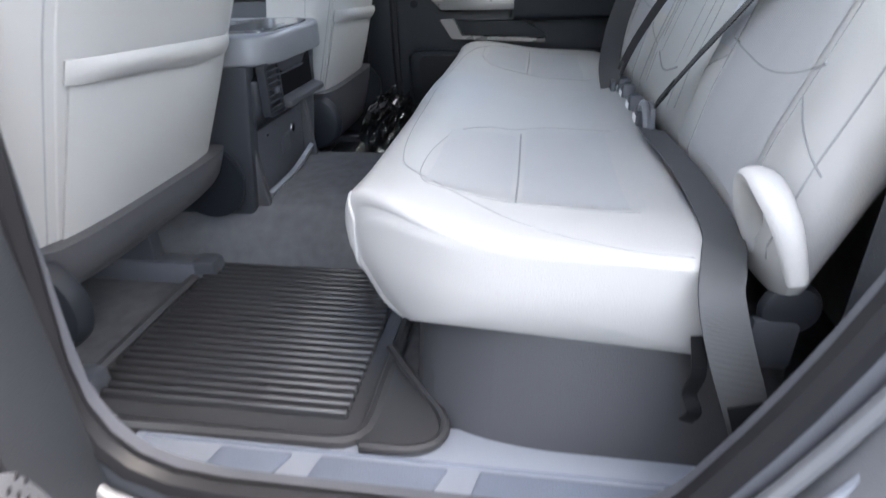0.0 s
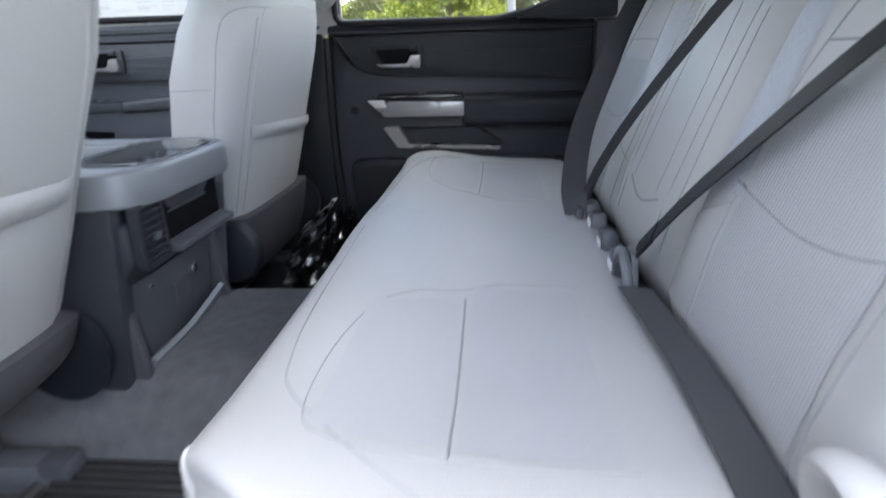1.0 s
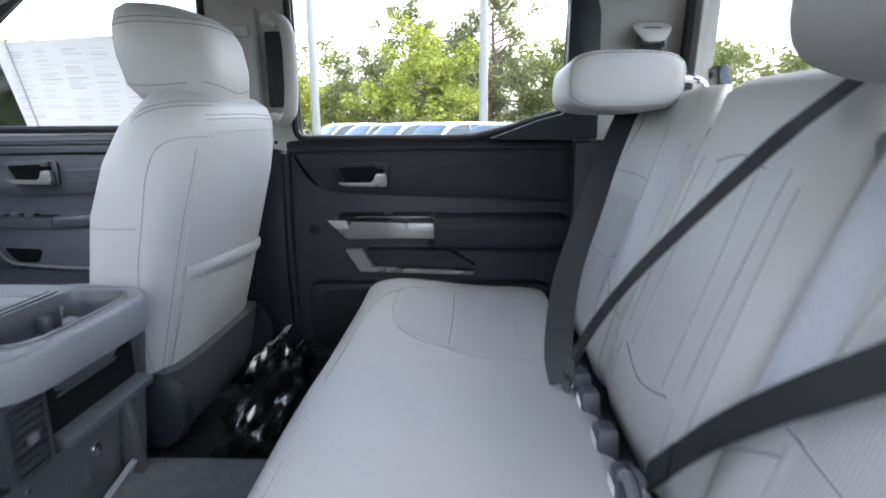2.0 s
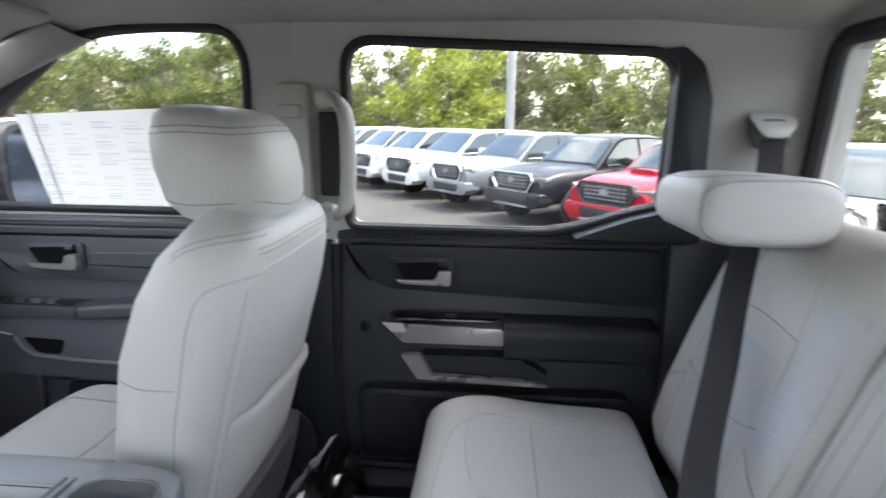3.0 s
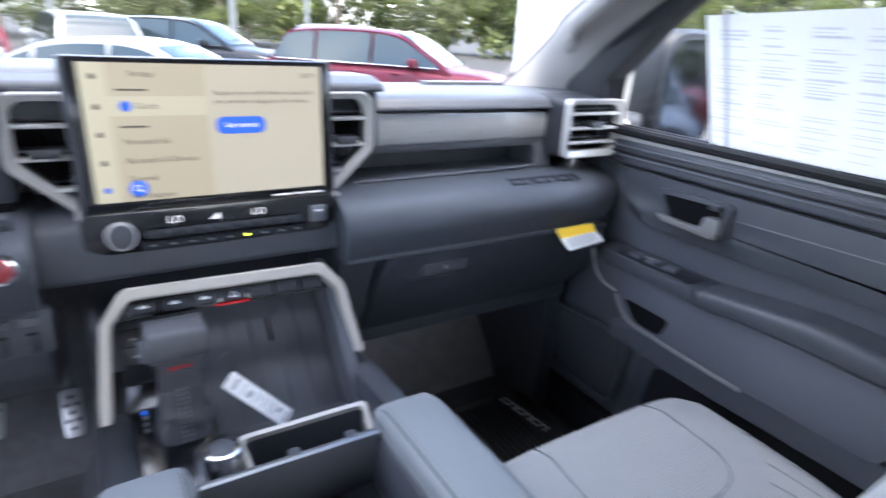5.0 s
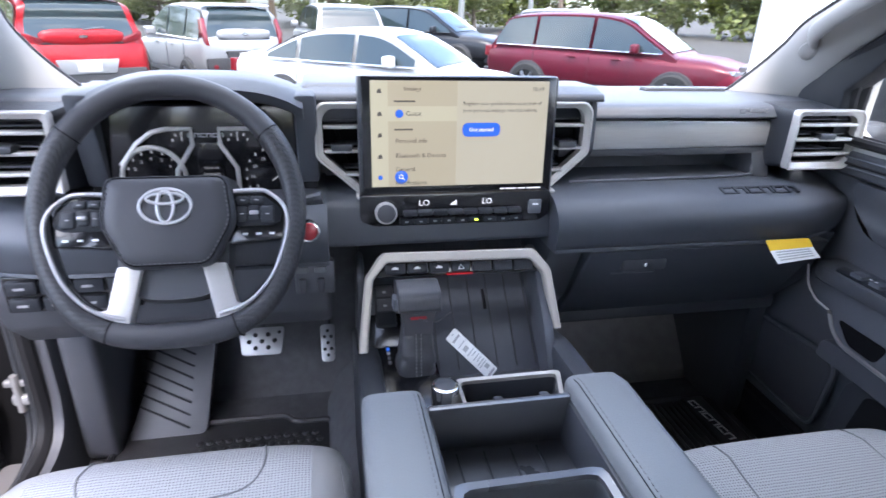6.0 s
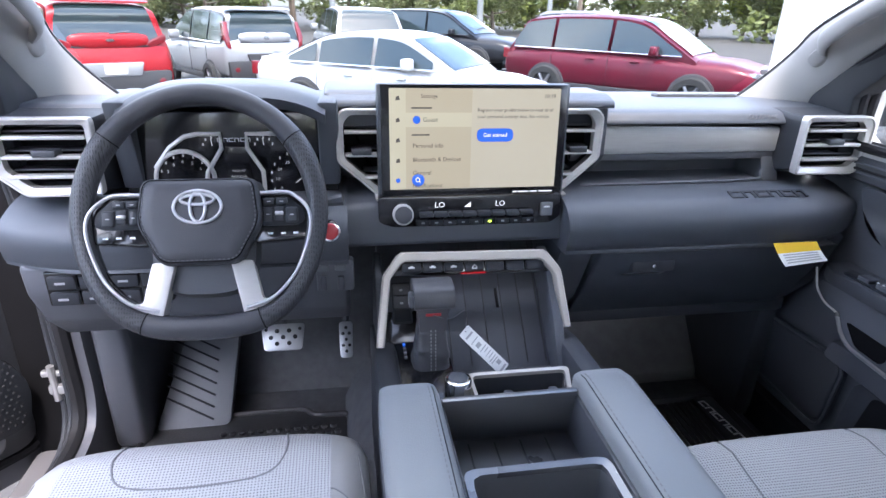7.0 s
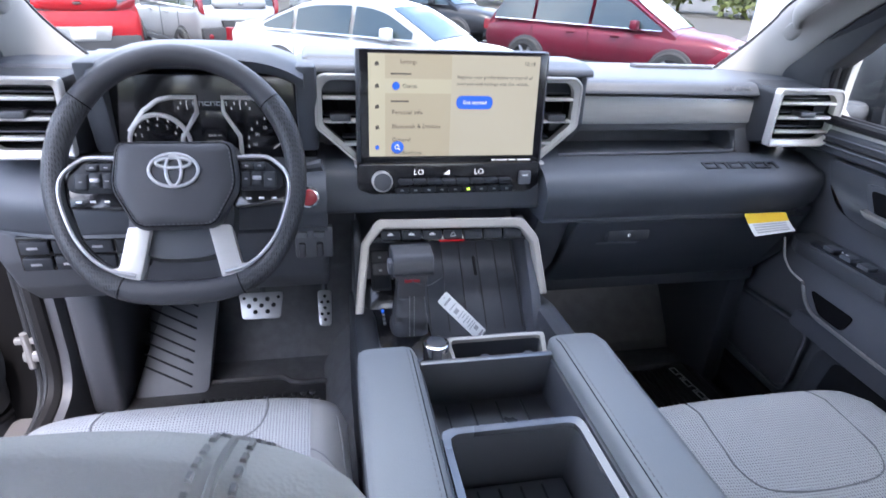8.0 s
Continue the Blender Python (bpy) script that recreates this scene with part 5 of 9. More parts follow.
# backrest: outer places and the middle place
def back_section(x0, x1, hr, label):
    cx, w = (x0 + x1) / 2, (x1 - x0) / 2
    st = []
    up = Vector((0, 0.93, 0.36)).normalized()
    for z, yf, dep, k, roll in ((1.075, -0.285, 0.03, 0.90, 0), (1.085, -0.245, 0.06, 0.96, 0.003), (1.13, -0.234, 0.085, 1.0, 0.006), (1.22, -0.255, 0.10, 1.0, 0.010), (1.34, -0.297, 0.105, 1.0, 0.012), (1.46, -0.342, 0.10, 0.99, 0.012), (1.55, -0.380, 0.085, 0.97, 0.010), (1.60, -0.398, 0.06, 0.93, 0.006), (1.622, -0.425, 0.03, 0.86, 0), (1.626, -0.45, 0.012, 0.75, 0)):
        st.append(((cx, yf - dep * 0.5, z), (1, 0, 0), up, w * k, dep * 0.5, dep * 0.5, roll if w > 0.2 else roll * 0.3, 0.012 if w > 0.2 else 0.0))
    b = part("back_section", loft(body_rings(st, 52)), LEATHER, bench, label, angle=1.2)
    bk = (0, -1, -0.36)
    if w > 0.2:
        rows = []
        for j in range(15):
            z = 1.15 + 0.30 * j / 14
            rows.append(onto(b, [(cx - w * 0.50 + w * 1.0 * i / 16, 0.2 - 0.36 * 0, z + 0.16) for i in range(17)], bk, 0.0016))
        if all(len(r) == 17 for r in rows):
            part("back_insert", loft(rows, closed=False), BACKCLOTH, b, "fine ribbed grey insert", angle=1.2)
        for e in (-1, 1):
            seam(b, [(cx + e * w * 0.53, 0.2, 1.29), (cx + e * w * 0.56, 0.2, 1.45), (cx + e * w * 0.55, 0.2, 1.60), (cx + e * w * 0.40, 0.2, 1.74), (cx + e * w * 0.36, 0.2, 1.80)], bk, 0.002)
            seam(b, [(cx + e * w * 0.56, 0.2, 1.46), (cx + e * w * 0.78, 0.2, 1.43), (cx + e * w * 0.95, 0.2, 1.40)], bk, 0.0018)
            rows = []
            for j in range(21):
                f = j / 20
                rows.append(onto(b, [(cx + e * w * (0.55 + 0.05 * f + 0.37 * i / 8), 0.2, 1.47 + 0.26 * f) for i in range(9)], bk, 0.0014))
            if all(len(r) == 9 for r in rows) and cx * e < 0:
                part("chevron_band", loft(rows, closed=False), ZIGZAG, b, "embossed chevron cloth band", angle=1.2)
            seam(b, [(cx + e * w * 0.90, 0.2, 1.29), (cx + e * w * 0.92, 0.2, 1.50), (cx + e * w * 0.90, 0.2, 1.74)], bk, 0.0018)
        seam(b, [(cx - w * 0.60, 0.2, 1.50), (cx - w * 0.35, 0.2, 1.478), (cx, 0.2, 1.466), (cx + w * 0.35, 0.2, 1.474), (cx + w * 0.60, 0.2, 1.485)], bk, 0.0030, SEAM)
        seam(b, [(cx - w * 0.50, 0.2, 1.655), (cx, 0.2, 1.66), (cx + w * 0.50, 0.2, 1.655)], bk, 0.002)
    else:
        seam(b, [(cx - w * 0.6, 0.2, 1.29), (cx - w * 0.6, 0.2, 1.72)], bk, 0.0018)
        seam(b, [(cx + w * 0.6, 0.2, 1.29), (cx + w * 0.6, 0.2, 1.72)], bk, 0.0018)
        for e in (-1, 1):
            seam(b, [(cx + e * w * 0.80, 0.2, 1.33), (cx + e * w * 0.78, 0.2, 1.50), (cx + e * w * 0.74, 0.2, 1.70)], bk, 0.0016)
            seam(b, [(cx + e * w * 0.36, 0.2, 1.40), (cx + e * w * 0.34, 0.2, 1.56), (cx + e * w * 0.28, 0.2, 1.71)], bk, 0.0014)
        seam(b, [(cx - w * 0.46, 0.2, 1.395), (cx, 0.2, 1.372), (cx + w * 0.46, 0.2, 1.395)], bk, 0.0026, SEAM)
        seam(b, [(cx - w * 0.34, 0.2, 1.714), (cx, 0.2, 1.728), (cx + w * 0.34, 0.2, 1.714)], bk, 0.0022, SEAM)
    if w < 0.2:                                          # low middle headrest pushed down on its posts
        rg = [oval((cx, y, z), (1, 0, 0), (0, 1, 0.15), hr * ww, d, 36, 3.4) for z, ww, d, y in ((1.590, 0.6, 0.02, -0.44), (1.598, 0.9, 0.045, -0.438), (1.63, 1.0, 0.055, -0.44), (1.662, 0.92, 0.046, -0.443), (1.672, 0.6, 0.02, -0.445))]
        part("headrest", loft(rg), LEATHER, bench, "pale grey leather rear headrest", angle=1.2)
        return b
    # outer headrest folded forward on its posts: a flat pad, seamed round each end
    s = 1 if cx > 0 else -1
    hx0, hx1, hy0, hy1, hz0, hz1 = 0.385, 0.668, -0.425, -0.200, 1.588, 1.702
    rg = []
    for u, k, push in ((0.0, 0.62, 0), (0.012, 0.86, 0), (0.035, 0.955, 0), (0.08, 1.0, 0.0), (0.5, 1.0, -0.002), (0.80, 0.98, 0.0), (0.90, 0.92, 0.0), (0.96, 0.80, 0), (1.0, 0.50, 0)):
        x = s * (hx0 + (hx1 - hx0) * u)
        yc, zc = (hy0 + hy1) / 2 + push, (hz0 + hz1) / 2 - 0.010 * u
        rg.append(oval((x, yc, zc), (0, 1, 0.02), (0, -0.05, 1), (hy1 - hy0) / 2 * (0.5 + 0.5 * k), (hz1 - hz0) / 2 * k, 44, 3.6))
    h = part("headrest", loft(rg), LEATHER, bench, "pale grey leather rear headrest folded forward", angle=1.2)
    end = []
    for i in range(29):                                  # seam round the inner end panel
        a_ = 2 * math.pi * i / 28
        end.append((s * 0.2, (hy0 + hy1) / 2 + 0.107 * math.copysign(abs(math.cos(a_)) ** 0.55, math.cos(a_)) * -1, (hz0 + hz1) / 2 + 0.050 * math.copysign(abs(math.sin(a_)) ** 0.55, math.sin(a_))))
    seam(h, end, (s, 0, 0), 0.0016, DARKSEAM)
    seam(h, [(s * (hx0 + 0.02), -0.30, 2), (s * (hx0 + 0.03), -0.25, 2), (s * (hx0 + 0.12), -0.222, 2), (s * (hx1 - 0.05), -0.222, 2)], (0, 0, -1), 0.0014, DARKSEAM)
    for xx in (0.44, 0.60):
        part("headrest_post", tube(smooth_path([(s * xx, -0.40, 1.648), (s * xx, -0.445, 1.648), (s * xx, -0.475, 1.635), (s * xx, -0.48, 1.59)], 4), 0.008, 10), CHROME, bench)
    part("release_latch", prism(rounded2([(-0.500, 1.600), (-0.472, 1.600), (-0.462, 1.664), (-0.486, 1.668)], 0.008), "x", min(s * 0.355, s * 0.395), max(s * 0.355, s * 0.395), 0.004), PIANO, bench, "gloss black seat release latch")
    return b


back_section(0.205, 0.70, 0.180, "pale grey leather outer backrest with ribbed insert")
back_section(-0.70, -0.205, 0.180, "pale grey leather outer backrest with ribbed insert")
back_section(-0.200, 0.200, 0.115, "pale grey leather middle backrest")
# looped cloth tag at the outer end of the backrest
tag = smooth_path([(-0.646, -0.250, 1.125), (-0.652, -0.230, 1.170), (-0.668, -0.218, 1.215), (-0.694, -0.218, 1.228), (-0.722, -0.226, 1.214), (-0.742, -0.236, 1.188), (-0.750, -0.252, 1.140)], 5)
part("release_loop", tube(tag, [0.006 + 0.005 * math.sin(math.pi * i / (len(tag) - 1)) for i in range(len(tag))], 12, flat=1.6, up=(0.2, 1, 0.1)), LEATHER, bench, "pale leather seat release loop")
part("back_hinge_cover", disc((-0.68, -0.285, 1.07), (-1, 0, 0), 0.034, 0.012, 24, 0.3), DOORCHAR, bench)


# ---- belts ----
def belt(name, pts, across, label, width=0.047, mat=None, per=6):
    t = thing(name, pts[0], label, "seat belt", "seat belts")
    run = smooth_path(pts, per)
    part("webbing", strip(run, width, 0.0022, across), mat or WEBBING, t)
    part("sewn_end", strip(run[-4:], width * 0.96, 0.0052, across), mat or WEBBING, t)
    return t


b = belt("seat_belt", [(-0.62, -0.54, 1.73), (-0.555, -0.43, 1.62), (-0.452, -0.325, 1.468), (-0.392, -0.298, 1.408), (-0.308, -0.274, 1.334), (-0.245, -0.246, 1.266), (-0.188, -0.208, 1.18)], (0.72, -0.46, 0.48), "black rear seat belt drawn across the bench back")
part("tongue", prism(rounded2([(-0.226, 1.130), (-0.166, 1.130), (-0.172, 1.186), (-0.212, 1.186)], 0.01), "y", -0.206, -0.196, 0.003), CHAR, b, "dark metal belt tongue")
part("tongue_bar", tube(smooth_path([(-0.235, -0.192, 1.125), (-0.226, -0.188, 1.165), (-0.196, -0.186, 1.185), (-0.166, -0.188, 1.165), (-0.160, -0.194, 1.125)], 4), 0.007, 8), GREYPL, b, "grey moulded tongue grip")
b = belt("seat_belt", [(0.728, -0.452, 1.748), (0.655, -0.420, 1.66), (0.566, -0.358, 1.578), (0.445, -0.292, 1.485), (0.352, -0.246, 1.408), (0.235, -0.185, 1.296), (0.150, -0.160, 1.20), (0.115, -0.165, 1.15)], (0.44, 0.90, 0.04), "black rear seat belt hanging before the bench back", 0.048, BELTLIT)
part("tongue", prism(rounded2([(0.085, 1.120), (0.145, 1.120), (0.138, 1.165), (0.092, 1.165)], 0.008), "y", -0.172, -0.163, 0.003), BLACK, b, "dark metal belt tongue")
part("anchor_loop", tube([(0.742, y, z) for y, z in rounded2([(-0.49, 1.735), (-0.42, 1.735), (-0.43, 1.785), (-0.48, 1.785)], 0.012)], 0.006, 8, closed=True), CHAR, b, "dark belt guide loop on the back pillar")
hood = []
for k in range(9):
    f = k / 8
    hood.append(oval((0.775 - 0.050 * math.sin(math.pi * 0.5 * f), -0.455, 1.800 - 0.040 * (1 - math.cos(math.pi * 0.5 * f))), (0, 1, 0), (0.8, 0, 0.6), 0.020 + 0.026 * math.sin(math.pi * (0.15 + 0.75 * f)), 0.012, 24, 2.6))
part("guide_hood", loft(hood), PILLAR, b, "pale moulded hood over the belt guide", angle=1.2)
part("anchor_base", rbox(0.750, 0.780, -0.485, -0.425, 1.73, 1.79, 0.01), GREYPL, b)
b = belt("seat_belt", [(-0.215, -0.455, 1.675), (-0.185, -0.372, 1.60), (-0.115, -0.325, 1.525), (0.03, -0.252, 1.365), (0.105, -0.205, 1.25), (0.135, -0.18, 1.17)], [(0.9, 0.3, 0.2)] * 10 + [(0.5, 0.8, 0.4)] * 9 + [(0.1, 0.95, 0.3)] * 12, "black middle seat belt twisted edge-on", 0.017, BELTLIT)
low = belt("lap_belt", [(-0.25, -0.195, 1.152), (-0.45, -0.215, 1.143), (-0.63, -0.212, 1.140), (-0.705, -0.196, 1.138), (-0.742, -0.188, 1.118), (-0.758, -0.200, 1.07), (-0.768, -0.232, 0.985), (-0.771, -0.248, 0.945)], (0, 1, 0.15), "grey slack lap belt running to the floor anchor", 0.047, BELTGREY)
part("anchor_plate", prism(rounded2([(-0.28, 0.915), (-0.225, 0.915), (-0.225, 0.955), (-0.27, 0.955)], 0.01), "x", -0.776, -0.768, 0.002), STEEL, low, "steel anchor plate")
part("anchor_bolt", disc((-0.776, -0.252, 0.932), (-1, 0, 0), 0.011, 0.008, 12), STEEL, low)
part("stitch_block", strip([(-0.7695, -0.226, 1.000), (-0.7725, -0.239, 0.962)], 0.036, 0.003, (0, 1, 0.15)), WEBBING, low)
for x, tilt in ((-0.055, 0.2), (-0.155, -0.15), (0.055, 0.2), (0.125, 0.1)):
    t = thing("belt_buckle", (x, -0.19, 1.14), "black rear belt buckle between cushion and back", "belt buckle", "rear buckles")
    bb = rbox(x - 0.023, x + 0.023, -0.208, -0.180, 1.120, 1.168, 0.006, 2)
    bmesh.ops.rotate(bb, verts=bb.verts, cent=(x, -0.19, 1.14), matrix=Matrix.Rotation(tilt, 3, "Y"))
    part("housing", bb, BLACK, t)
    part("strap", strip([(x, -0.20, 1.14), (x + 0.01, -0.215, 1.10)], 0.04, 0.004, (1, 0, 0)), WEBBING, t)
    part("care_tag", rbox(x - 0.014, x + 0.016, -0.1795, -0.178, 1.142, 1.155, 0.0), PAPER, t, "small white care tag")
    part("press_button", rbox(x - 0.014, x + 0.014, -0.200, -0.186, 1.166, 1.170, 0.001), DOORCHAR, t, "dark press button")

# bag of clear film and black parts on the floor behind the passenger seat
bag = thing("plastic_bag", (0.50, 0.46, 0.815), "crumpled clear plastic bag holding black parts", "plastic bag")
rng = random.Random(4)
core = bmesh.new()
bmesh.ops.create_icosphere(core, subdivisions=4, radius=1)
film = core.copy()
for v in core.verts:
    v.co = Vector((v.co.x * 0.19, v.co.y * 0.05, v.co.z * 0.075)) * (1 + 0.35 * noise.noise(v.co * 3))
core.transform(Matrix.Translation((0.50, 0.465, 0.905)) @ Matrix.Rotation(0.1, 4, "Y"))
part("contents", core, PIANO, bag)
for v in film.verts:
    n0 = noise.noise(v.co * 4.5) * 0.45 + noise.noise(v.co * 11) * 0.22
    v.co = Vector((v.co.x * 0.23, v.co.y * 0.068, v.co.z * 0.11)) * (1 + n0)
film.transform(Matrix.Translation((0.50, 0.462, 0.925)))
leafp = loft([[(0.60 + 0.14 * i / 6, 0.585 - 0.06 * i / 6 - 0.012 * j, 0.915 + 0.045 * i / 6 + 0.022 * j + 0.006 * math.sin(2.3 * i + j)) for i in range(7)] for j in range(4)], closed=False)
bmesh.ops.solidify(leafp, geom=list(leafp.faces), thickness=0.001)
part("paper_insert", leafp, PAPER, bag, "pale printed leaf under the film")
part("film", film, WRAP, bag, "clear crinkled film", angle=0.15)

# ---- floor mats ----
def ridged_mat(name, x0, x1, y0, y1, z, n, label):
    t = thing(name, ((x0 + x1) / 2, (y0 + y1) / 2, z), label, "floor mat", "floor mats")
    part("tray", rbox(x0, x1, y0, y1, z, z + 0.012, 0.004), RUBBER, t)
    rim = [(x0 + 0.008, y0 + 0.008), (x1 - 0.008, y0 + 0.008), (x1 - 0.008, y1 - 0.008), (x0 + 0.008, y1 - 0.008)]
    part("rim", tube([(x, y, z + 0.014) for x, y in rounded2(rim, 0.05)], 0.011, 8, closed=True, flat=1.1), RUBBER, t, "raised moulded rim")
    one = rbox(-0.0052, 0.0052, y0 + 0.045, y1 - 0.03, z + 0.011, z + 0.027, 0.003, 1)
    me = finish(one, "ridge", RUBBER)
    for i in range(n):
        o = new("ridge", me)
        o.parent = t
        o.location = (x0 + 0.06 + (x1 - x0 - 0.11) * i / (n - 1) - (x0 + x1) / 2, -(y0 + y1) / 2, -z)
    return t
rm = ridged_mat("rear_floor_mat", -0.728, -0.19, 0.215, 0.715, 0.817, 25, "black ridged rubber floor mat with raised rim")
part("mat_tab", prism(rounded2([(-0.725, 0.235), (-0.725, 0.145), (-0.70, 0.120), (-0.655, 0.122), (-0.51, 0.235)], 0.015), "z", 0.820, 0.838, 0.005), RUBBER, rm)
part("mat_tab_rim", tube(smooth_path([(-0.728, 0.225, 0.838), (-0.725, 0.15, 0.838), (-0.70, 0.118, 0.838), (-0.655, 0.122, 0.838), (-0.58, 0.18, 0.840), (-0.51, 0.232, 0.842)], 5), 0.008, 8), RUBBER, rm)
ridged_mat("rear_floor_mat", 0.19, 0.728, 0.215, 0.715, 0.817, 25, "black ridged rubber floor mat with raised rim")
pm = ridged_mat("front_floor_mat", 0.27, 0.75, 1.20, 1.60, 0.817, 24, "black ridged rubber passenger floor mat")
part("letter_patch", rbox(0.662, 0.722, 1.38, 1.58, 0.829, 0.8455, 0.003), RUBBER, pm)
block_word("mat_lettering", 6, 0.029, Matrix.Translation((0.688, 1.487, 0.8457)) @ Matrix.Rotation(radians(-83), 4, "Z"), PAPER, pm, step=0.9)
part("mat_heel", prism([(1.695, 0.817), (1.700, 0.848), (1.845, 1.035), (1.865, 1.02), (1.73, 0.82)], "x", 0.20, 0.755, 0.003), SLOPE, pm, "grey felt toe slope")
dm = thing("front_floor_mat", (-0.5, 1.5, 0.817), "black rubber driver's floor mat with studs", "floor mat", "floor mats")
part("tray", prism(rounded2([(-0.75, 1.15), (-0.25, 1.15), (-0.25, 1.66), (-0.34, 1.66), (-0.36, 1.69), (-0.75, 1.69)], 0.02), "z", 0.817, 0.830, 0.004), RUBBER, dm)
part("rim", tube([(x, y, 0.832) for x, y in rounded2([(-0.745, 1.155), (-0.255, 1.155), (-0.255, 1.655), (-0.345, 1.655), (-0.365, 1.685), (-0.745, 1.685)], 0.02)], 0.008, 8, closed=True), RUBBER, dm)
stud = finish(disc((0, 0, 0), (0, 0, 1), 0.008, 0.006, 8, 0.3), "stud", RUBBER)
for i in range(13):
    for j in range(9):
        o = new("stud", stud)
        o.parent = dm
        o.location = (-0.56 + 0.022 * i + 0.011 * (j % 2) + 0.5, 1.42 + 0.024 * j - 1.5, 0.830 - 0.817)

# ---- dashboard ----
dash = thing("dashboard", (0, 1.5, 1.1), "black dashboard with satin silver vents and a wide screen", "dashboard")


def bulge_row(x, s=1):
    """Cross-section of the padded lower dash at x: (y, z) from the shelf round the nose to the lower seam."""
    e = max(0.0, (abs(x) - 0.62) / 0.18)
    back = 0.05 * e * e
    return [(1.60, 1.489 - 0.01 * e), (1.46 + back, 1.488 - 0.01 * e), (1.42 + back, 1.484 - 0.012 * e), (1.385 + back, 1.473 - 0.012 * e), (1.362 + back, 1.452), (1.355 + back, 1.43), (1.360 + back, 1.404), (1.366 + back, 1.390), (1.384 + back, 1.383), (1.60, 1.383)]


# passenger and driver pads
for x0, x1 in ((0.16, 0.815), (-0.815, -0.24)):
    n = 14
    part("lower_pad", loft([[(x0 + (x1 - x0) * i / n, p.x, p.y) for p in smooth_path([(a, b, 0) for a, b in bulge_row(x0 + (x1 - x0) * i / n)], 3)] for i in range(n + 1)]), DASH, dash, "black padded lower dash")
# top pad with windscreen edge
top = [(1.90, 1.54), (1.90, 1.604), (1.80, 1.624), (1.66, 1.632), (1.55, 1.632), (1.50, 1.628), (1.484, 1.616), (1.488, 1.601), (1.60, 1.594), (1.70, 1.55)]
part("top_pad", prism([(p.x, p.y) for p in smooth_path([(a, b, 0) for a, b in top], 3)][:-1], "x", 0.22, 0.815, 0.004), DASH, dash, "black dash top")
part("top_pad", prism([(p.x, p.y) for p in smooth_path([(a, b, 0) for a, b in top], 3)][:-1], "x", -0.815, 0.23, 0.004), DASH, dash, "black dash top")
part("back_panel", rbox(-0.81, 0.81, 1.565, 1.60, 1.38, 1.62, 0.004), BLACK, dash)
part("brushed_band", prism([(0.232, 1.601), (0.675, 1.596), (0.672, 1.546), (0.232, 1.543)], "y", 1.487, 1.53, 0.004, 2), BRUSHED, dash, "brushed grey metal band")
part("shelf_ceiling", prism([(1.49, 1.530), (1.58, 1.538), (1.58, 1.56), (1.49, 1.546)], "x", 0.20, 0.66, 0.002), BLACK, dash)
part("shelf_end", prism([(1.47, 1.485), (1.58, 1.485), (1.58, 1.56), (1.50, 1.56)], "x", 0.622, 0.66, 0.004), BLACK, dash)
part("shelf_lip", tube(smooth_path([(0.215, 1.460, 1.490), (0.40, 1.460, 1.491), (0.59, 1.464, 1.493), (0.622, 1.48, 1.502), (0.626, 1.50, 1.540)], 5), 0.003, 6), BLACK, dash)
part("windscreen_grille", rbox(0.46, 0.66, 1.66, 1.69, 1.630, 1.636, 0.002), BLACK, dash)
slat = finish(rbox(-0.002, 0.002, -0.016, 0.016, 0, 0.003, 0.0008, 1), "grille_slat", CHAR)
for i in range(28):
    o = new("grille_slat", slat)
    o.parent = dash
    o.location = (0.464 + 0.007 * i, 1.675 - 1.5, 1.636 - 1.1)
lettering("bag_mark", "SRS AIRBAG", 0.012, Matrix.Translation((0.60, 1.4825, 1.618)) @ Matrix.Rotation(radians(80), 4, "X"), GREYPL, dash)
# embossed word on the passenger pad, as plain blocks
block_word("pad_word", 6, 0.031, Matrix.Translation((0.588, 1.404, 1.4785)) @ Matrix.Rotation(radians(17), 4, "X"), DOORCHAR, dash, 0.0035, 0.92)
# glovebox
gb = part("glovebox_door", prism([(1.370, 1.379), (1.42, 1.378), (1.52, 1.24), (1.515, 1.19), (1.49, 1.185), (1.440, 1.26), (1.392, 1.34)], "x", 0.235, 0.755, 0.006, 3), DASH, dash, "black glovebox door")
part("glovebox_pull", rbox(0.312, 0.405, 1.384, 1.42, 1.328, 1.355, 0.005), BLACK, gb, "recessed glovebox pull")
part("glovebox_lock", disc((0.358, 1.384, 1.342), (0, -1, 0.3), 0.004, 0.003, 16), CHROME, gb)
part("glovebox_lip", prism([(1.402, 1.318), (1.425, 1.298), (1.43, 1.325)], "x", 0.300, 0.395, 0.003), CHAR, gb)
part("knee_panel", prism([(1.385, 1.385), (1.60, 1.385), (1.62, 1.15), (1.52, 1.17), (1.45, 1.25)], "x", 0.16, 0.232, 0.01), DASH, dash)
part("knee_panel", prism([(1.40, 1.385), (1.60, 1.385), (1.62, 1.15), (1.52, 1.17), (1.45, 1.25)], "x", 0.738, 0.80, 0.01), DASH, dash)
part("under_panel", rbox(0.17, 0.79, 1.50, 1.75, 1.15, 1.19, 0.01), BLACK, dash)
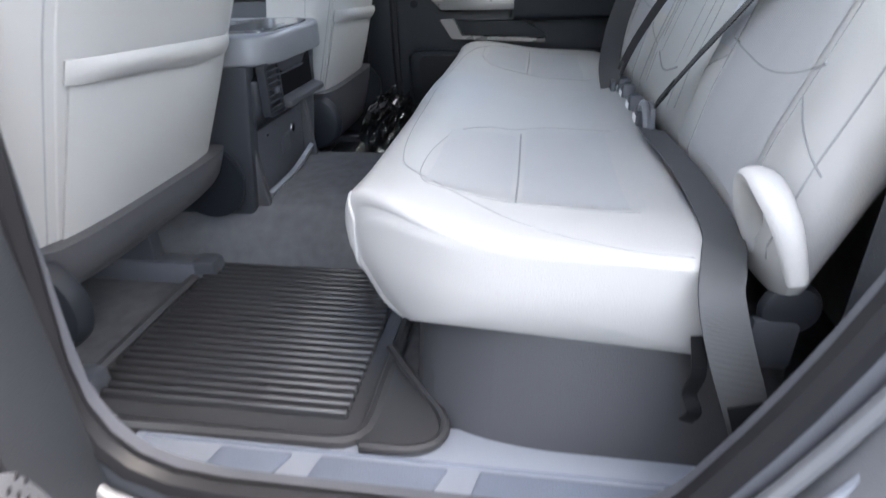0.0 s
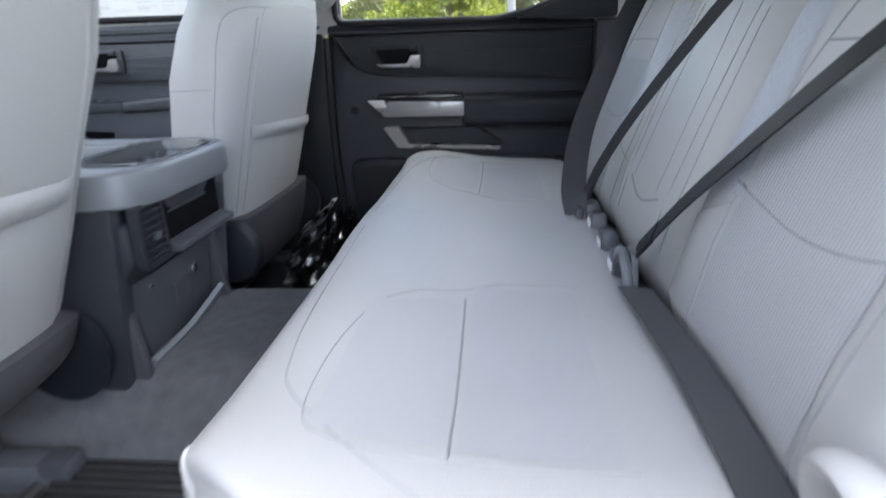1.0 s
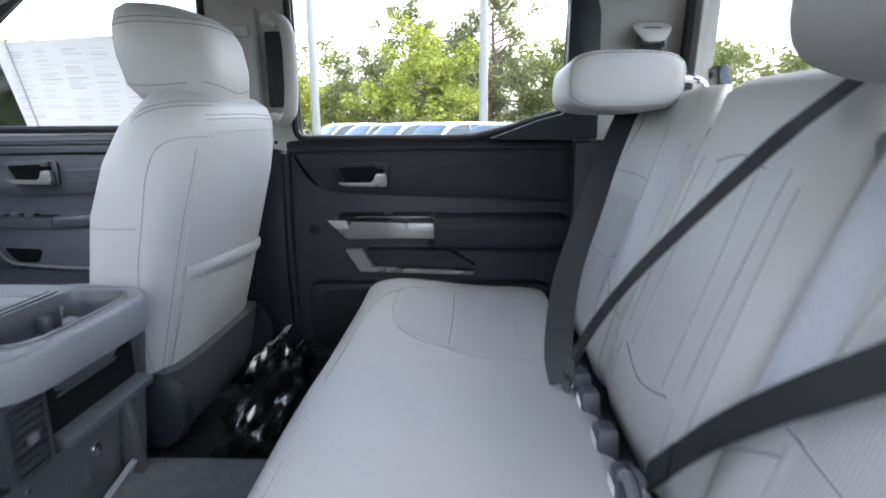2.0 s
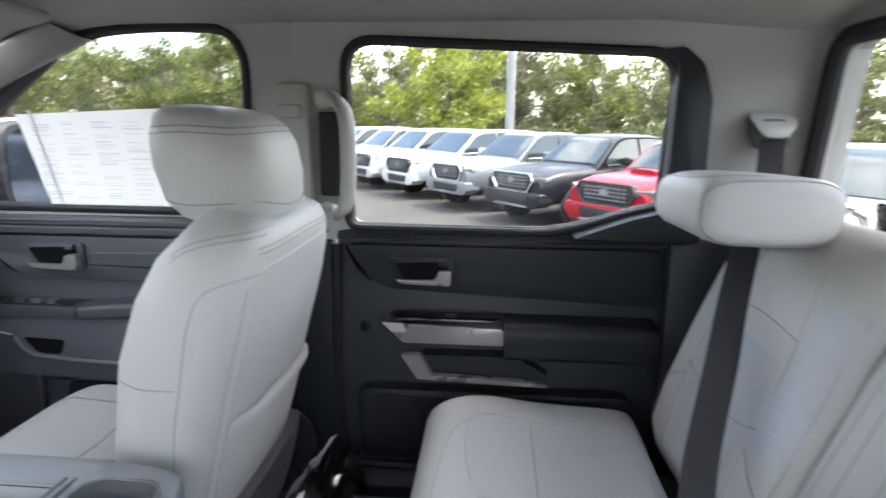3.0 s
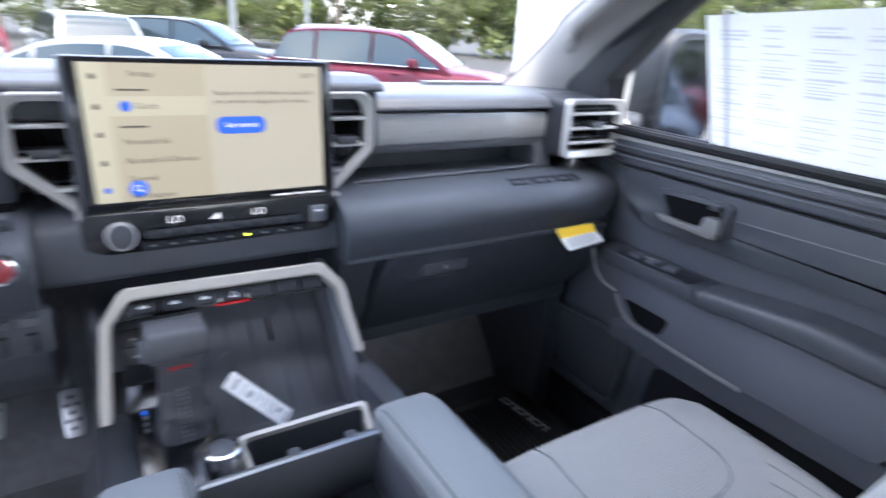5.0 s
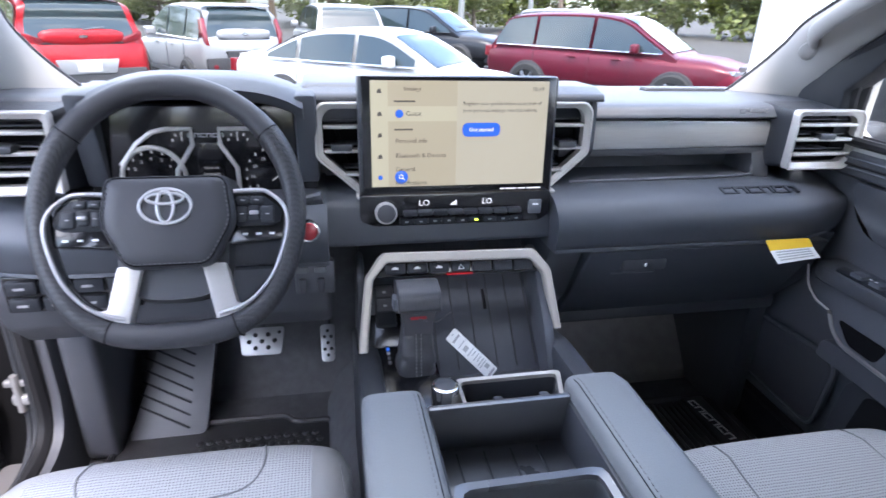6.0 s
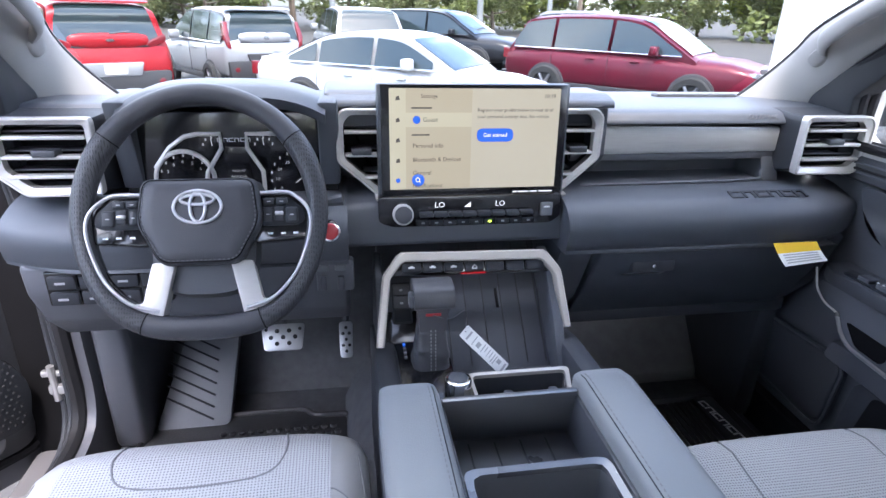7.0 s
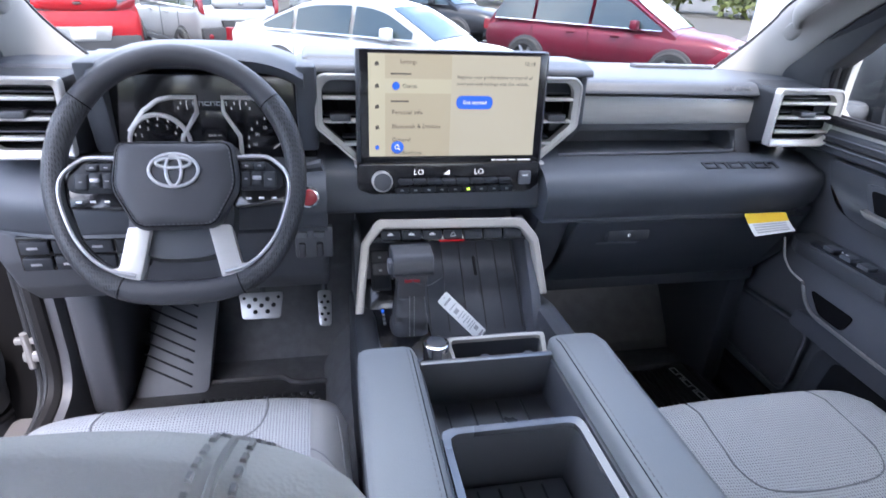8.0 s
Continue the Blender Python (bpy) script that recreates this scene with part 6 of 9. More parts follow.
# warning leaflet hanging from the glovebox seam
lf = thing("warning_leaflet", (0.62, 1.36, 1.385), "yellow and white warning leaflet tucked into the glovebox seam", "leaflet")
def leaflet(u0, u1):
    rows = []
    for j in range(7):
        v = u0 + (u1 - u0) * j / 6
        rows.append([(0.590 + 0.097 * i / 8 + 0.010 * v * v, 1.358 - 0.034 * v + 0.006 * math.sin(i / 8 * 2.2) * v, 1.392 - 0.036 * v + 0.006 * v * (i / 8) ** 2) for i in range(9)])
    bm = loft(rows, closed=False)
    bmesh.ops.solidify(bm, geom=list(bm.faces), thickness=0.0008)
    return bm
part("header", leaflet(0.0, 0.45), YELLOW, lf)
pg = part("page", leaflet(0.452, 1.0), PAPER, lf)
for j in range(4):
    v = 0.54 + 0.11 * j
    part("print_line", strip([(0.600 + 0.077 * i / 6 + 0.010 * v * v, 1.3568 - 0.034 * v + 0.006 * math.sin((0.1 + i / 6 * 0.8) * 2.2) * v, 1.393 - 0.036 * v + 0.006 * v * (0.1 + 0.8 * i / 6) ** 2) for i in range(7)], 0.0022, 0.0006, (0, -0.7, -0.7)), INK, pg)


# vents
def vent(cx, w, y, z0, z1, label, lean, cut=0.0, s=1, slats=3):
    """Louvred vent in a satin silver bezel; cut slopes its lower outer corner away."""
    t = part("vent_bezel", between(vent_loop(cx, w - 0.0125, y - 0.002, z0 + 0.013, z1 - 0.011, cut * 0.9, s), vent_loop(cx, w, y - 0.008, z0, z1, cut, s), 0.016, (0, 1, 0), 72), SILVER, dash, label)
    part("vent_edge", tube(vent_loop(cx, w - 0.002, y - 0.008, z0 + 0.002, z1 - 0.002, cut, s), 0.0026, 6, closed=True), SILVER, t)
    part("vent_duct", loft([vent_loop(cx, w - 0.010, y + 0.004, z0 + 0.010, z1 - 0.009, cut * 0.9, s), vent_loop(cx, w - 0.010, y + 0.05, z0 + 0.010, z1 - 0.009, cut * 0.9, s)], cap=False), DOORBLACK, t)
    part("vent_throat", pane(vent_loop(cx, w - 0.008, y + 0.05, z0 + 0.006, z1 - 0.006, cut * 0.9, s), 0.004, (0, 1, 0)), VOID, t)
    for k in range(slats):
        f = (k + 1) / (slats + 1)
        z = z1 + (z0 - z1) * f
        ww = w - 0.014
        xa, xb = cx - ww, cx + ww
        if cut and z < z0 + cut:
            trim = (z0 + cut - z) * 1.1
            if s > 0:
                xb -= trim
            else:
                xa += trim
        part("louvre", rbox(xa, xb, y - 0.005, y + 0.014, z - 0.0028, z + 0.0028, 0.0015), SILVER, t, "satin silver louvre")
        part("louvre", rbox(xa, xb, y + 0.016, y + 0.046, z + 0.006, z + 0.0085, 0.001), BLACK, t)
    zc = (z0 + z1) / 2 + 0.008
    part("vent_tab", rbox(cx - 0.018, cx + 0.018, y - 0.010, y + 0.02, zc - 0.007, zc + 0.005, 0.003), BLACK, t)
    return t


def vent_loop(cx, w, y, z0, z1, cut, s):
    c = cut
    if s > 0:
        pts = [(cx - w, z1), (cx + w - 0.012, z1), (cx + w, z1 - 0.014), (cx + w, z0 + c), (cx + w - max(c, 0.012) * 1.1, z0), (cx - w, z0)]
    else:
        pts = [(cx + w, z1), (cx - w + 0.012, z1), (cx - w, z1 - 0.014), (cx - w, z0 + c), (cx - w + max(c, 0.012) * 1.1, z0), (cx + w, z0)]
    return [(a, y, b) for a, b in rounded2(pts, 0.007, 3)]


vent(0.739, 0.079, 1.440, 1.510, 1.627, "satin silver outer vent bezel", 0, 0.02, 1)
vent(-0.716, 0.078, 1.430, 1.502, 1.630, "satin silver outer vent bezel", 0, 0.035, -1)
vent(0.197, 0.044, 1.455, 1.474, 1.640, "satin silver screen vent bezel", 0, 0.072, 1)
vent(-0.210, 0.044, 1.455, 1.474, 1.640, "satin silver screen vent bezel", 0, 0.072, -1)
for s in (1, -1):
    cxv, wv, yv, za, zb_ = (0.739, 0.079, 1.440, 1.510, 1.627) if s > 0 else (-0.716, 0.078, 1.430, 1.502, 1.630)
    part("vent_pod", between(vent_loop(cxv, wv - 0.003, yv + 0.002, za + 0.003, zb_ - 0.003, 0.02, s), vent_loop(cxv, wv + 0.02, yv + 0.075, za - 0.01, zb_ + 0.004, 0.02, s), 0.03, (0, 1, 0), 72), DOORCHAR, dash, "dark satin vent pod")
    part("vent_housing", prism(rounded2([(s * 0.16, 1.50), (s * 0.185, 1.495), (s * 0.265, 1.57), (s * 0.268, 1.63), (s * 0.16, 1.64)], 0.012), "y", 1.512, 1.58, 0.006), DASH, dash)
part("screen_foot_trim", rbox(-0.176, 0.163, 1.446, 1.460, 1.473, 1.486, 0.003), SILVER, dash, "satin silver strip under the screen")
# centre stack behind the screen
part("centre_tower", prism([(1.58, 1.652), (1.49, 1.648), (1.468, 1.60), (1.458, 1.482), (1.60, 1.482)], "x", -0.166, 0.156, 0.008, 3), DASH, dash, "black centre tower of the dash")
part("centre_tower_base", prism([(1.60, 1.484), (1.462, 1.484), (1.425, 1.473), (1.405, 1.44), (1.398, 1.40), (1.60, 1.38)], "x", -0.262, 0.215, 0.010, 3), DASH, dash, "black base of the centre tower")
for s in (1, -1):                                        # brow over each screen vent
    part("vent_brow", prism(rounded2([(1.452, 1.640), (1.456, 1.652), (1.50, 1.662), (1.60, 1.660), (1.60, 1.625), (1.51, 1.632)], 0.006), "x", min(s * 0.15, s * 0.262), max(s * 0.15, s * 0.262), 0.004), DASH, dash, "black brow over the vent")
    part("vent_cheek", prism([(1.470, 1.545), (1.52, 1.50), (1.60, 1.50), (1.60, 1.648), (1.475, 1.638)], "x", min(s * 0.249, s * 0.262), max(s * 0.249, s * 0.262), 0.004), DASH, dash)

# screen
sc = thing("touch_screen", (0, 1.44, 1.5), "wide black-framed touch screen showing a beige settings page", "touch screen")
SM = Matrix.Translation((-0.010, 1.424, 1.5845)) @ Matrix.Diagonal((0.985, 1, 1.02, 1)) @ Matrix.Rotation(radians(-4), 4, "X")


def on_screen(u0, u1, v0, v1, d0, d1, r=0.0):
    bm = rbox(u0, u1, -d1, -d0, v0, v1, r)
    bm.transform(SM)
    return bm


part("housing", on_screen(-0.176, 0.176, -0.10, 0.10, -0.026, 0.0, 0.006), BLACK, sc)
part("bezel", on_screen(-0.170, 0.170, -0.0985, 0.0985, 0.0, 0.004, 0.002), PIANO, sc, "gloss black bezel")
part("silver_tray", prism([(-0.180, 1.474), (0.162, 1.474), (0.172, 1.487), (-0.190, 1.487)], "y", 1.415, 1.47, 0.003), SILVER, sc, "satin silver ledge under the screen")
disp = part("display", on_screen(-0.155, 0.155, -0.080, 0.092, 0.0042, 0.0050), SCREEN, sc, "lit beige settings page")
part("side_rail", on_screen(-0.155, -0.126, -0.080, 0.092, 0.0051, 0.0054), SCREEN3, disp)
part("menu_list", on_screen(-0.126, -0.008, -0.080, 0.092, 0.0051, 0.0054), SCREEN2, disp)
part("menu_highlight", on_screen(-0.126, -0.008, 0.028, 0.052, 0.00545, 0.0056), SCREEN3, disp)


def screen_text(text, u, v, size, mat=None, align="LEFT"):
    lettering("screen_text", text, size, SM @ Matrix.Translation((u, -0.0058, v)) @ Matrix.Rotation(radians(90), 4, "X"), mat or SCREENTEXT, disp, 0.0001, align)


screen_text("Settings", -0.100, 0.079, 0.0095)
screen_text("Guest", -0.096, 0.040, 0.011)
screen_text("Personal info", -0.114, -0.004, 0.0105)
screen_text("Bluetooth & Devices", -0.114, -0.028, 0.0105)
screen_text("General", -0.114, -0.051, 0.0105)
screen_text("Notifications", -0.114, -0.074, 0.0105)
screen_text("10:19", 0.124, 0.079, 0.010)
screen_text("Register your profile below to load all of", 0.002, 0.056, 0.0085)
screen_text("your personal settings into this vehicle.", 0.002, 0.045, 0.0085)
part("menu_bar", on_screen(-0.116, -0.08, 0.0585, 0.061, 0.0056, 0.0058), SCREENTEXT, disp)
part("menu_bar", on_screen(-0.116, -0.084, 0.0135, 0.016, 0.0056, 0.0058), SCREENTEXT, disp)
pill = prism(rounded2([(0.002, 0.002), (0.070, 0.002), (0.070, 0.025), (0.002, 0.025)], 0.0112, 6), "y", -0.0057, -0.0053)
pill.transform(SM)
part("start_pill", pill, BLUEGLOW, disp, "blue rounded button")
lettering("screen_text", "Get started", 0.0095, SM @ Matrix.Translation((0.036, -0.0060, 0.0135)) @ Matrix.Rotation(radians(90), 4, "X"), WHITEGLOW, disp, 0.0001)
for u, v, r in ((-0.107, 0.040, 0.0068), (-0.104, -0.064, 0.0115), (-0.1405, -0.064, 0.004)):
    d = disc((u, -0.0055, v), (0, -1, 0), r, 0.0003, 24, 0.02)
    d.transform(SM)
    part("screen_dot", d, BLUEGLOW, disp, "blue round icon")
d = tube(oval((-0.105, -0.0062, -0.063), (1, 0, 0), (0, 0, 1), 0.0035, 0.0035, 16), 0.0006, 5, closed=True)
d.transform(SM)
part("search_ring", d, WHITEGLOW, disp)
d = tube([(-0.1025, -0.0062, -0.0655), (-0.0995, -0.0062, -0.0685)], 0.0007, 5)
d.transform(SM)
part("search_handle", d, WHITEGLOW, disp)
for v in (0.076, 0.040, 0.006, -0.029):
    d = prism(rounded2([(-0.144, v - 0.004), (-0.136, v - 0.003), (-0.138, v + 0.004), (-0.143, v + 0.002)], 0.001), "y", -0.0058, -0.0055)
    d.transform(SM)
    part("rail_icon", d, SCREENTEXT, disp)
for u0, u1 in ((0.075, 0.083), (0.085, 0.105), (0.109, 0.122), (0.126, 0.152)):
    part("bezel_mark", on_screen(u0, u1, -0.0915, -0.0875, 0.0041, 0.0043), WHITEGLOW, sc)

# climate panel
cl = part("climate_panel", prism(rounded2([(-0.185, 1.447), (-0.16, 1.437), (0.135, 1.437), (0.155, 1.450), (0.155, 1.494), (-0.185, 1.494)], 0.008), "y", 1.398, 1.43, 0.004), PIANO, dash, "gloss black climate panel")
kb = part("volume_knob", disc((-0.142, 1.402, 1.462), (0, -1, 0.2), 0.0185, 0.022, 32, 0.15), SILVER, cl, "round volume knob")
part("knob_face", disc((-0.142, 1.379, 1.4667), (0, -1, 0.2), 0.0155, 0.0015, 32, 0.2), BLACK, kb)
for i in range(8):
    x = -0.112 + 0.0265 * i
    part("toggle", rbox(x, x + 0.025, 1.386, 1.402, 1.457, 1.466, 0.002), DOORCHAR, cl, "grey climate toggle")
for i in range(9):
    x = -0.118 + 0.0246 * i
    part("climate_button", rbox(x, x + 0.0238, 1.389, 1.402, 1.441, 1.4525, 0.002), DOORBLACK, cl)
    part("button_mark", rbox(x + 0.009, x + 0.015, 1.3885, 1.3892, 1.4455, 1.4485, 0), GREYPAD if i != 5 else glowing("green_lamp", (0.5, 0.8, 0.05), 0.7), cl)
for text, x in (("LO", -0.075), ("LO", 0.037)):
    lettering("temperature_text", text, 0.0145, Matrix.Translation((x, 1.3975, 1.4775)) @ Matrix.Rotation(radians(90), 4, "X"), WHITEGLOW, cl, 0.0002)
part("fan_mark", prism([(-0.030, 1.473), (-0.018, 1.473), (-0.018, 1.482)], "y", 1.3972, 1.3979), WHITEGLOW, cl)
part("usb_port", rbox(0.114, 0.138, 1.393, 1.402, 1.452, 1.478, 0.003), GREYPL, cl)
part("usb_mark", rbox(0.120, 0.131, 1.3922, 1.3929, 1.469, 1.472, 0.0), PAPER, cl)

# ---- driver's side ----
hood = []
for i in range(15):
    a = -1 + 2 * i / 14
    x = -0.435 + 0.165 * a
    h = 1.682 - 0.030 * abs(a) ** 3.5
    hood.append([(x, 1.60, 1.62), (x, 1.60, h - 0.012), (x, 1.52, h), (x, 1.44, h - 0.004), (x, 1.418, h - 0.018), (x, 1.424, h - 0.034), (x, 1.50, h - 0.040), (x, 1.55, 1.625)])
part("cluster_hood", loft(hood), DASH, dash, "black cowl over the instruments")
for s in (-1, 1):
    x = -0.435 + s * 0.168
    part("hood_cheek", prism([(1.462, 1.50), (1.56, 1.50), (1.56, 1.66), (1.428, 1.655)], "x", x - 0.018, x + 0.018, 0.008), DASH, dash)
part("hood_wing", prism([(1.48, 1.58), (1.62, 1.58), (1.62, 1.640), (1.50, 1.640)], "x", -0.80, -0.60, 0.012), DASH, dash)
part("hood_wing", prism([(1.47, 1.60), (1.62, 1.60), (1.62, 1.670), (1.49, 1.665)], "x", -0.275, -0.17, 0.012), DASH, dash)
icl = thing("instrument_cluster", (-0.435, 1.47, 1.52), "dark instrument cluster with silver-edged dials", "instrument cluster")
part("face", rbox(-0.59, -0.28, 1.468, 1.49, 1.505, 1.655, 0.004), PIANO, icl, "dark instrument face")


def frame_strip(pts, name="dial_frame"):
    part(name, tube([(x, 1.463, z) for x, z in pts], 0.0035, 6), SILVER, icl, "satin silver dial frame")


frame_strip([(-0.545, 1.572), (-0.522, 1.602), (-0.500, 1.618), (-0.482, 1.622)])
frame_strip([(-0.482, 1.622), (-0.449, 1.622), (-0.449, 1.60), (-0.472, 1.565), (-0.478, 1.53)])
frame_strip([(-0.392, 1.53), (-0.392, 1.565), (-0.412, 1.600), (-0.412, 1.622), (-0.37, 1.622), (-0.345, 1.61)])
arc = [(-0.505 + 0.042 * math.cos(a), 1.552 + 0.045 * math.sin(a)) for a in [math.pi * (1.05 - 1.05 * i / 14) for i in range(15)]]
frame_strip(arc)
for i in range(9):
    a = math.pi * (1.0 - i / 8)
    part("dial_tick", rbox(-0.505 + 0.036 * math.cos(a) - 0.0009, -0.505 + 0.036 * math.cos(a) + 0.0009, 1.4655, 1.4675, 1.552 + 0.038 * math.sin(a) - 0.002, 1.552 + 0.038 * math.sin(a) + 0.002, 0), REDGLOW if i > 6 else DIALGLOW, icl)
    a2 = math.pi * (1.25 - i * 0.11)
    part("dial_tick", rbox(-0.345 + 0.036 * math.cos(a2) - 0.0009, -0.345 + 0.036 * math.cos(a2) + 0.0009, 1.4655, 1.4675, 1.552 + 0.040 * math.sin(a2) - 0.002, 1.552 + 0.040 * math.sin(a2) + 0.002, 0), DIALGLOW, icl)
for x, z, n0, rr, a0 in ((-0.505, 1.552, 7, 0.028, 1.0), (-0.345, 1.552, 6, 0.027, 1.2)):
    for i in range(n0):
        a = math.pi * (a0 - i * (1.0 / (n0 - 1)) * 0.95)
        lettering("dial_numeral", str(i + 1) if n0 == 7 else str(i * 10), 0.0068, Matrix.Translation((x + rr * math.cos(a), 1.4665, z + rr * math.sin(a))) @ Matrix.Rotation(radians(90), 4, "X"), DIALGLOW, icl, 0.0002)
for cx, cz in ((-0.462, 1.604), (-0.388, 1.604)):
    for i in range(5):
        a = math.pi * (0.95 - 0.225 * i)
        part("gauge_tick", rbox(cx + 0.013 * math.cos(a) - 0.001, cx + 0.013 * math.cos(a) + 0.001, 1.4655, 1.4675, cz + 0.012 * math.sin(a) - 0.0018, cz + 0.012 * math.sin(a) + 0.0018, 0), DIALGLOW, icl)
    part("gauge_needle", tube([(cx, 1.466, cz), (cx - 0.001, 1.466, cz + 0.011)], 0.0008, 5), DIALGLOW, icl)
part("dial_needle", tube([(-0.345, 1.4645, 1.545), (-0.318, 1.4645, 1.566)], 0.001, 5), DIALGLOW, icl)
part("dial_needle", tube([(-0.505, 1.4645, 1.545), (-0.540, 1.4645, 1.540)], 0.001, 5), DIALGLOW, icl)
inf = part("info_display", rbox(-0.446, -0.410, 1.464, 1.468, 1.525, 1.602, 0.001), PIANO, icl)
block_word("cluster_word", 6, 0.0085, Matrix.Translation((-0.430, 1.4635, 1.613)) @ Matrix.Rotation(radians(90), 4, "X"), INK, icl, 0.0003)
for j, text in enumerate(("Vehicle will", "Automatically", "Turn Off If Parked", "For 1 Hour", "Perform Auto Off")):
    lettering("message_text", text, 0.0052, Matrix.Translation((-0.428, 1.4632, 1.566 - 0.0085 * j)) @ Matrix.Rotation(radians(90), 4, "X"), DIALGLOW, icl, 0.0001, squash=0.8)
icl.scale = (1.17, 1.0, 1.17)
icl.location.z -= 0.044
# lower driver's panel, switches, start button
part("lower_panel", prism([(1.40, 1.39), (1.56, 1.39), (1.60, 1.20), (1.50, 1.20), (1.44, 1.26), (1.405, 1.33)], "x", -0.79, -0.24, 0.012, 3), CHAR, dash, "charcoal knee panel")
sb = part("switch_bank", rbox(-0.745, -0.545, 1.386, 1.41, 1.318, 1.382, 0.004), PIANO, dash, "gloss black switch bank")
for i in range(4):
    for j in range(2):
        bt = part("bank_switch", rbox(-0.738 + 0.049 * i, -0.694 + 0.049 * i, 1.378, 1.388, 1.352 - 0.03 * j, 1.376 - 0.03 * j, 0.003), DOORCHAR, sb)
        part("switch_mark", rbox(-0.726 + 0.049 * i, -0.710 + 0.049 * i, 1.3772, 1.3782, 1.362 - 0.03 * j, 1.366 - 0.03 * j, 0), INK, sb)
st = part("start_button", disc((-0.270, 1.362, 1.450), (0, -1, 0.15), 0.0185, 0.012, 32, 0.15), CHROME, dash, "chrome ringed start button")
part("start_cap", disc((-0.270, 1.3505, 1.4517), (0, -1, 0.15), 0.0145, 0.003, 32, 0.2), RED, st, "red start button cap")
bp = part("trailer_panel", rbox(-0.30, -0.232, 1.388, 1.41, 1.318, 1.382, 0.006), CHAR, dash)
for x in (-0.287, -0.256):
    part("slider", rbox(x - 0.006, x + 0.006, 1.38, 1.39, 1.325, 1.352, 0.003), BLACK, bp)
    part("small_button", rbox(x - 0.010, x + 0.010, 1.383, 1.39, 1.362, 1.374, 0.002), GREYPL, bp)
part("column_shroud", loft([oval((-0.445, y, 1.47), (1, 0, 0), (0, 0, 1), a, b, 24, 3.2) for y, a, b in ((1.31, 0.050, 0.035), (1.36, 0.060, 0.042), (1.48, 0.065, 0.045))]), BLACK, dash)
part("ignition_stalk", tube([(-0.36, 1.33, 1.50), (-0.27, 1.315, 1.515), (-0.245, 1.312, 1.52)], [0.006, 0.007, 0.010], 8), BLACK, dash)
part("ignition_stalk", tube([(-0.50, 1.33, 1.50), (-0.60, 1.315, 1.53), (-0.625, 1.312, 1.535)], [0.006, 0.007, 0.010], 8), BLACK, dash)

# ---- steering wheel ----
sw = thing("steering_wheel", (-0.435, 1.28, 1.5), "black leather steering wheel with silver spokes", "steering wheel")
WM = Matrix.Translation((-0.452, 1.288, 1.516)) @ Matrix.Rotation(radians(90 - 28), 4, "X") @ Matrix.Diagonal((0.925, 0.965, 0.95, 1))   # wheel plane: local x right, local y up, local z towards the driver
R = 0.186


def wheel_part(name, bm, mat, parent=None, label=""):
    bm.transform(WM)
    return part(name, bm, mat, parent or sw, label, angle=0.9)


def rim_at(a):
    """Rim centreline: round above, squarer towards the flattened base."""
    ca, sa = math.cos(a), math.sin(a)
    p = 2.0 + 0.75 * max(0.0, -sa) ** 1.5
    return Vector((0.1815 * math.copysign(abs(ca) ** (2 / p), ca), R * (0.97 if sa < 0 else 1.0) * math.copysign(abs(sa) ** (2 / p), sa), 0))


rim = []
for i in range(96):
    a = 2 * math.pi * i / 96
    u = (rim_at(a + 0.01) - rim_at(a - 0.01)).normalized()
    u = Vector((u.y, -u.x, 0))
    k = 1.0 + 0.13 * math.exp(-((math.degrees(a) - 32) / 14) ** 2) + 0.13 * math.exp(-((math.degrees(a) - 148) / 14) ** 2) + 0.12 * max(0.0, -math.sin(a)) ** 12
    rim.append(oval(rim_at(a), u, (0, 0, 1), 0.0168 * k, 0.0178 * k, 16, 2.2))


def rim_piece(i0, i1, mat, label):
    rr = [rim[i % 96] for i in range(i0, i1 + 1)]
    wheel_part("rim", loft(rr), mat, None, label)


GRIP = perforated("perforated_grip_leather", (0.044, 0.045, 0.050), 0.42, 0.0036, 0.30, 0.45)
WHEELSKIN = material("smooth_wheel_leather", (0.040, 0.041, 0.047), 0.40, vary=0.1, grain=0.35, grain_scale=900)
rim_piece(10, 38, WHEELSKIN, "smooth black leather rim top")
rim_piece(38, 66, GRIP, "perforated black leather grip")
rim_piece(66, 78, WHEELSKIN, "smooth black leather rim base")
rim_piece(78, 106, GRIP, "perforated black leather grip")
for i in (10, 38, 66, 78):                                # joints between the leather pieces
    ring = [Vector(q) + (Vector(q) - rim_at(2 * math.pi * i / 96)) * 0.02 for q in rim[i]]
    wheel_part("rim_joint", tube(ring, 0.0009, 5, closed=True), VOID, None)
# hub pad: rounded shield
hubpts = rounded2([(-0.088, 0.047), (0.088, 0.047), (0.096, -0.022), (0.060, -0.086), (-0.060, -0.086), (-0.096, -0.022)], 0.016, 6)
rings = []
for z, k in ((-0.045, 0.86), (-0.01, 0.97), (0.012, 1.0), (0.022, 0.985), (0.029, 0.93), (0.033, 0.84), (0.035, 0.7)):
    rings.append([(x * k, -0.02 + (y + 0.02) * k, z + 0.0) for x, y in hubpts])
hub = wheel_part("hub_pad", loft(rings), WHEELSKIN, None, "stitched black hub pad")
HUBTHREAD = material("grey_hub_thread", (0.13, 0.13, 0.14), 0.7, vary=0.1)
stitch_line = resample([(x * 0.905, -0.02 + (y + 0.02) * 0.905, 0.0312) for x, y in hubpts], 150)
for i in range(0, 150, 2):
    if not stitch_line[i][1] > 0.036:
        wheel_part("hub_stitch", tube([stitch_line[i], stitch_line[(i + 1) % 150]], 0.0011, 5), HUBTHREAD, hub)
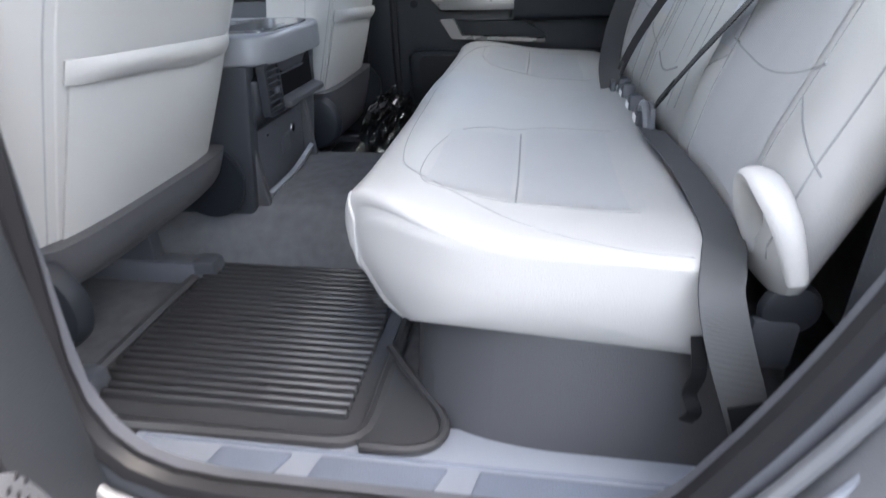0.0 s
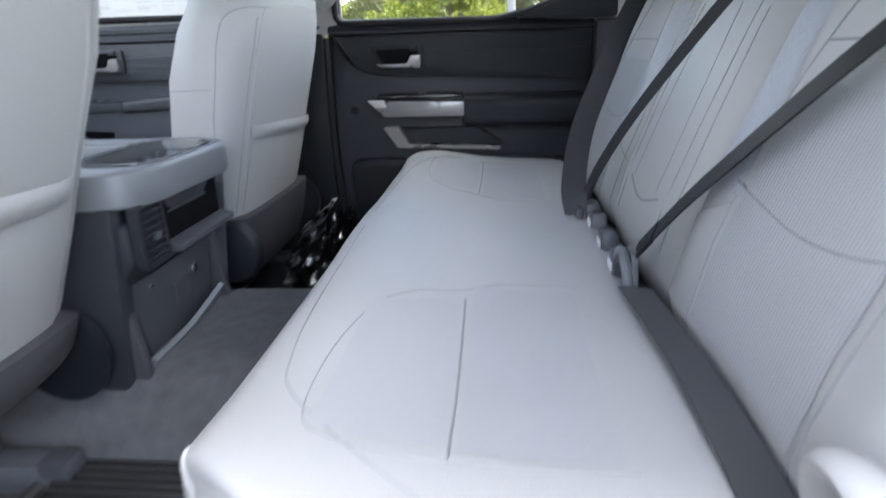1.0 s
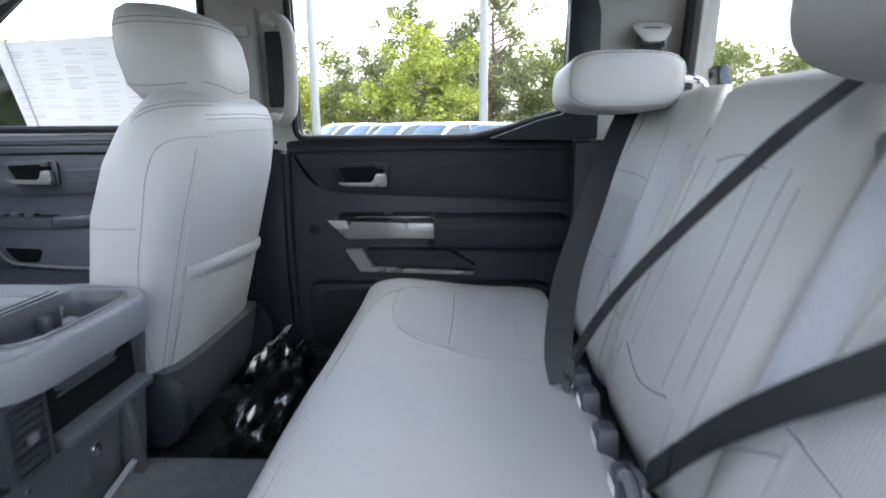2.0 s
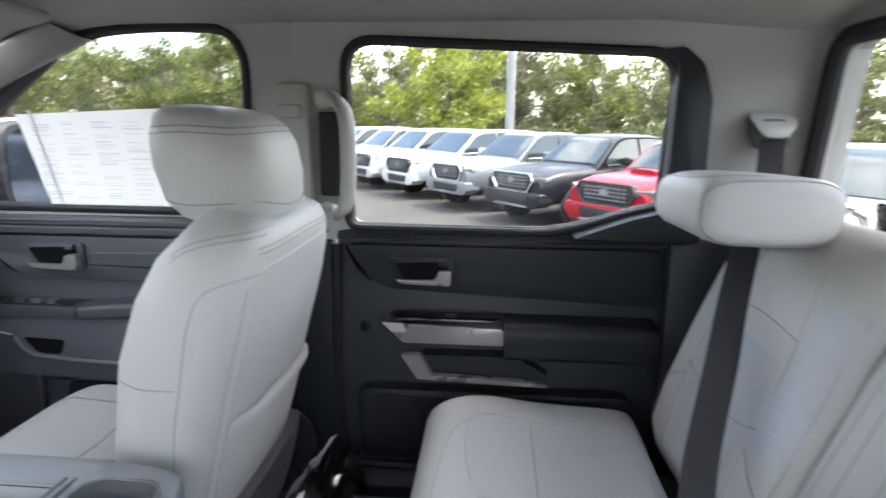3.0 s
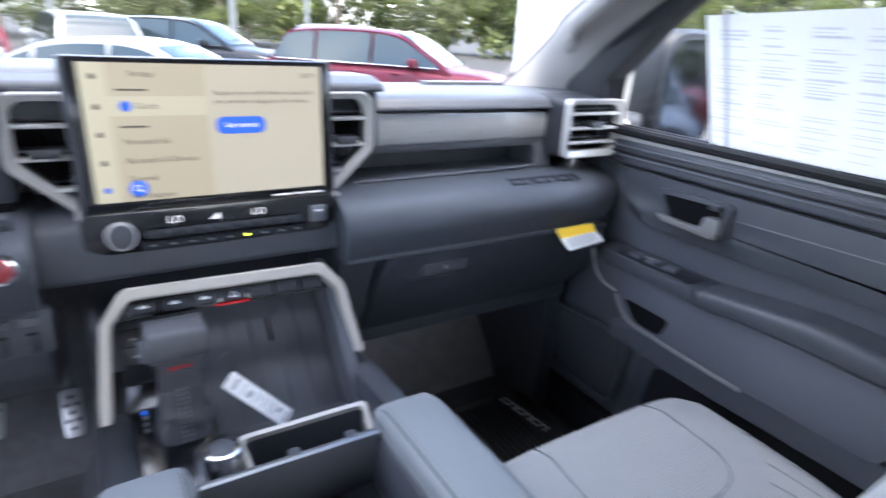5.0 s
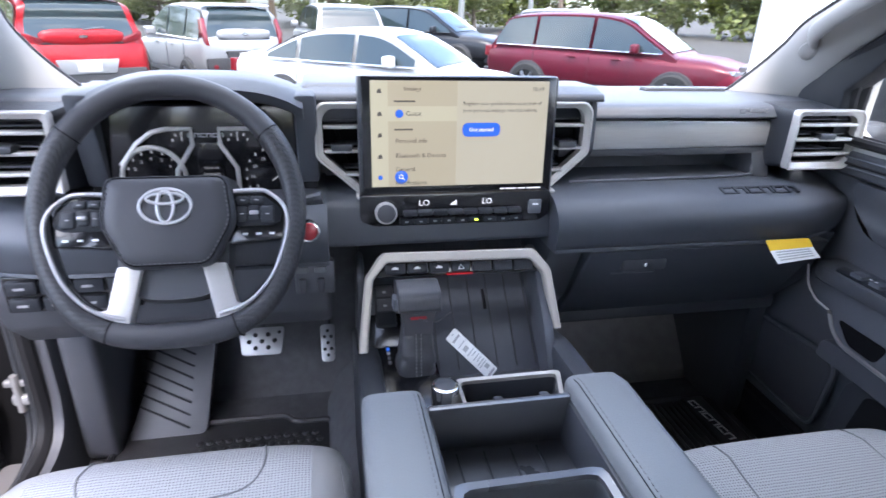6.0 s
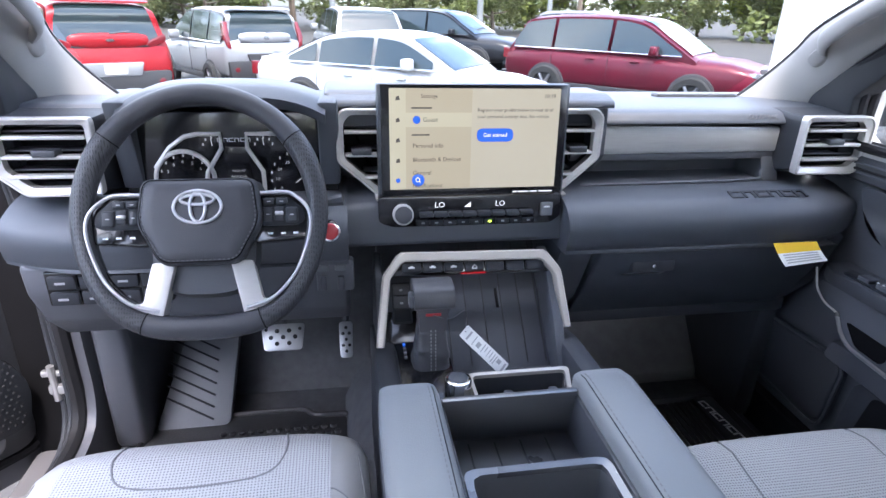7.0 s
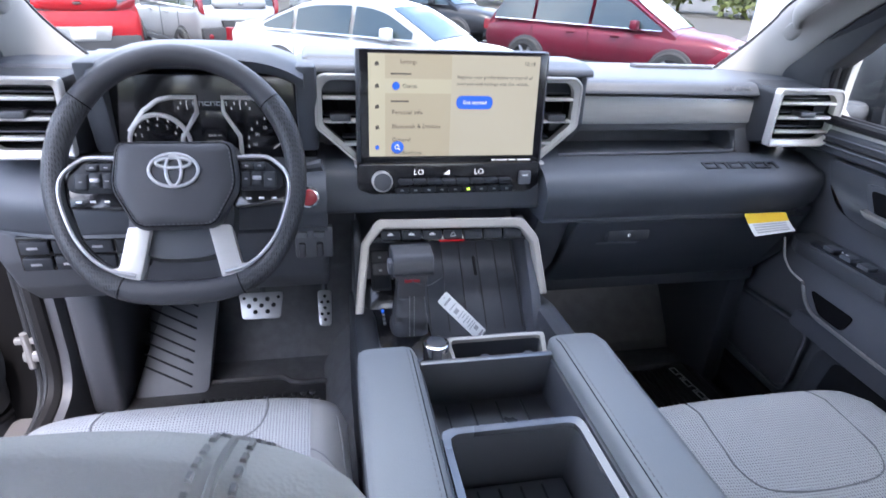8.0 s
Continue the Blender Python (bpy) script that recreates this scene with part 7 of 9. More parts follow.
wheel_part("hub_groove", tube([(x * 0.93, -0.02 + (y + 0.02) * 0.93, 0.0288) for x, y in hubpts], 0.0012, 5, closed=True), VOID, hub)
# emblem as plain chrome rings
for a, b, cx, cy, nm in ((0.0355, 0.0245, 0, 0, "emblem_ring"), (0.0112, 0.0225, 0, 0, "emblem_inner"), (0.025, 0.0075, 0, 0.011, "emblem_bar")):
    wheel_part(nm, tube([(cx + a * math.cos(t), 0.0 + cy + b * math.sin(t), 0.0365) for t in [2 * math.pi * i / 40 for i in range(40)]], 0.0026, 8, closed=True), STEEL, hub, "bright metal emblem ring")
wheel_part("bag_lettering_bar", rbox(-0.024, 0.024, -0.071, -0.066, 0.0315, 0.0335, 0.001), BLACK, hub)
# side spokes with buttons
for s in (-1, 1):
    sp = rounded2([(s * 0.080, 0.020), (s * 0.138, 0.022), (s * 0.166, 0.000), (s * 0.173, -0.022), (s * 0.166, -0.048), (s * 0.080, -0.054)], 0.008)
    spk = wheel_part("side_spoke", prism(sp, "z", -0.022, 0.006, 0.003), PIANO, None, "gloss black side spoke")
    edge = [(s * 0.086, 0.024, 0.009), (s * 0.125, 0.025, 0.009), (s * 0.142, 0.021, 0.009), (s * 0.163, 0.002, 0.013), (s * 0.170, -0.022, 0.0155), (s * 0.164, -0.056, 0.0155), (s * 0.146, -0.099, 0.0155), (s * 0.121, -0.129, 0.0150), (s * 0.096, -0.145, 0.0130), (s * 0.066, -0.153, 0.010)]
    wheel_part("spoke_edge", tube(smooth_path(edge, 5), 0.0030, 8), STEEL, spk, "satin metal spoke edging")
    part_back = [(s * 0.166, -0.056, 0.001), (s * 0.147, -0.100, 0.001), (s * 0.120, -0.131, 0.001), (s * 0.096, -0.147, 0.001)]
    wheel_part("spoke_inlay", tube(smooth_path(part_back, 5), 0.0068, 8), PIANO, spk, "gloss black inlay beside the edging")
    wheel_part("button_pod", prism(rounded2([(s * 0.092, 0.017), (s * 0.135, 0.017), (s * 0.160, -0.004), (s * 0.160, -0.022), (s * 0.146, -0.028), (s * 0.092, -0.028)], 0.006), "z", 0.004, 0.0085, 0.002), DOORBLACK, spk)
    for x0, x1, y0, y1 in ((0.095, 0.1135, 0.004, 0.0155), (0.115, 0.1335, 0.004, 0.0155), (0.1115, 0.128, -0.020, 0.002), (0.130, 0.150, -0.024, 0.001), (0.095, 0.1095, -0.022, 0.001)):
        b0 = rbox(min(s * x0, s * x1), max(s * x0, s * x1), y0, y1, 0.006, 0.0122, 0.003)
        bt = wheel_part("spoke_button", b0, DOORCHAR, spk)
        xm, ym = s * (x0 + x1) / 2, (y0 + y1) / 2
        wheel_part("button_mark", rbox(xm - 0.0028, xm + 0.0028, ym - 0.0007, ym + 0.0007, 0.0121, 0.0125, 0), INK, spk)
    wheel_part("thumb_roller", rbox(min(s * 0.113, s * 0.127), max(s * 0.113, s * 0.127), -0.012, -0.006, 0.010, 0.0150, 0.002), STEEL, spk)
    for x0 in (0.100, 0.120, 0.140):                       # lettered rocker strip
        wheel_part("button_mark", rbox(s * (x0 + 0.005) - 0.004, s * (x0 + 0.005) + 0.004, -0.0415, -0.0385, 0.0066, 0.0070, 0), PAPER, spk)
    # lower silver spokes
    leg = rounded2([(s * 0.076, -0.080), (s * 0.042, -0.080), (s * 0.061, -0.161), (s * 0.105, -0.156), (s * 0.131, -0.140), (s * 0.090, -0.140)], 0.004)
    wheel_part("lower_spoke", prism(leg, "z", -0.018, 0.008, 0.004), SILVER, None, "satin silver lower spoke")
wheel_part("hub_back", loft([oval((0, -0.05, z), (1, 0, 0), (0, 1, 0), a, b, 28, 3) for z, a, b in ((-0.09, 0.06, 0.06), (-0.03, 0.085, 0.085), (-0.005, 0.08, 0.08))]), BLACK, None, "black wheel hub back")

# ---- pedals ----
for nm, x, y, z, w, h, holes, lab in (("brake_pedal", -0.415, 1.745, 1.015, 0.055, 0.034, ((-0.03, 0.0), (0.03, 0.0), (-0.015, 0.016), (0.015, 0.016), (-0.015, -0.016), (0.015, -0.016), (0, 0), (-0.042, 0.02), (0.042, 0.02)), "wide drilled metal brake pedal"),
                                      ("accelerator_pedal", -0.256, 1.715, 1.015, 0.018, 0.046, ((0, 0.03), (0, 0.0), (0, -0.03), (-0.008, 0.015), (0.008, 0.015), (-0.008, -0.015), (0.008, -0.015)), "narrow drilled metal accelerator pedal")):
    t = thing(nm, (x, y, z), lab, "pedal", "pedals")
    bm = prism(rounded2([(-w, h), (w, h), (w * 0.85, -h), (-w * 0.85, -h)], 0.010), "z", 0.0, 0.007, 0.002)
    PM = Matrix.Translation((x, y, z)) @ Matrix.Rotation(radians(52), 4, "X")
    bm.transform(PM)
    pp = part("pad", bm, STEEL, t, "bright drilled metal pad")
    for hx, hy in holes:
        d = disc((hx, hy, 0.0068), (0, 0, 1), 0.0058 if abs(hx) < 0.04 and nm != "accelerator_pedal" else 0.0042, 0.002, 14, 0.3)
        d.transform(PM)
        part("grip_stud", d, SEAL, pp)
    part("arm", tube(smooth_path([(x, y + 0.01, z), (x, y + 0.05, z + 0.06), (x, y + 0.05, z + 0.2)], 4), 0.008, 8), BLACK, t)
# foot rest with slanting ribs
fr = thing("foot_rest", (-0.63, 1.75, 0.82), "grey ribbed plastic foot rest", "foot rest")
FM = Matrix.Translation((-0.625, 1.74, 0.93)) @ Matrix.Rotation(radians(48), 4, "X") @ Matrix.Rotation(radians(0), 4, "Z")
bm = prism(rounded2([(-0.10, -0.14), (0.075, -0.135), (0.095, 0.14), (-0.03, 0.14)], 0.02), "z", -0.03, 0.0, 0.006)
bm.transform(FM)
pl = part("plate", bm, GREYPL, fr)
for i in range(8):
    y0 = -0.12 + 0.03 * i
    xa = -0.09 + 0.25 * max(0, y0 + 0.10) * 0.25
    d = rbox(xa, min(xa + 0.13, 0.078), -0.0025, 0.0025, -0.002, 0.0035, 0.001)
    d.transform(FM @ Matrix.Translation((0, y0 + 0.02, 0)) @ Matrix.Rotation(radians(-28), 4, "Z"))
    part("rib", d, DOORBLACK, pl)
part("kick_panel", prism([(1.60, 0.82), (1.90, 0.82), (1.90, 1.36), (1.64, 1.36), (1.60, 1.25)], "x", -0.80, -0.725, 0.02, 3), CHAR, cabin, "charcoal plastic kick panel")
part("kick_panel", prism([(1.52, 0.82), (1.90, 0.82), (1.90, 1.36), (1.60, 1.36), (1.52, 1.25)], "x", 0.745, 0.80, 0.015), BLACK, cabin)

# ---- centre console ----
con = thing("centre_console", (0, 0.95, 0.9), "black centre console with slate armrests and silver trim", "centre console")
CX = -0.012
part("side_wall", prism([(0.60, 0.90), (1.48, 0.90), (1.46, 1.21), (1.30, 1.245), (1.16, 1.25), (0.56, 1.25)], "x", CX - 0.192, CX - 0.150, 0.012), DOORCHAR, con)
part("side_wall", prism([(0.60, 0.90), (1.48, 0.90), (1.46, 1.21), (1.30, 1.245), (1.16, 1.25), (0.56, 1.25)], "x", CX + 0.150, CX + 0.192, 0.012), BLACK, con)
part("core", rbox(CX - 0.155, CX + 0.155, 0.62, 1.46, 0.90, 1.135, 0.005), BLACK, con)
# armrest lids
for x0, x1, s in ((CX - 0.195, CX - 0.106, -1), (CX + 0.104, CX + 0.193, 1)):
    rg = []
    for y, dz, k in ((1.132, 0.020, 0.82), (1.124, 0.006, 0.95), (1.096, 0.0, 1.0), (0.9, 0.0, 1.0), (0.66, 0.0, 1.0), (0.655, 0.01, 0.95)):
        c = ((x0 + x1) / 2, y, 1.270 - dz * 0.5)
        rg.append(oval(c, (1, 0, 0), (0, 0, 1), (x1 - x0) / 2 * k, 0.032 - dz * 0.7, 28, 5))
    ar = part("armrest_lid", loft(rg), GREYPAD, con, "slate grey padded armrest lid", angle=0.8)
    xe = x1 - 0.010 if s < 0 else x0 + 0.010
    seam(ar, [(xe, 1.112, 2), (xe, 0.9, 2), (xe, 0.67, 2)], (0, 0, -1), 0.0013, DOORBLACK)
    xo = x1 - 0.016 if s < 0 else x0 + 0.016
    line = onto(ar, [(xo, 1.112 - 0.0045 * i, 2) for i in range(98)], (0, 0, -1), 0.0003)
    for p0, p1 in zip(line[::2], line[1::2]):
        part("stitch", tube([p0, p1], 0.0009, 4), DARKSEAM, ar)
    part("lid_side", rbox(x0 + (0 if s < 0 else 0), x1, 0.66, 1.112, 1.205, 1.245, 0.006), BLACK, con)
# open tray between the lids, with ridges, then the framed tray
part("tray_wall", rbox(CX - 0.108, CX - 0.100, 0.66, 1.11, 1.13, 1.275, 0.003), BLACK, con)
part("tray_wall", rbox(CX + 0.098, CX + 0.106, 0.66, 1.11, 1.13, 1.275, 0.003), BLACK, con)
part("tray_front", prism([(1.088, 1.285), (1.10, 1.285), (1.112, 1.21), (1.10, 1.20)], "x", CX - 0.104, CX + 0.102, 0.003), TRAYMETAL, con)
part("tray_floor", rbox(CX - 0.104, CX + 0.102, 0.96, 1.11, 1.185, 1.20, 0.003), TRAYMETAL, con)
for i in range(4):
    part("tray_ridge", rbox(CX - 0.064 + 0.04 * i, CX - 0.061 + 0.04 * i, 0.97, 1.09, 1.199, 1.203, 0.001), BLACK, con)
outer = [(x, y, 1.272) for x, y in rounded2([(CX - 0.098, 0.70), (CX + 0.096, 0.70), (CX + 0.096, 0.968), (CX - 0.098, 0.968)], 0.015)]
inner = [(x, y, 1.270) for x, y in rounded2([(CX - 0.088, 0.71), (CX + 0.086, 0.71), (CX + 0.086, 0.959), (CX - 0.088, 0.959)], 0.014)]
tr = part("tray_frame", between(inner, outer, 0.012, (0, 0, -1), 72), SATINFRAME, con, "satin metal tray frame")
part("tray_bin", between([(x, y, 1.262) for x, y, z in inner], [(CX + (x - CX) * 0.93, 0.836 + (y - 0.836) * 0.95, 1.18) for x, y, z in inner], 0.002, (0, 0, -1), 72), TRAYMETAL, tr)
part("tray_base", rbox(CX - 0.078, CX + 0.076, 0.722, 0.95, 1.17, 1.182, 0.004), TRAYMETAL, tr)
for i in range(4):
    part("tray_ridge", rbox(CX - 0.05 + 0.03 * i, CX - 0.047 + 0.03 * i, 0.73, 0.94, 1.181, 1.185, 0.001), BLACK, tr)
# cup holder
co = [(x, y, 1.260) for x, y in rounded2([(CX - 0.046, 1.116), (CX + 0.106, 1.116), (CX + 0.126, 1.188), (CX - 0.046, 1.188)], 0.010)]
ci = [(x, y, 1.2585) for x, y in rounded2([(CX - 0.040, 1.119), (CX + 0.100, 1.119), (CX + 0.118, 1.182), (CX - 0.040, 1.182)], 0.010)]
cp = part("cup_holder_frame", between(ci, co, 0.02, (0, 0, -1), 60), CHAMP, con, "pale metal cup holder frame")
part("cup_well", between([(x, y, 1.252) for x, y, z in ci], [(x, 1.158 + (y - 1.158) * 0.9, 1.17) for x, y, z in ci], 0.002, (0, 0, -1), 60), BLACK, cp)
part("cup_floor", rbox(CX - 0.045, CX + 0.11, 1.122, 1.195, 1.15, 1.172, 0.003), BLACK, cp)
for x in (CX + 0.012, CX + 0.085):
    part("cup_grip", rbox(x - 0.008, x + 0.008, 1.128, 1.15, 1.20, 1.252, 0.004), CHAR, cp)
# shift gate: gloss panel, boot, lever
part("gate_panel", prism([(1.135, 1.215), (1.33, 1.235), (1.44, 1.30), (1.44, 1.20), (1.135, 1.18)], "x", CX - 0.178, CX - 0.056, 0.004), PIANO, con, "gloss black shift gate")
part("mode_dial", disc((CX - 0.067, 1.158, 1.212), (0, 0, 1), 0.021, 0.062, 32, 0.12), CHROME, con, "knurled chrome drive mode dial")
part("dial_cap", disc((CX - 0.067, 1.158, 1.2735), (0, 0, 1), 0.016, 0.003, 28, 0.2), BLACK, con)
sh = thing("shift_lever", (CX - 0.095, 1.28, 1.22), "black T-handled shift lever with leather boot", "shift lever")
bx, by = CX - 0.092, 1.280
rg = []
for k in range(19):
    f = k / 18
    a = 0.037 - 0.013 * f ** 0.7
    ring = []
    for q, p in enumerate(oval((bx, by + 0.005 * f, 1.212 + 0.092 * f), (1, 0, 0), (0, 1, 0), a, a * 0.95, 48, 4.2)):
        n_ = noise.noise(Vector((p.x * 45, p.y * 45, p.z * 75)))
        fold = 0.006 * (abs(n_) - 0.2) * (1 - f * 0.6) + 0.0022 * math.sin(17 * f + 55 * (p.x - bx) + 30 * (p.y - by)) * (1 - f)
        ring.append(p + (p - Vector((bx, by, p.z))).normalized() * fold)
    rg.append(ring)
boot = part("boot", loft(rg), PLINTH, sh, "creased leather boot", angle=0.35)
for dx in (-0.004, 0.004):
    line = [(bx + dx, by - 0.0352 + 0.0135 * f, 1.216 + 0.086 * f) for f in [i / 27 for i in range(28)]]
    for p0, p1 in zip(line[::2], line[1::2]):
        part("boot_stitch", tube([p0, p1], 0.0011, 4), SEAM, boot)
part("collar", loft([[(bx + sx * w_, by + yy, z) for sx, yy in ((-1, -0.019), (1, -0.019), (1, 0.022), (-1, 0.022))] for w_, z in ((0.0225, 1.298), (0.0235, 1.304), (0.0235, 1.324), (0.030, 1.346), (0.030, 1.354))]), PLINTH, sh)
part("red_badge", rbox(bx - 0.013, bx + 0.013, by - 0.0198, by - 0.0185, 1.328, 1.333, 0.0), RED, sh, "small red badge")
part("grip_head", prism(rounded2([(by - 0.037, 1.346), (by + 0.03, 1.342), (by + 0.035, 1.376), (by + 0.005, 1.386), (by - 0.03, 1.380)], 0.012), "x", bx - 0.034, bx + 0.034, 0.009, 3), PLINTH, sh, "rounded black grip")
part("side_button", rbox(bx - 0.042, bx - 0.033, by - 0.030, by - 0.008, 1.350, 1.372, 0.003), CHAR, sh)
# hang tag
tg = thing("paper_tag", (0.03, 1.30, 1.25), "white printed paper tag tied to the shift lever", "paper tag")
tag_a, tag_b = Vector((-0.045, 1.288, 1.28)), Vector((0.026, 1.258, 1.212))
tag_x = (tag_a - tag_b).normalized()
tag_z = (Vector((0.1, -0.75, 0.65)) - tag_x * tag_x.dot(Vector((0.1, -0.75, 0.65)))).normalized()
tag_y = tag_z.cross(tag_x)
TM = Matrix.Translation((tag_a + tag_b) / 2) @ Matrix((tag_x, tag_y, tag_z)).transposed().to_4x4()
bm = prism(rounded2([(-0.052, -0.013), (0.052, -0.013), (0.052, 0.013), (-0.052, 0.013)], 0.003), "z", 0, 0.0008)
bm.transform(TM)
pg = part("card", bm, PAPER, tg)
for u0, u1, v0, v1 in ((-0.049, -0.045, -0.009, 0.009), (-0.038, -0.030, -0.007, 0.001), (-0.027, -0.0255, -0.009, 0.009), (-0.022, -0.0205, -0.009, 0.009), (-0.016, -0.0145, -0.009, 0.004), (-0.010, -0.0085, -0.009, 0.007), (-0.003, -0.0015, -0.009, 0.002), (0.003, 0.0045, -0.009, 0.008), (0.010, 0.018, -0.004, 0.006), (0.024, 0.0255, -0.009, 0.009), (0.036, 0.040, -0.009, 0.009)):
    bm = rbox(u0, u1, v0, v1, 0.0009, 0.0012, 0)
    bm.transform(TM)
    part("print_block", bm, INK, pg)
part("string", tube(smooth_path([(bx, by - 0.02, 1.33), (bx + 0.03, by - 0.01, 1.315), (CX - 0.02, 1.34, 1.29), TM @ Vector((0.047, 0, 0.001))], 5), 0.001, 5), BLACK, tg)
# forward bin with ribbed back wall
SLM = Matrix.Translation((0, 1.305, 1.190)) @ Matrix(((1, 0, 0), (0, 0.7236, -0.690), (0, 0.690, 0.7236))).to_4x4()   # sloping pad: local x right, y up the slope


def on_slope(u0, u1, v0, v1, d0, d1, bevel=0.0):
    bm = rbox(u0, u1, v0, v1, d0, d1, bevel)
    bm.transform(SLM)
    return bm


part("bin_floor", rbox(CX - 0.05, CX + 0.150, 1.20, 1.33, 1.165, 1.185, 0.004), BLACK, con)
pad_ = part("bin_slope", on_slope(CX - 0.175, CX + 0.150, -0.012, 0.26, -0.02, 0.0, 0.004), CHAR, con, "charcoal ribbed sloping pad")
for i in range(6):
    u = CX - 0.046 + 0.036 * i
    part("bin_rib", on_slope(u, u + 0.0022, 0.002, 0.25, -0.001, 0.0018, 0.0008), PLINTH, pad_)
part("phone_slot", on_slope(CX + 0.052, CX + 0.058, 0.112, 0.152, -0.001, 0.0025, 0.001), SEAL, pad_)
part("slot_lip", on_slope(CX + 0.0585, CX + 0.0605, 0.112, 0.152, -0.001, 0.0035, 0.0008), GREYPL, pad_)
part("bin_side", prism([(1.24, 1.17), (1.50, 1.17), (1.44, 1.375), (1.37, 1.35), (1.30, 1.27)], "x", CX + 0.140, CX + 0.160, 0.006), CHAR, con)
part("bin_side", prism([(1.30, 1.17), (1.50, 1.17), (1.44, 1.375), (1.37, 1.35), (1.32, 1.27)], "x", CX - 0.184, CX - 0.168, 0.006), DOORCHAR, con)
gs = part("gate_switches", on_slope(-0.163, -0.126, 0.088, 0.172, 0.0, 0.008, 0.003), DOORCHAR, con)
for j in range(3):
    part("gate_switch", on_slope(-0.160, -0.129, 0.092 + 0.026 * j, 0.116 + 0.026 * j, 0.007, 0.011 if j else 0.009, 0.003), PLINTH if j else DOORBLACK, gs)
    if j:
        part("switch_mark", on_slope(-0.148, -0.142, 0.100 + 0.026 * j, 0.104 + 0.026 * j, 0.011, 0.0114), INK, gs)
for j in range(4):
    part("gear_legend", rbox(-0.150, -0.145, 1.285 + 0.012 * j, 1.291 + 0.012 * j, 1.229 + 0.0013 * j, 1.2335 + 0.0013 * j, 0), BLUEGLOW if j == 3 else GREYPAD, con)
# silver arch with the button row under it
AM = Matrix.Translation((0, 1.360, 1.391)) @ Matrix(((1, 0, 0), (0, 0.4104, -0.9119), (0, 0.9119, 0.4104))).to_4x4()   # local x right, y up along the arch, z towards the cabin
arch_out = [(-0.1985, -0.155), (-0.1955, -0.128), (-0.183, -0.030), (-0.176, -0.020), (-0.157, 0.006), (-0.148, 0.012), (0.115, 0.0075), (0.124, 0.0015), (0.144, -0.024), (0.149, -0.034), (0.1625, -0.138)]
arch_in = [(-0.184, -0.155), (-0.181, -0.128), (-0.169, -0.035), (-0.165, -0.029), (-0.148, -0.009), (-0.142, -0.0055), (0.107, -0.0105), (0.113, -0.014), (0.131, -0.034), (0.135, -0.041), (0.1475, -0.138)]
rings = []
for po, pi in zip(arch_out, arch_in):
    po, pi = Vector((*po, 0)), Vector((*pi, 0))
    ac = (pi - po).normalized()
    rings.append([AM @ q for q in (po + Vector((0, 0, -0.012)), po, po + ac * 0.003 + Vector((0, 0, 0.003)), pi - ac * 0.003 + Vector((0, 0, 0.003)), pi, pi + Vector((0, 0, -0.014)))])
part("arch_trim", loft(rings), CHAMP, con, "champagne silver arch trim", angle=0.35)


def on_arch(u0, u1, v0, v1, d0, d1, bevel=0.0):
    bm = rbox(u0, u1, v0, v1, d0, d1, bevel)
    bm.transform(AM)
    return bm


bm = prism(rounded2([(-0.146, -0.004), (0.110, -0.009), (0.128, -0.034), (-0.163, -0.030)], 0.003), "z", -0.03, -0.010, 0.002)
bm.transform(AM)
row = part("button_panel", bm, PIANO, con, "gloss black button strip under the arch")
for i in range(7):
    u = -0.147 + 0.0383 * i
    v = -0.0125 - 0.0006 * i
    part("row_button", on_arch(u, u + 0.0345, v - 0.0135, v + 0.0045, -0.012, -0.003, 0.003), DOORCHAR, row)
    if i in (0, 1, 2):
        part("button_mark", on_arch(u + 0.011, u + 0.022, v - 0.0055, v - 0.0025, -0.003, -0.0025), PAPER, row)
        part("button_mark", on_arch(u + 0.014, u + 0.019, v - 0.0025, v - 0.0008, -0.003, -0.0025), PAPER, row)
    elif i == 3:
        for a, b in (((-0.005, -0.004), (0.005, -0.004)), ((0.005, -0.004), (0, 0.004)), ((0, 0.004), (-0.005, -0.004))):
            part("hazard_mark", tube([AM @ Vector((u + 0.017 + a[0], v - 0.004 + a[1], -0.0026)), AM @ Vector((u + 0.017 + b[0], v - 0.004 + b[1], -0.0026))], 0.0008, 4), PAPER, row)
part("hazard_strip", on_arch(-0.041, 0.006, -0.0325, -0.0290, -0.010, -0.003, 0.001), REDGLOW, row)

# rear end of the console: vents, tray, sockets, cup holder lip
part("end_face", prism([(0.60, 0.93), (0.608, 1.10), (0.562, 1.142), (0.553, 1.16), (0.553, 1.22), (0.64, 1.22), (0.66, 0.93)], "x", CX - 0.178, CX + 0.150, 0.012, 3), DOORCHAR, con, "charcoal console end")
cap = rounded2([(CX - 0.192, 0.60), (CX - 0.178, 0.545), (CX - 0.12, 0.52), (CX + 0.11, 0.515), (CX + 0.165, 0.54), (CX + 0.18, 0.60), (CX + 0.19, 0.70), (CX - 0.195, 0.70)], 0.025)
def polar(loop, c, n=96):
    """Points of a closed plan outline, met by n even rays from c."""
    out = []
    for i in range(n):
        t = 2 * math.pi * i / n
        dx, dy = math.cos(t), math.sin(t)
        best = 0.0
        for (ax, ay), (bx_, by_) in zip(loop, loop[1:] + loop[:1]):
            ex, ey = bx_ - ax, by_ - ay
            den = dx * ey - dy * ex
            if abs(den) > 1e-9:
                q = ((ax - c[0]) * dy - (ay - c[1]) * dx) / den
                if -1e-6 <= q <= 1 + 1e-6:
                    best = max(best, ((ax - c[0]) * ey - (ay - c[1]) * ex) / den)
        out.append((c[0] + dx * best, c[1] + dy * best))
    return out


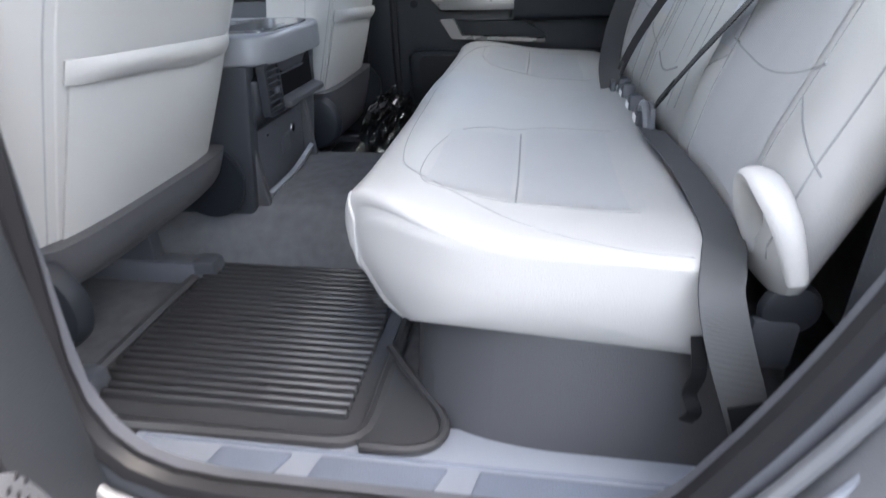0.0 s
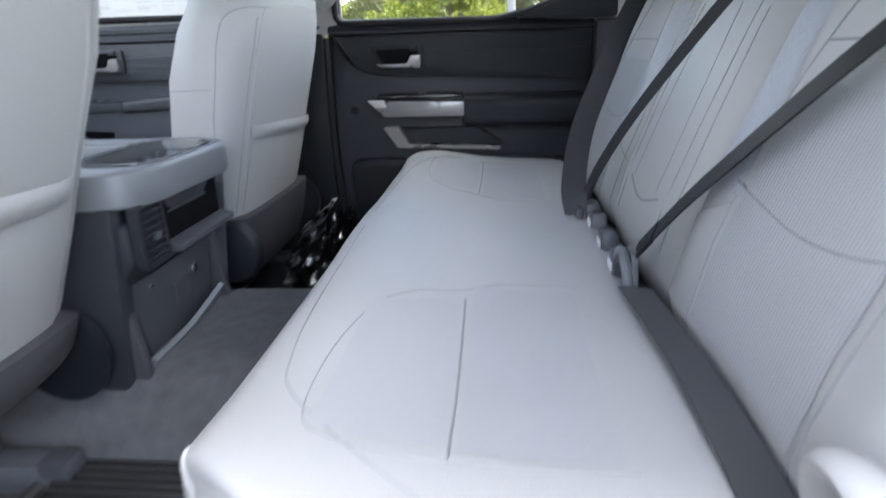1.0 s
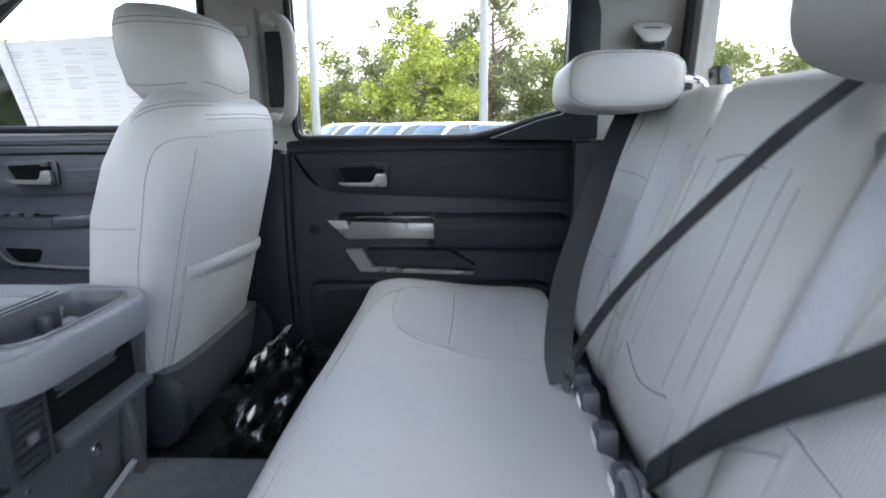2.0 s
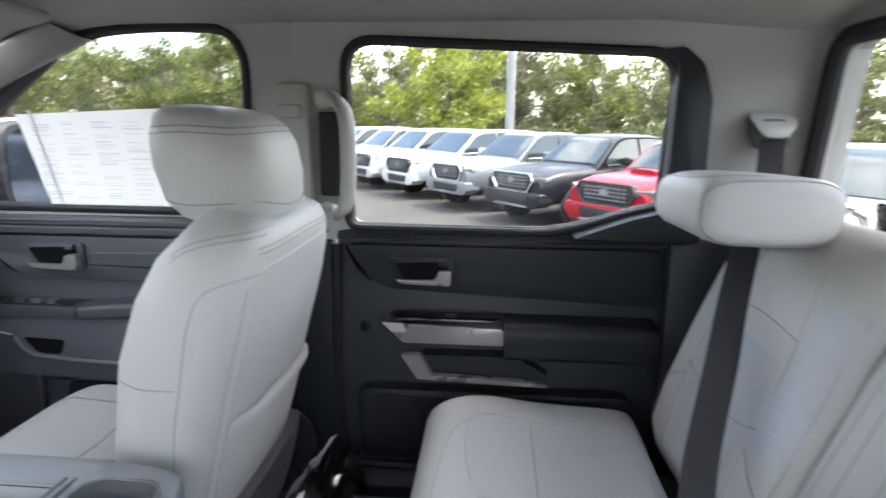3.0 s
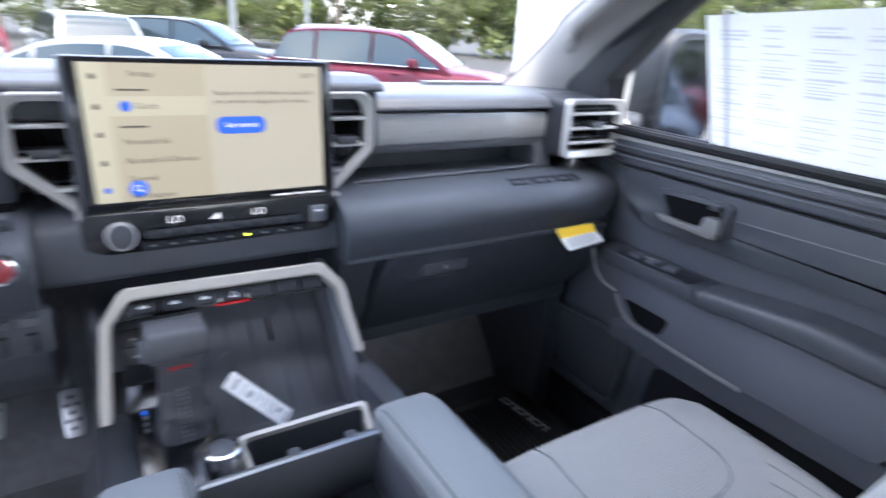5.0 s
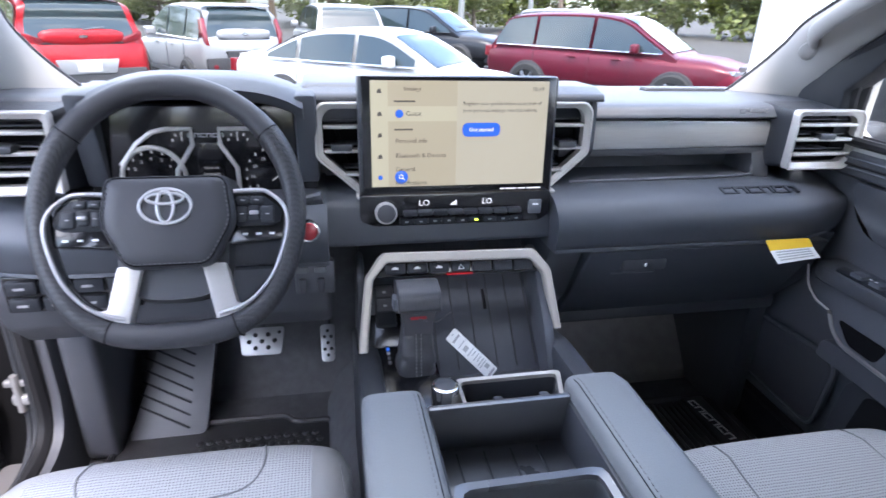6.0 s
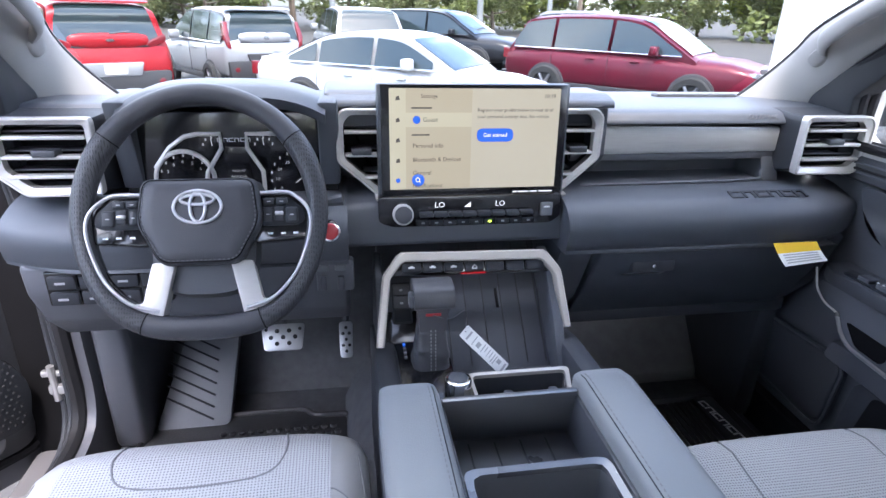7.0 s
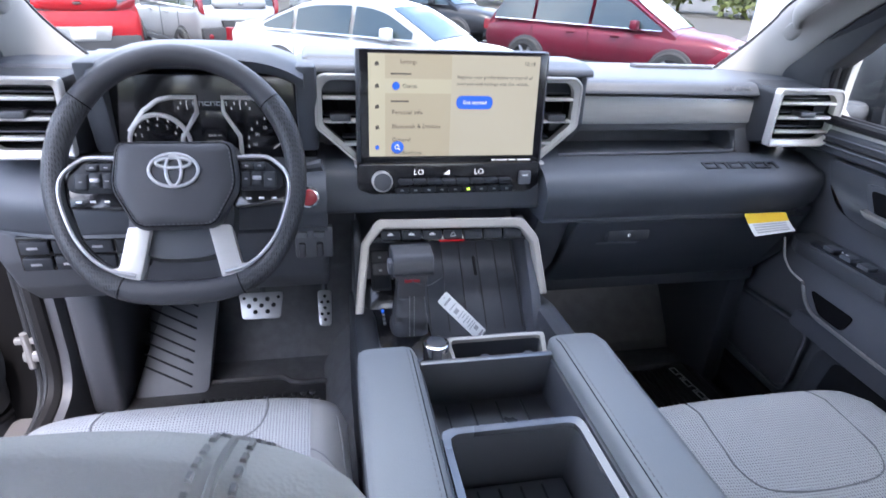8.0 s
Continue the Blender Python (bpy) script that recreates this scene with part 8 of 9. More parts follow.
CAPC = (0.0, 0.605)
hole = rounded2([(-0.118, 0.560), (-0.085, 0.545), (0.030, 0.542), (0.104, 0.548), (0.122, 0.566), (0.122, 0.640), (0.104, 0.658), (-0.105, 0.662), (-0.128, 0.640)], 0.008)
cap_in, cap_out = polar(hole, CAPC), polar(cap, CAPC)


def ring_at(pts, z, k=1.0):
    return [(CAPC[0] + (x - CAPC[0]) * k, CAPC[1] + (y - CAPC[1]) * k, z) for x, y in pts]


capm = loft([ring_at(cap_in, 1.262), ring_at(cap_in, 1.300), ring_at(cap_out, 1.302, 0.945), ring_at(cap_out, 1.299, 0.98), ring_at(cap_out, 1.292), ring_at(cap_out, 1.250, 1.005), ring_at(cap_out, 1.246, 0.985), ring_at(cap_in, 1.246)], cap=False)
ec = part("end_cap", capm, ENDCAP, con, "pale grey moulded console top")
part("cup_rim", loft([ring_at(cap_in, 1.300, 1.035), ring_at(cap_in, 1.3045, 1.03), ring_at(cap_in, 1.3045, 0.985), ring_at(cap_in, 1.285, 0.965), ring_at(cap_in, 1.284, 1.0)], cap=False), SATINFRAME, ec, "bright angular cup holder rim")
part("cup_well", loft([ring_at(cap_in, 1.292, 0.985), ring_at(cap_in, 1.245, 0.95), ring_at(cap_in, 1.215, 0.90)], cap=False), BLACK, ec, "dark cup holder well")
part("cup_floor", loft([ring_at(cap_in, 1.214, 0.91), ring_at(cap_in, 1.210, 0.91)]), BLACK, ec)
for tx, ty in ((-0.017, 0.556), (0.048, 0.648), (-0.060, 0.648)):
    part("cup_tab", rbox(tx - 0.007, tx + 0.007, ty - 0.009, ty + 0.009, 1.255, 1.306 if ty < 0.6 else 1.285, 0.004), ENDCAP if ty < 0.6 else CHAR, ec)
for ya in (0.676, 0.690):
    part("lid_slit", rbox(CX - 0.150, CX + 0.135, ya, ya + 0.002, 1.2995, 1.3032, 0.0004), DOORBLACK, ec)
vt = part("rear_vent", rbox(CX - 0.166, CX - 0.104, 0.538, 0.556, 1.150, 1.244, 0.004), SEAL, con, "black louvred rear vent")
for j in range(7):
    part("louvre", rbox(CX - 0.160, CX - 0.110, 0.531, 0.541, 1.158 + 0.0122 * j, 1.1610 + 0.0122 * j, 0.001), DOORCHAR, vt)
part("vent_surround", between([(x, 0.5335, z) for x, z in rounded2([(CX - 0.164, 1.152), (CX - 0.106, 1.152), (CX - 0.106, 1.242), (CX - 0.164, 1.242)], 0.005)], [(x, 0.5345, z) for x, z in rounded2([(CX - 0.172, 1.144), (CX - 0.098, 1.144), (CX - 0.098, 1.249), (CX - 0.172, 1.249)], 0.008)], 0.016, (0, 1, 0), 48), DOORCHAR, vt, "dark vent surround")
part("vent_tab", rbox(CX - 0.142, CX - 0.128, 0.526, 0.534, 1.188, 1.200, 0.002), CHAR, vt)
ft = part("rear_tray", prism([(0.525, 1.145), (0.525, 1.158), (0.556, 1.166), (0.56, 1.140)], "x", CX - 0.080, CX + 0.128, 0.004), PLINTH, con)
# tray mouth is a flat sheet with its shade put into the colour
part("rear_tray_mouth", rbox(CX - 0.082, CX + 0.118, 0.5505, 0.556, 1.162, 1.238, 0.001), VOID, con)
part("lower_panel", prism(rounded2([(CX - 0.150, 1.105), (CX + 0.125, 1.105), (CX + 0.105, 0.975), (CX - 0.125, 0.955)], 0.01), "y", 0.592, 0.62, 0.004), BLACK, con, "charcoal lower console panel")
for xa, xb in ((CX - 0.178, CX - 0.158), (CX + 0.130, CX + 0.150)):
    part("panel_cheek", prism([(0.585, 1.11), (0.62, 1.11), (0.62, 0.94), (0.566, 0.94)], "x", xa, xb, 0.005), PLINTH, con)
part("lower_panel_edge", strip(smooth_path([(CX - 0.150, 0.578, 0.962), (CX - 0.03, 0.574, 0.970), (CX + 0.118, 0.578, 0.992)], 4), 0.026, 0.010, (0, -0.5, 1)), ENDCAP, con, "pale foot strip of the console")
part("panel_label", rbox(CX - 0.02, CX + 0.03, 0.5905, 0.5925, 1.02, 1.06, 0.001), BLACK, con)
for x, z in ((CX + 0.053, 1.063), (CX - 0.09, 1.085)):
    part("socket", disc((x, 0.594, z), (0, -1, 0), 0.011 if x > 0 else 0.004, 0.006, 16), CHROME, con)

# window sheet with its print, on the front passenger glass
ws_ = thing("price_sheet", (0.80, 1.02, 1.57), "large white printed sheet taped inside the front side window", "paper sheet")
sheet_yz = [(0.74, 1.568), (1.225, 1.568), (1.272, 1.790), (0.76, 1.812)]
pg = part("page", pane([(side_x(z) + 0.012, y, z) for y, z in sheet_yz], 0.001, (1, 0, 0)), SHEET, ws_)
rng = random.Random(11)
for col in range(6):
    y0 = 1.24 - 0.078 * col
    z = 1.775
    while z > 1.585:
        h = rng.choice((0.0018, 0.0018, 0.0018, 0.0036))
        wdt = rng.uniform(0.03, 0.066)
        if rng.random() < 0.8:
            yy = y0 - 0.02 * (1.79 - z) * 3
            quad = bmesh.new()
            quad.faces.new([quad.verts.new(p) for p in ((side_x(z) + 0.0105, yy, z), (side_x(z) + 0.0105, yy - wdt, z), (side_x(z - h) + 0.0105, yy - wdt, z - h), (side_x(z - h) + 0.0105, yy, z - h))])
            part("print_line", quad, SHEETINK, pg)
        z -= h + rng.choice((0.0030, 0.0036, 0.009))
part("fold", pane([(side_x(1.57) + 0.010, 1.195, 1.57), (side_x(1.57) + 0.010, 1.19, 1.57), (side_x(1.8) + 0.010, 1.232, 1.80), (side_x(1.8) + 0.010, 1.237, 1.80)], 0.0008, (1, 0, 0)), SHEETINK, pg)
# front belt on the right pillar
b = belt("seat_belt", [(0.752, 0.565, 1.80), (0.755, 0.58, 1.6), (0.77, 0.60, 1.35), (0.775, 0.62, 1.05), (0.775, 0.63, 0.9)], (0, 1, 0), "black front seat belt on the centre pillar")
part("upper_loop", rbox(0.735, 0.765, 0.545, 0.60, 1.785, 1.815, 0.006), PILLAR, b)

# ---- open doors on the driver's side ----
def open_door(name, hinge, swing, length, label):
    t = thing(name, (0, 0, 0), label, "car door", "open doors")
    inner = 0.045
    sk = prism(rounded2([(-0.02, 0.72), (-length, 0.74), (-length - 0.05, 1.1), (-length - 0.02, 1.50), (0.0, 1.52)], 0.06), "x", -0.09, -0.03, 0.02)
    part("skin", sk, PAINT, t, "grey painted door skin")
    part("card", prism(rounded2([(-0.05, 0.82), (-length + 0.04, 0.84), (-length + 0.01, 1.1), (-length + 0.03, 1.48), (-0.04, 1.49)], 0.05), "x", -0.035, 0.0, 0.01), DOORCHAR, t, "charcoal door card")
    part("armrest", rbox(-0.01, 0.06, -length + 0.12, -0.42, 1.21, 1.30, 0.02, 3), BLACK, t)
    part("pull_trim", prism(rounded2([(-0.20, 1.29), (-0.25, 1.24), (-0.50, 1.24), (-0.47, 1.28)], 0.006), "x", 0.0, 0.045, 0.004), SILVER, t)
    part("pad", prism(rounded2([(-0.10, 1.35), (-length + 0.06, 1.33), (-length + 0.05, 1.46), (-0.08, 1.47)], 0.03), "x", -0.005, 0.02, 0.008), BLACK, t)
    part("map_pocket", prism(rounded2([(-0.12, 0.86), (-length + 0.10, 0.86), (-length + 0.14, 1.06), (-0.14, 1.06)], 0.04), "x", -0.01, 0.035, 0.012), CHAR, t)
    sg = part("speaker_grille", prism(rounded2([(-0.07, 0.90), (-0.28, 0.90), (-0.31, 1.00), (-0.28, 1.10), (-0.09, 1.10), (-0.05, 1.00)], 0.04), "x", 0.034, 0.040, 0.003), CHAR if name == "rear_door" else DOORBLACK, t, "meshed speaker grille")
    dot = finish(disc((0, 0, 0), (1, 0, 0), 0.0032, 0.0016, 6, 0.2), "grille_hole", SEAL)
    for i in range(14):
        for j in range(13):
            o = new("grille_hole", dot)
            o.parent = sg
            o.location = (0.0398, -0.275 + 0.0145 * i + 0.007 * (j % 2), 0.92 + 0.013 * j)
    part("door_seal", tube(rounded([(-0.02, -0.03, 0.80), (-0.02, -length + 0.0, 0.82), (-0.02, -length - 0.02, 1.1), (-0.02, -length + 0.0, 1.49), (-0.02, -0.02, 1.50)], 0.06), 0.013, 8, closed=True), SEAL, t)
    fr = rounded([(-0.05, -0.02, 1.50), (-0.09, -0.05, 1.93), (-0.09, -length + 0.06, 1.93), (-0.05, -length, 1.50)], 0.06)
    part("window_frame", tube(fr, 0.02, 8, closed=True), BLACK, t)
    part("window_pane", pane([p + Vector((-0.01, 0, 0)) for p in fr], 0.004, (1, 0, 0)), GLASS, t).visible_shadow = False
    t.matrix_basis = Matrix.Translation(hinge) @ Matrix.Rotation(radians(-swing), 4, "Z")
    return t


open_door("rear_door", (-0.945, 0.475, 0), 68, 0.82, "grey pickup rear door standing open with charcoal card")
open_door("front_door", (-0.955, 1.70, 0), 40, 0.96, "grey pickup front door standing open with charcoal card")
latch = thing("door_hinge", (-0.90, 1.63, 1.0), "bright steel door check strap in the front jamb", "door hinge")
part("check_arm", rbox(-0.93, -0.865, 1.625, 1.64, 1.02, 1.035, 0.004), STEEL, latch)
part("hinge_leaf", rbox(-0.92, -0.87, 1.62, 1.64, 0.975, 1.0, 0.006), STEEL, latch)
part("hinge_pin", tube([(-0.905, 1.625, 0.96), (-0.905, 1.625, 1.05)], 0.008, 10), STEEL, latch)

# added near-black slab: paints the gap's shade and hides the wing's sunlit end
part("jamb_gap_shade", prism([(1.665, 0.60), (1.716, 0.60), (1.716, 1.62), (1.665, 1.60)], "x", -1.0, -0.868, 0.006), VOID, cabin)

# ---- car park ----
gbm = bmesh.new()
bmesh.ops.create_grid(gbm, x_segments=300, y_segments=300, size=450)


def ease(f):
    f = min(1.0, max(0.0, f))
    return f * f * (3 - 2 * f)


def grade(x, y):
    """The car park falls away a little towards the row of pickups."""
    return -0.27 * ease((x - 2.5) / 5.5) * ease((11.0 - y) / 5.0) * ease((y + 60) / 20)


for v in gbm.verts:
    v.co.z = grade(v.co.x, v.co.y)
solo("ground", gbm, ASPHALT, "grey weathered asphalt car park", "ground", kind="structure")


def paint(name, c, metal=0.2):
    return material(name, c, 0.34, metal=metal, vary=0.03, coat=0.12, spec=0.3)


ARCHBLACK = material("wheel_arch_plastic", (0.02, 0.02, 0.022), 0.7, vary=0.2)
P_RED, P_BLACK, P_GREY, P_WHITE = paint("red_paint", (0.24, 0.006, 0.014)), paint("black_paint", (0.012, 0.013, 0.016)), paint("cement_grey_paint", (0.15, 0.165, 0.18)), paint("white_car_paint", (0.44, 0.45, 0.46))
P_MAROON, P_SILVER, P_BLUE, P_SCARLET = paint("maroon_paint", (0.085, 0.004, 0.014)), paint("silver_paint", (0.26, 0.265, 0.275), 0.4), paint("blue_paint", (0.015, 0.05, 0.16)), paint("scarlet_paint", (0.26, 0.006, 0.010))
TYRE = material("tyre_rubber", (0.012, 0.012, 0.012), 0.8, vary=0.2)
RIM = material("alloy_rim", (0.22, 0.22, 0.23), 0.35, metal=0.8, vary=0.1)
LAMP = material("headlamp_lens", (0.13, 0.14, 0.15), 0.1, metal=0.4, vary=0.2, scale=20, coat=0.8)
TAIL = material("tail_lamp", (0.13, 0.006, 0.01), 0.2, vary=0.15, coat=0.3)


def vehicle(name, label, category, col, L, W, stations, cab, wheels, wr, grille=None, rear=None, clad=None):
    """A parked vehicle, nose towards +y. stations: (y, z low, z high, half width); cab: (y, z) outline from the bonnet over the roof, with the belt's z at both ends."""
    t = thing(name, (0, 0, 0), label, category, "parked vehicles")
    rings = []
    for y, z0, z1, w in stations:
        rings.append(oval((0, y, (z0 + z1) / 2), (1, 0, 0), (0, 0, 1), w, (z1 - z0) / 2, 32, 4.6))
    body = part("body", loft(rings), col, t, angle=0.9)
    # glasshouse: a painted shell that leans in, with the windows let into it
    zb, zt = min(p[1] for p in cab), max(p[1] for p in cab)

    def half(z):
        return (W / 2 - 0.05) - 0.17 * max(0, (z - zb) / (zt - zb)) ** 1.3
    out = [(p.x, p.y) for p in smooth_path([(a, b, 0) for a, b in cab], 4)]
    rings = []
    for y, z in out:
        h = half(z)
        rings.append([(h * (-1 + q / 7), y, z - 0.05 * abs(-1 + q / 7) ** 8) for q in range(15)] + [(h, y, zb - 0.10), (-h, y, zb - 0.10)])
    part("upper_body", loft(rings), col, t, angle=0.9)

    def top_at(y):
        for (ya, za), (yb_, zb_) in zip(out, out[1:]):
            if ya <= y <= yb_:
                return za + (zb_ - za) * (y - ya) / max(yb_ - ya, 1e-6)
        return zb
    y_lo, y_hi = out[0][0] + 0.10, out[-1][0] - 0.22
    cuts = [y_lo + (y_hi - y_lo) * f for f in ((0, 0.47, 1) if L > 5.2 else (0, 0.26, 0.60, 1))]
    for s in (-1, 1):
        for n_, (ya, yb_) in enumerate(zip(cuts, cuts[1:])):
            ya, yb_ = ya + 0.035, yb_ - 0.035
            tops = []
            for q in range(9):
                y = ya + (yb_ - ya) * q / 8
                zt_ = top_at(y) - 0.085
                if zt_ > zb + 0.07:
                    tops.append((y, zt_))
            if len(tops) > 2:
                ring = [(s * (half(z) + 0.010), y, z) for y, z in tops] + [(s * (half(zb) + 0.010), tops[-1][0], zb + 0.05), (s * (half(zb) + 0.010), tops[0][0], zb + 0.05)]
                part("side_window", pane(ring, 0.004, (s, 0, 0)), CARGLASS, t, "dark side window")
            if n_:
                part("door_gap", tube([(s * (W / 2 + 0.001), ya - 0.035, zb - 0.02), (s * (W / 2 + 0.001), ya - 0.035, 0.42)], 0.006, 5), SEAL, t)
    front = [p for p in out[len(out) // 2:] if p[1] < zt - 0.05 and p[1] > zb + 0.03]
    rear_ = [p for p in out[:len(out) // 2] if p[1] < zt - 0.05 and p[1] > zb + 0.06]
    for pts_, nm, way in ((front, "windscreen", 1), (rear_, "rear_window", -1)):
        if len(pts_) > 1:
            rows = [[((half(z) - 0.10) * (-1 + q / 4), y + way * 0.014, z + 0.012 - 0.05 * abs((half(z) - 0.10) / half(z) * (-1 + q / 4)) ** 8) for q in range(9)] for y, z in pts_]
            gl = loft(rows, closed=False)
            bmesh.ops.solidify(gl, geom=list(gl.faces), thickness=0.004)
            part(nm, gl, CARGLASS, t, "dark reflecting glass")
    for s in (-1, 1):
        part("belt_trim", tube([(s * (half(zb) + 0.012), y_lo + 0.03, zb + 0.035), (s * (half(zb) + 0.012), y_hi - 0.05, zb + 0.035)], 0.010, 6), CHROME if col is not P_BLACK else BLACK, t)
        part("sill_cladding", rbox(min(s * (W / 2 - 0.05), s * (W / 2 + 0.004)), max(s * (W / 2 - 0.05), s * (W / 2 + 0.004)), wheels[0] + wr * 1.2, wheels[1] - wr * 1.2, stations[2][1] + 0.02, stations[2][1] + 0.13, 0.02), ARCHBLACK, t)
        ym = max(p[0] for p in cab) - 0.75
        mr = part("wing_mirror", rbox(s * (W / 2 - 0.02) if s > 0 else -W / 2 - 0.20, W / 2 + 0.20 if s > 0 else -(W / 2 - 0.02), ym - 0.06, ym + 0.08, zb + 0.02, zb + 0.19, 0.04, 3), col, t)
        for hy in (0.35, -0.55):
            part("door_handle", rbox(min(s * (W / 2 - 0.02), s * (W / 2 + 0.03)), max(s * (W / 2 - 0.02), s * (W / 2 + 0.03)), hy - 0.09, hy + 0.09, zb - 0.13, zb - 0.095, 0.012), col, t)
        for wy in wheels:
            arch = part("wheel_arch", disc((s * (W / 2 - 0.07), wy, wr), (s, 0, 0), wr * 1.16, 0.075, 32, 0.05), ARCHBLACK, t, "dark wheel arch")
            ty = part("tyre", loft([oval((s * (W / 2 - 0.16 + d), wy, wr), (0, 1, 0), (0, 0, 1), r, r, 32) for d, r in ((0, wr * 0.93), (0.02, wr), (0.20, wr), (0.225, wr * 0.93), (0.225, wr * 0.66), (0.18, wr * 0.62))]), TYRE, t)
            rm_ = part("rim", disc((s * (W / 2 + 0.015), wy, wr), (s, 0, 0), wr * 0.20, 0.03, 16), RIM, ty)
            for q in range(6):
                a = q * math.pi / 3
                part("spoke", tube([(s * (W / 2 + 0.03), wy + 0.1 * wr * math.cos(a), wr + 0.1 * wr * math.sin(a)), (s * (W / 2 + 0.025), wy + wr * 0.64 * math.cos(a), wr + wr * 0.64 * math.sin(a))], wr * 0.09, 6), RIM, ty)
    yf, zf0, zf1, wf = stations[-1]
    y1 = stations[-2][0]
    if grille:
        zc = grille
        part("grille", prism(rounded2([(-0.55, zc + 0.165), (0.55, zc + 0.165), (0.62, zc + 0.03), (0.47, zc - 0.19), (-0.47, zc - 0.19), (-0.62, zc + 0.03)], 0.04), "y", yf - 0.10, yf + 0.035, 0.012), SEAL, t, "dark honeycomb grille")
        g = [(x, yf + 0.035, z) for x, z in rounded2([(-0.55, zc + 0.165), (0.55, zc + 0.165), (0.62, zc + 0.03), (0.47, zc - 0.19), (-0.47, zc - 0.19), (-0.62, zc + 0.03)], 0.04)]
        part("grille_frame", tube(g, 0.022, 6, closed=True), CHROME if col is P_BLACK or col is P_GREY else ARCHBLACK, t)
        for j in range(4):
            part("grille_bar", tube([(-0.45, yf + 0.04, zc - 0.10 + 0.065 * j), (0.45, yf + 0.04, zc - 0.10 + 0.065 * j)], 0.009, 5), CHAR, t)
        for j in range(9):
            part("grille_bar", tube([(-0.40 + 0.1 * j, yf + 0.04, zc - 0.12), (-0.40 + 0.1 * j, yf + 0.04, zc + 0.11)], 0.007, 5), CHAR, t)
        part("grille_emblem", loft([oval((0, yf + 0.05 + d, zc + 0.02), (1, 0, 0), (0, 0, 1), 0.09, 0.06, 20) for d in (0, 0.012)]), GREYPL, t)
        for s in (-1, 1):
            lens = prism(rounded2([(s * 0.57, zc + 0.09), (s * 0.87, zc + 0.11), (s * 0.885, zc + 0.03), (s * 0.60, zc - 0.005)], 0.02), "y", yf - 0.10, yf + 0.03, 0.015)
            for v in lens.verts:
                v.co.y -= 0.42 * (abs(v.co.x) - 0.57) - 0.01
            part("headlamp", lens, LAMP, t, "clear headlamp")
            part("fog_lamp", disc((s * 0.72, yf - 0.02, zc - 0.36), (0, 1, 0), 0.06, 0.05, 16), LAMP, t)
        part("bumper", prism(rounded2([(-0.86, zc - 0.20), (0.86, zc - 0.20), (0.88, zc - 0.38), (0.70, zc - 0.50), (-0.70, zc - 0.50), (-0.88, zc - 0.38)], 0.04), "y", yf - 0.30, yf + 0.07, 0.03), col, t)
        part("skid_plate", rbox(-0.50, 0.50, yf - 0.05, yf + 0.085, zc - 0.50, zc - 0.455, 0.012), RIM, t)
        if L > 5.2 and col is P_RED:
            part("bonnet_scoop", loft([oval((0, y, z), (1, 0, 0), (0, 0, 1), a, b, 20, 4) for y, z, a, b in ((1.15, 1.20, 0.24, 0.02), (1.5, 1.21, 0.26, 0.05), (1.72, 1.20, 0.26, 0.06))]), col, t)
        part("intake", prism(rounded2([(-0.52, zc - 0.26), (0.52, zc - 0.26), (0.46, zc - 0.44), (-0.46, zc - 0.44)], 0.03), "y", yf, yf + 0.085, 0.008), SEAL, t)
    if rear:
        yb = stations[0][0]
        zc = rear
        for s in (-1, 1):
            if L < 4.3:
                if col is P_SCARLET:
                    lens = prism(rounded2([(s * 0.50, zc + 0.00), (s * 0.80, zc + 0.12), (s * 0.815, zc + 0.05), (s * 0.74, zc - 0.02), (s * 0.54, zc - 0.06)], 0.02), "y", yb - 0.012, yb + 0.16, 0.012)
                else:
                    lens = prism(rounded2([(s * 0.72, zc - 0.18), (s * 0.80, zc - 0.15), (s * 0.835, zc + 0.05), (s * 0.79, zc + 0.33), (s * 0.72, zc + 0.33), (s * 0.74, zc + 0.05)], 0.03), "y", yb - 0.012, yb + 0.16, 0.012)
                    for v in lens.verts:
                        v.co.y += 0.36 * max(0.0, v.co.z - 1.12)
                part("tail_lamp", lens, TAIL, t, "red tail lamp")
                part("fog_reflector", disc((s * 0.66, yb - 0.045, zc - 0.56), (0, -1, 0), 0.05, 0.02, 16), TAIL, t)
                continue
            part("tail_lamp", prism(rounded2([(s * (W / 2 - 0.30), zc + 0.02), (s * (W / 2 - 0.07), zc + 0.06), (s * (W / 2 - 0.05), zc - 0.16), (s * (W / 2 - 0.22), zc - 0.16)], 0.03), "y", yb - 0.02, yb + 0.25, 0.015), TAIL, t, "red tail lamp")
        low = zc - 0.78 if L < 4.3 else zc - 0.62
        part("tail_bumper", prism(rounded2([(-W / 2 + 0.08, zc - 0.40), (W / 2 - 0.08, zc - 0.40), (W / 2 - 0.12, low), (-W / 2 + 0.12, low)], 0.05), "y", yb - 0.06, yb + 0.3, 0.03), ARCHBLACK, t, "dark lower bumper")
        part("plate_recess", prism(rounded2([(-0.42, zc - 0.27), (0.42, zc - 0.27), (0.36, zc - 0.46), (-0.36, zc - 0.46)], 0.02), "y", yb - 0.072, yb + 0.05, 0.004), P_SILVER if col is P_SCARLET else ARCHBLACK, t)
        part("number_plate", rbox(-0.16, 0.16, yb - 0.085, yb - 0.072, zc - 0.435, zc - 0.30, 0.005), CONCRETE, t, "blank pale number plate")
        part("tail_trim", loft([oval((0, yb + 0.02 - d, zc + 0.03), (1, 0, 0), (0, 0, 1), a_, b_, 28, 3.5) for d, a_, b_ in ((0, 0.56, 0.11), (0.03, 0.54, 0.095), (0.045, 0.48, 0.06))]), col, t, angle=0.9)
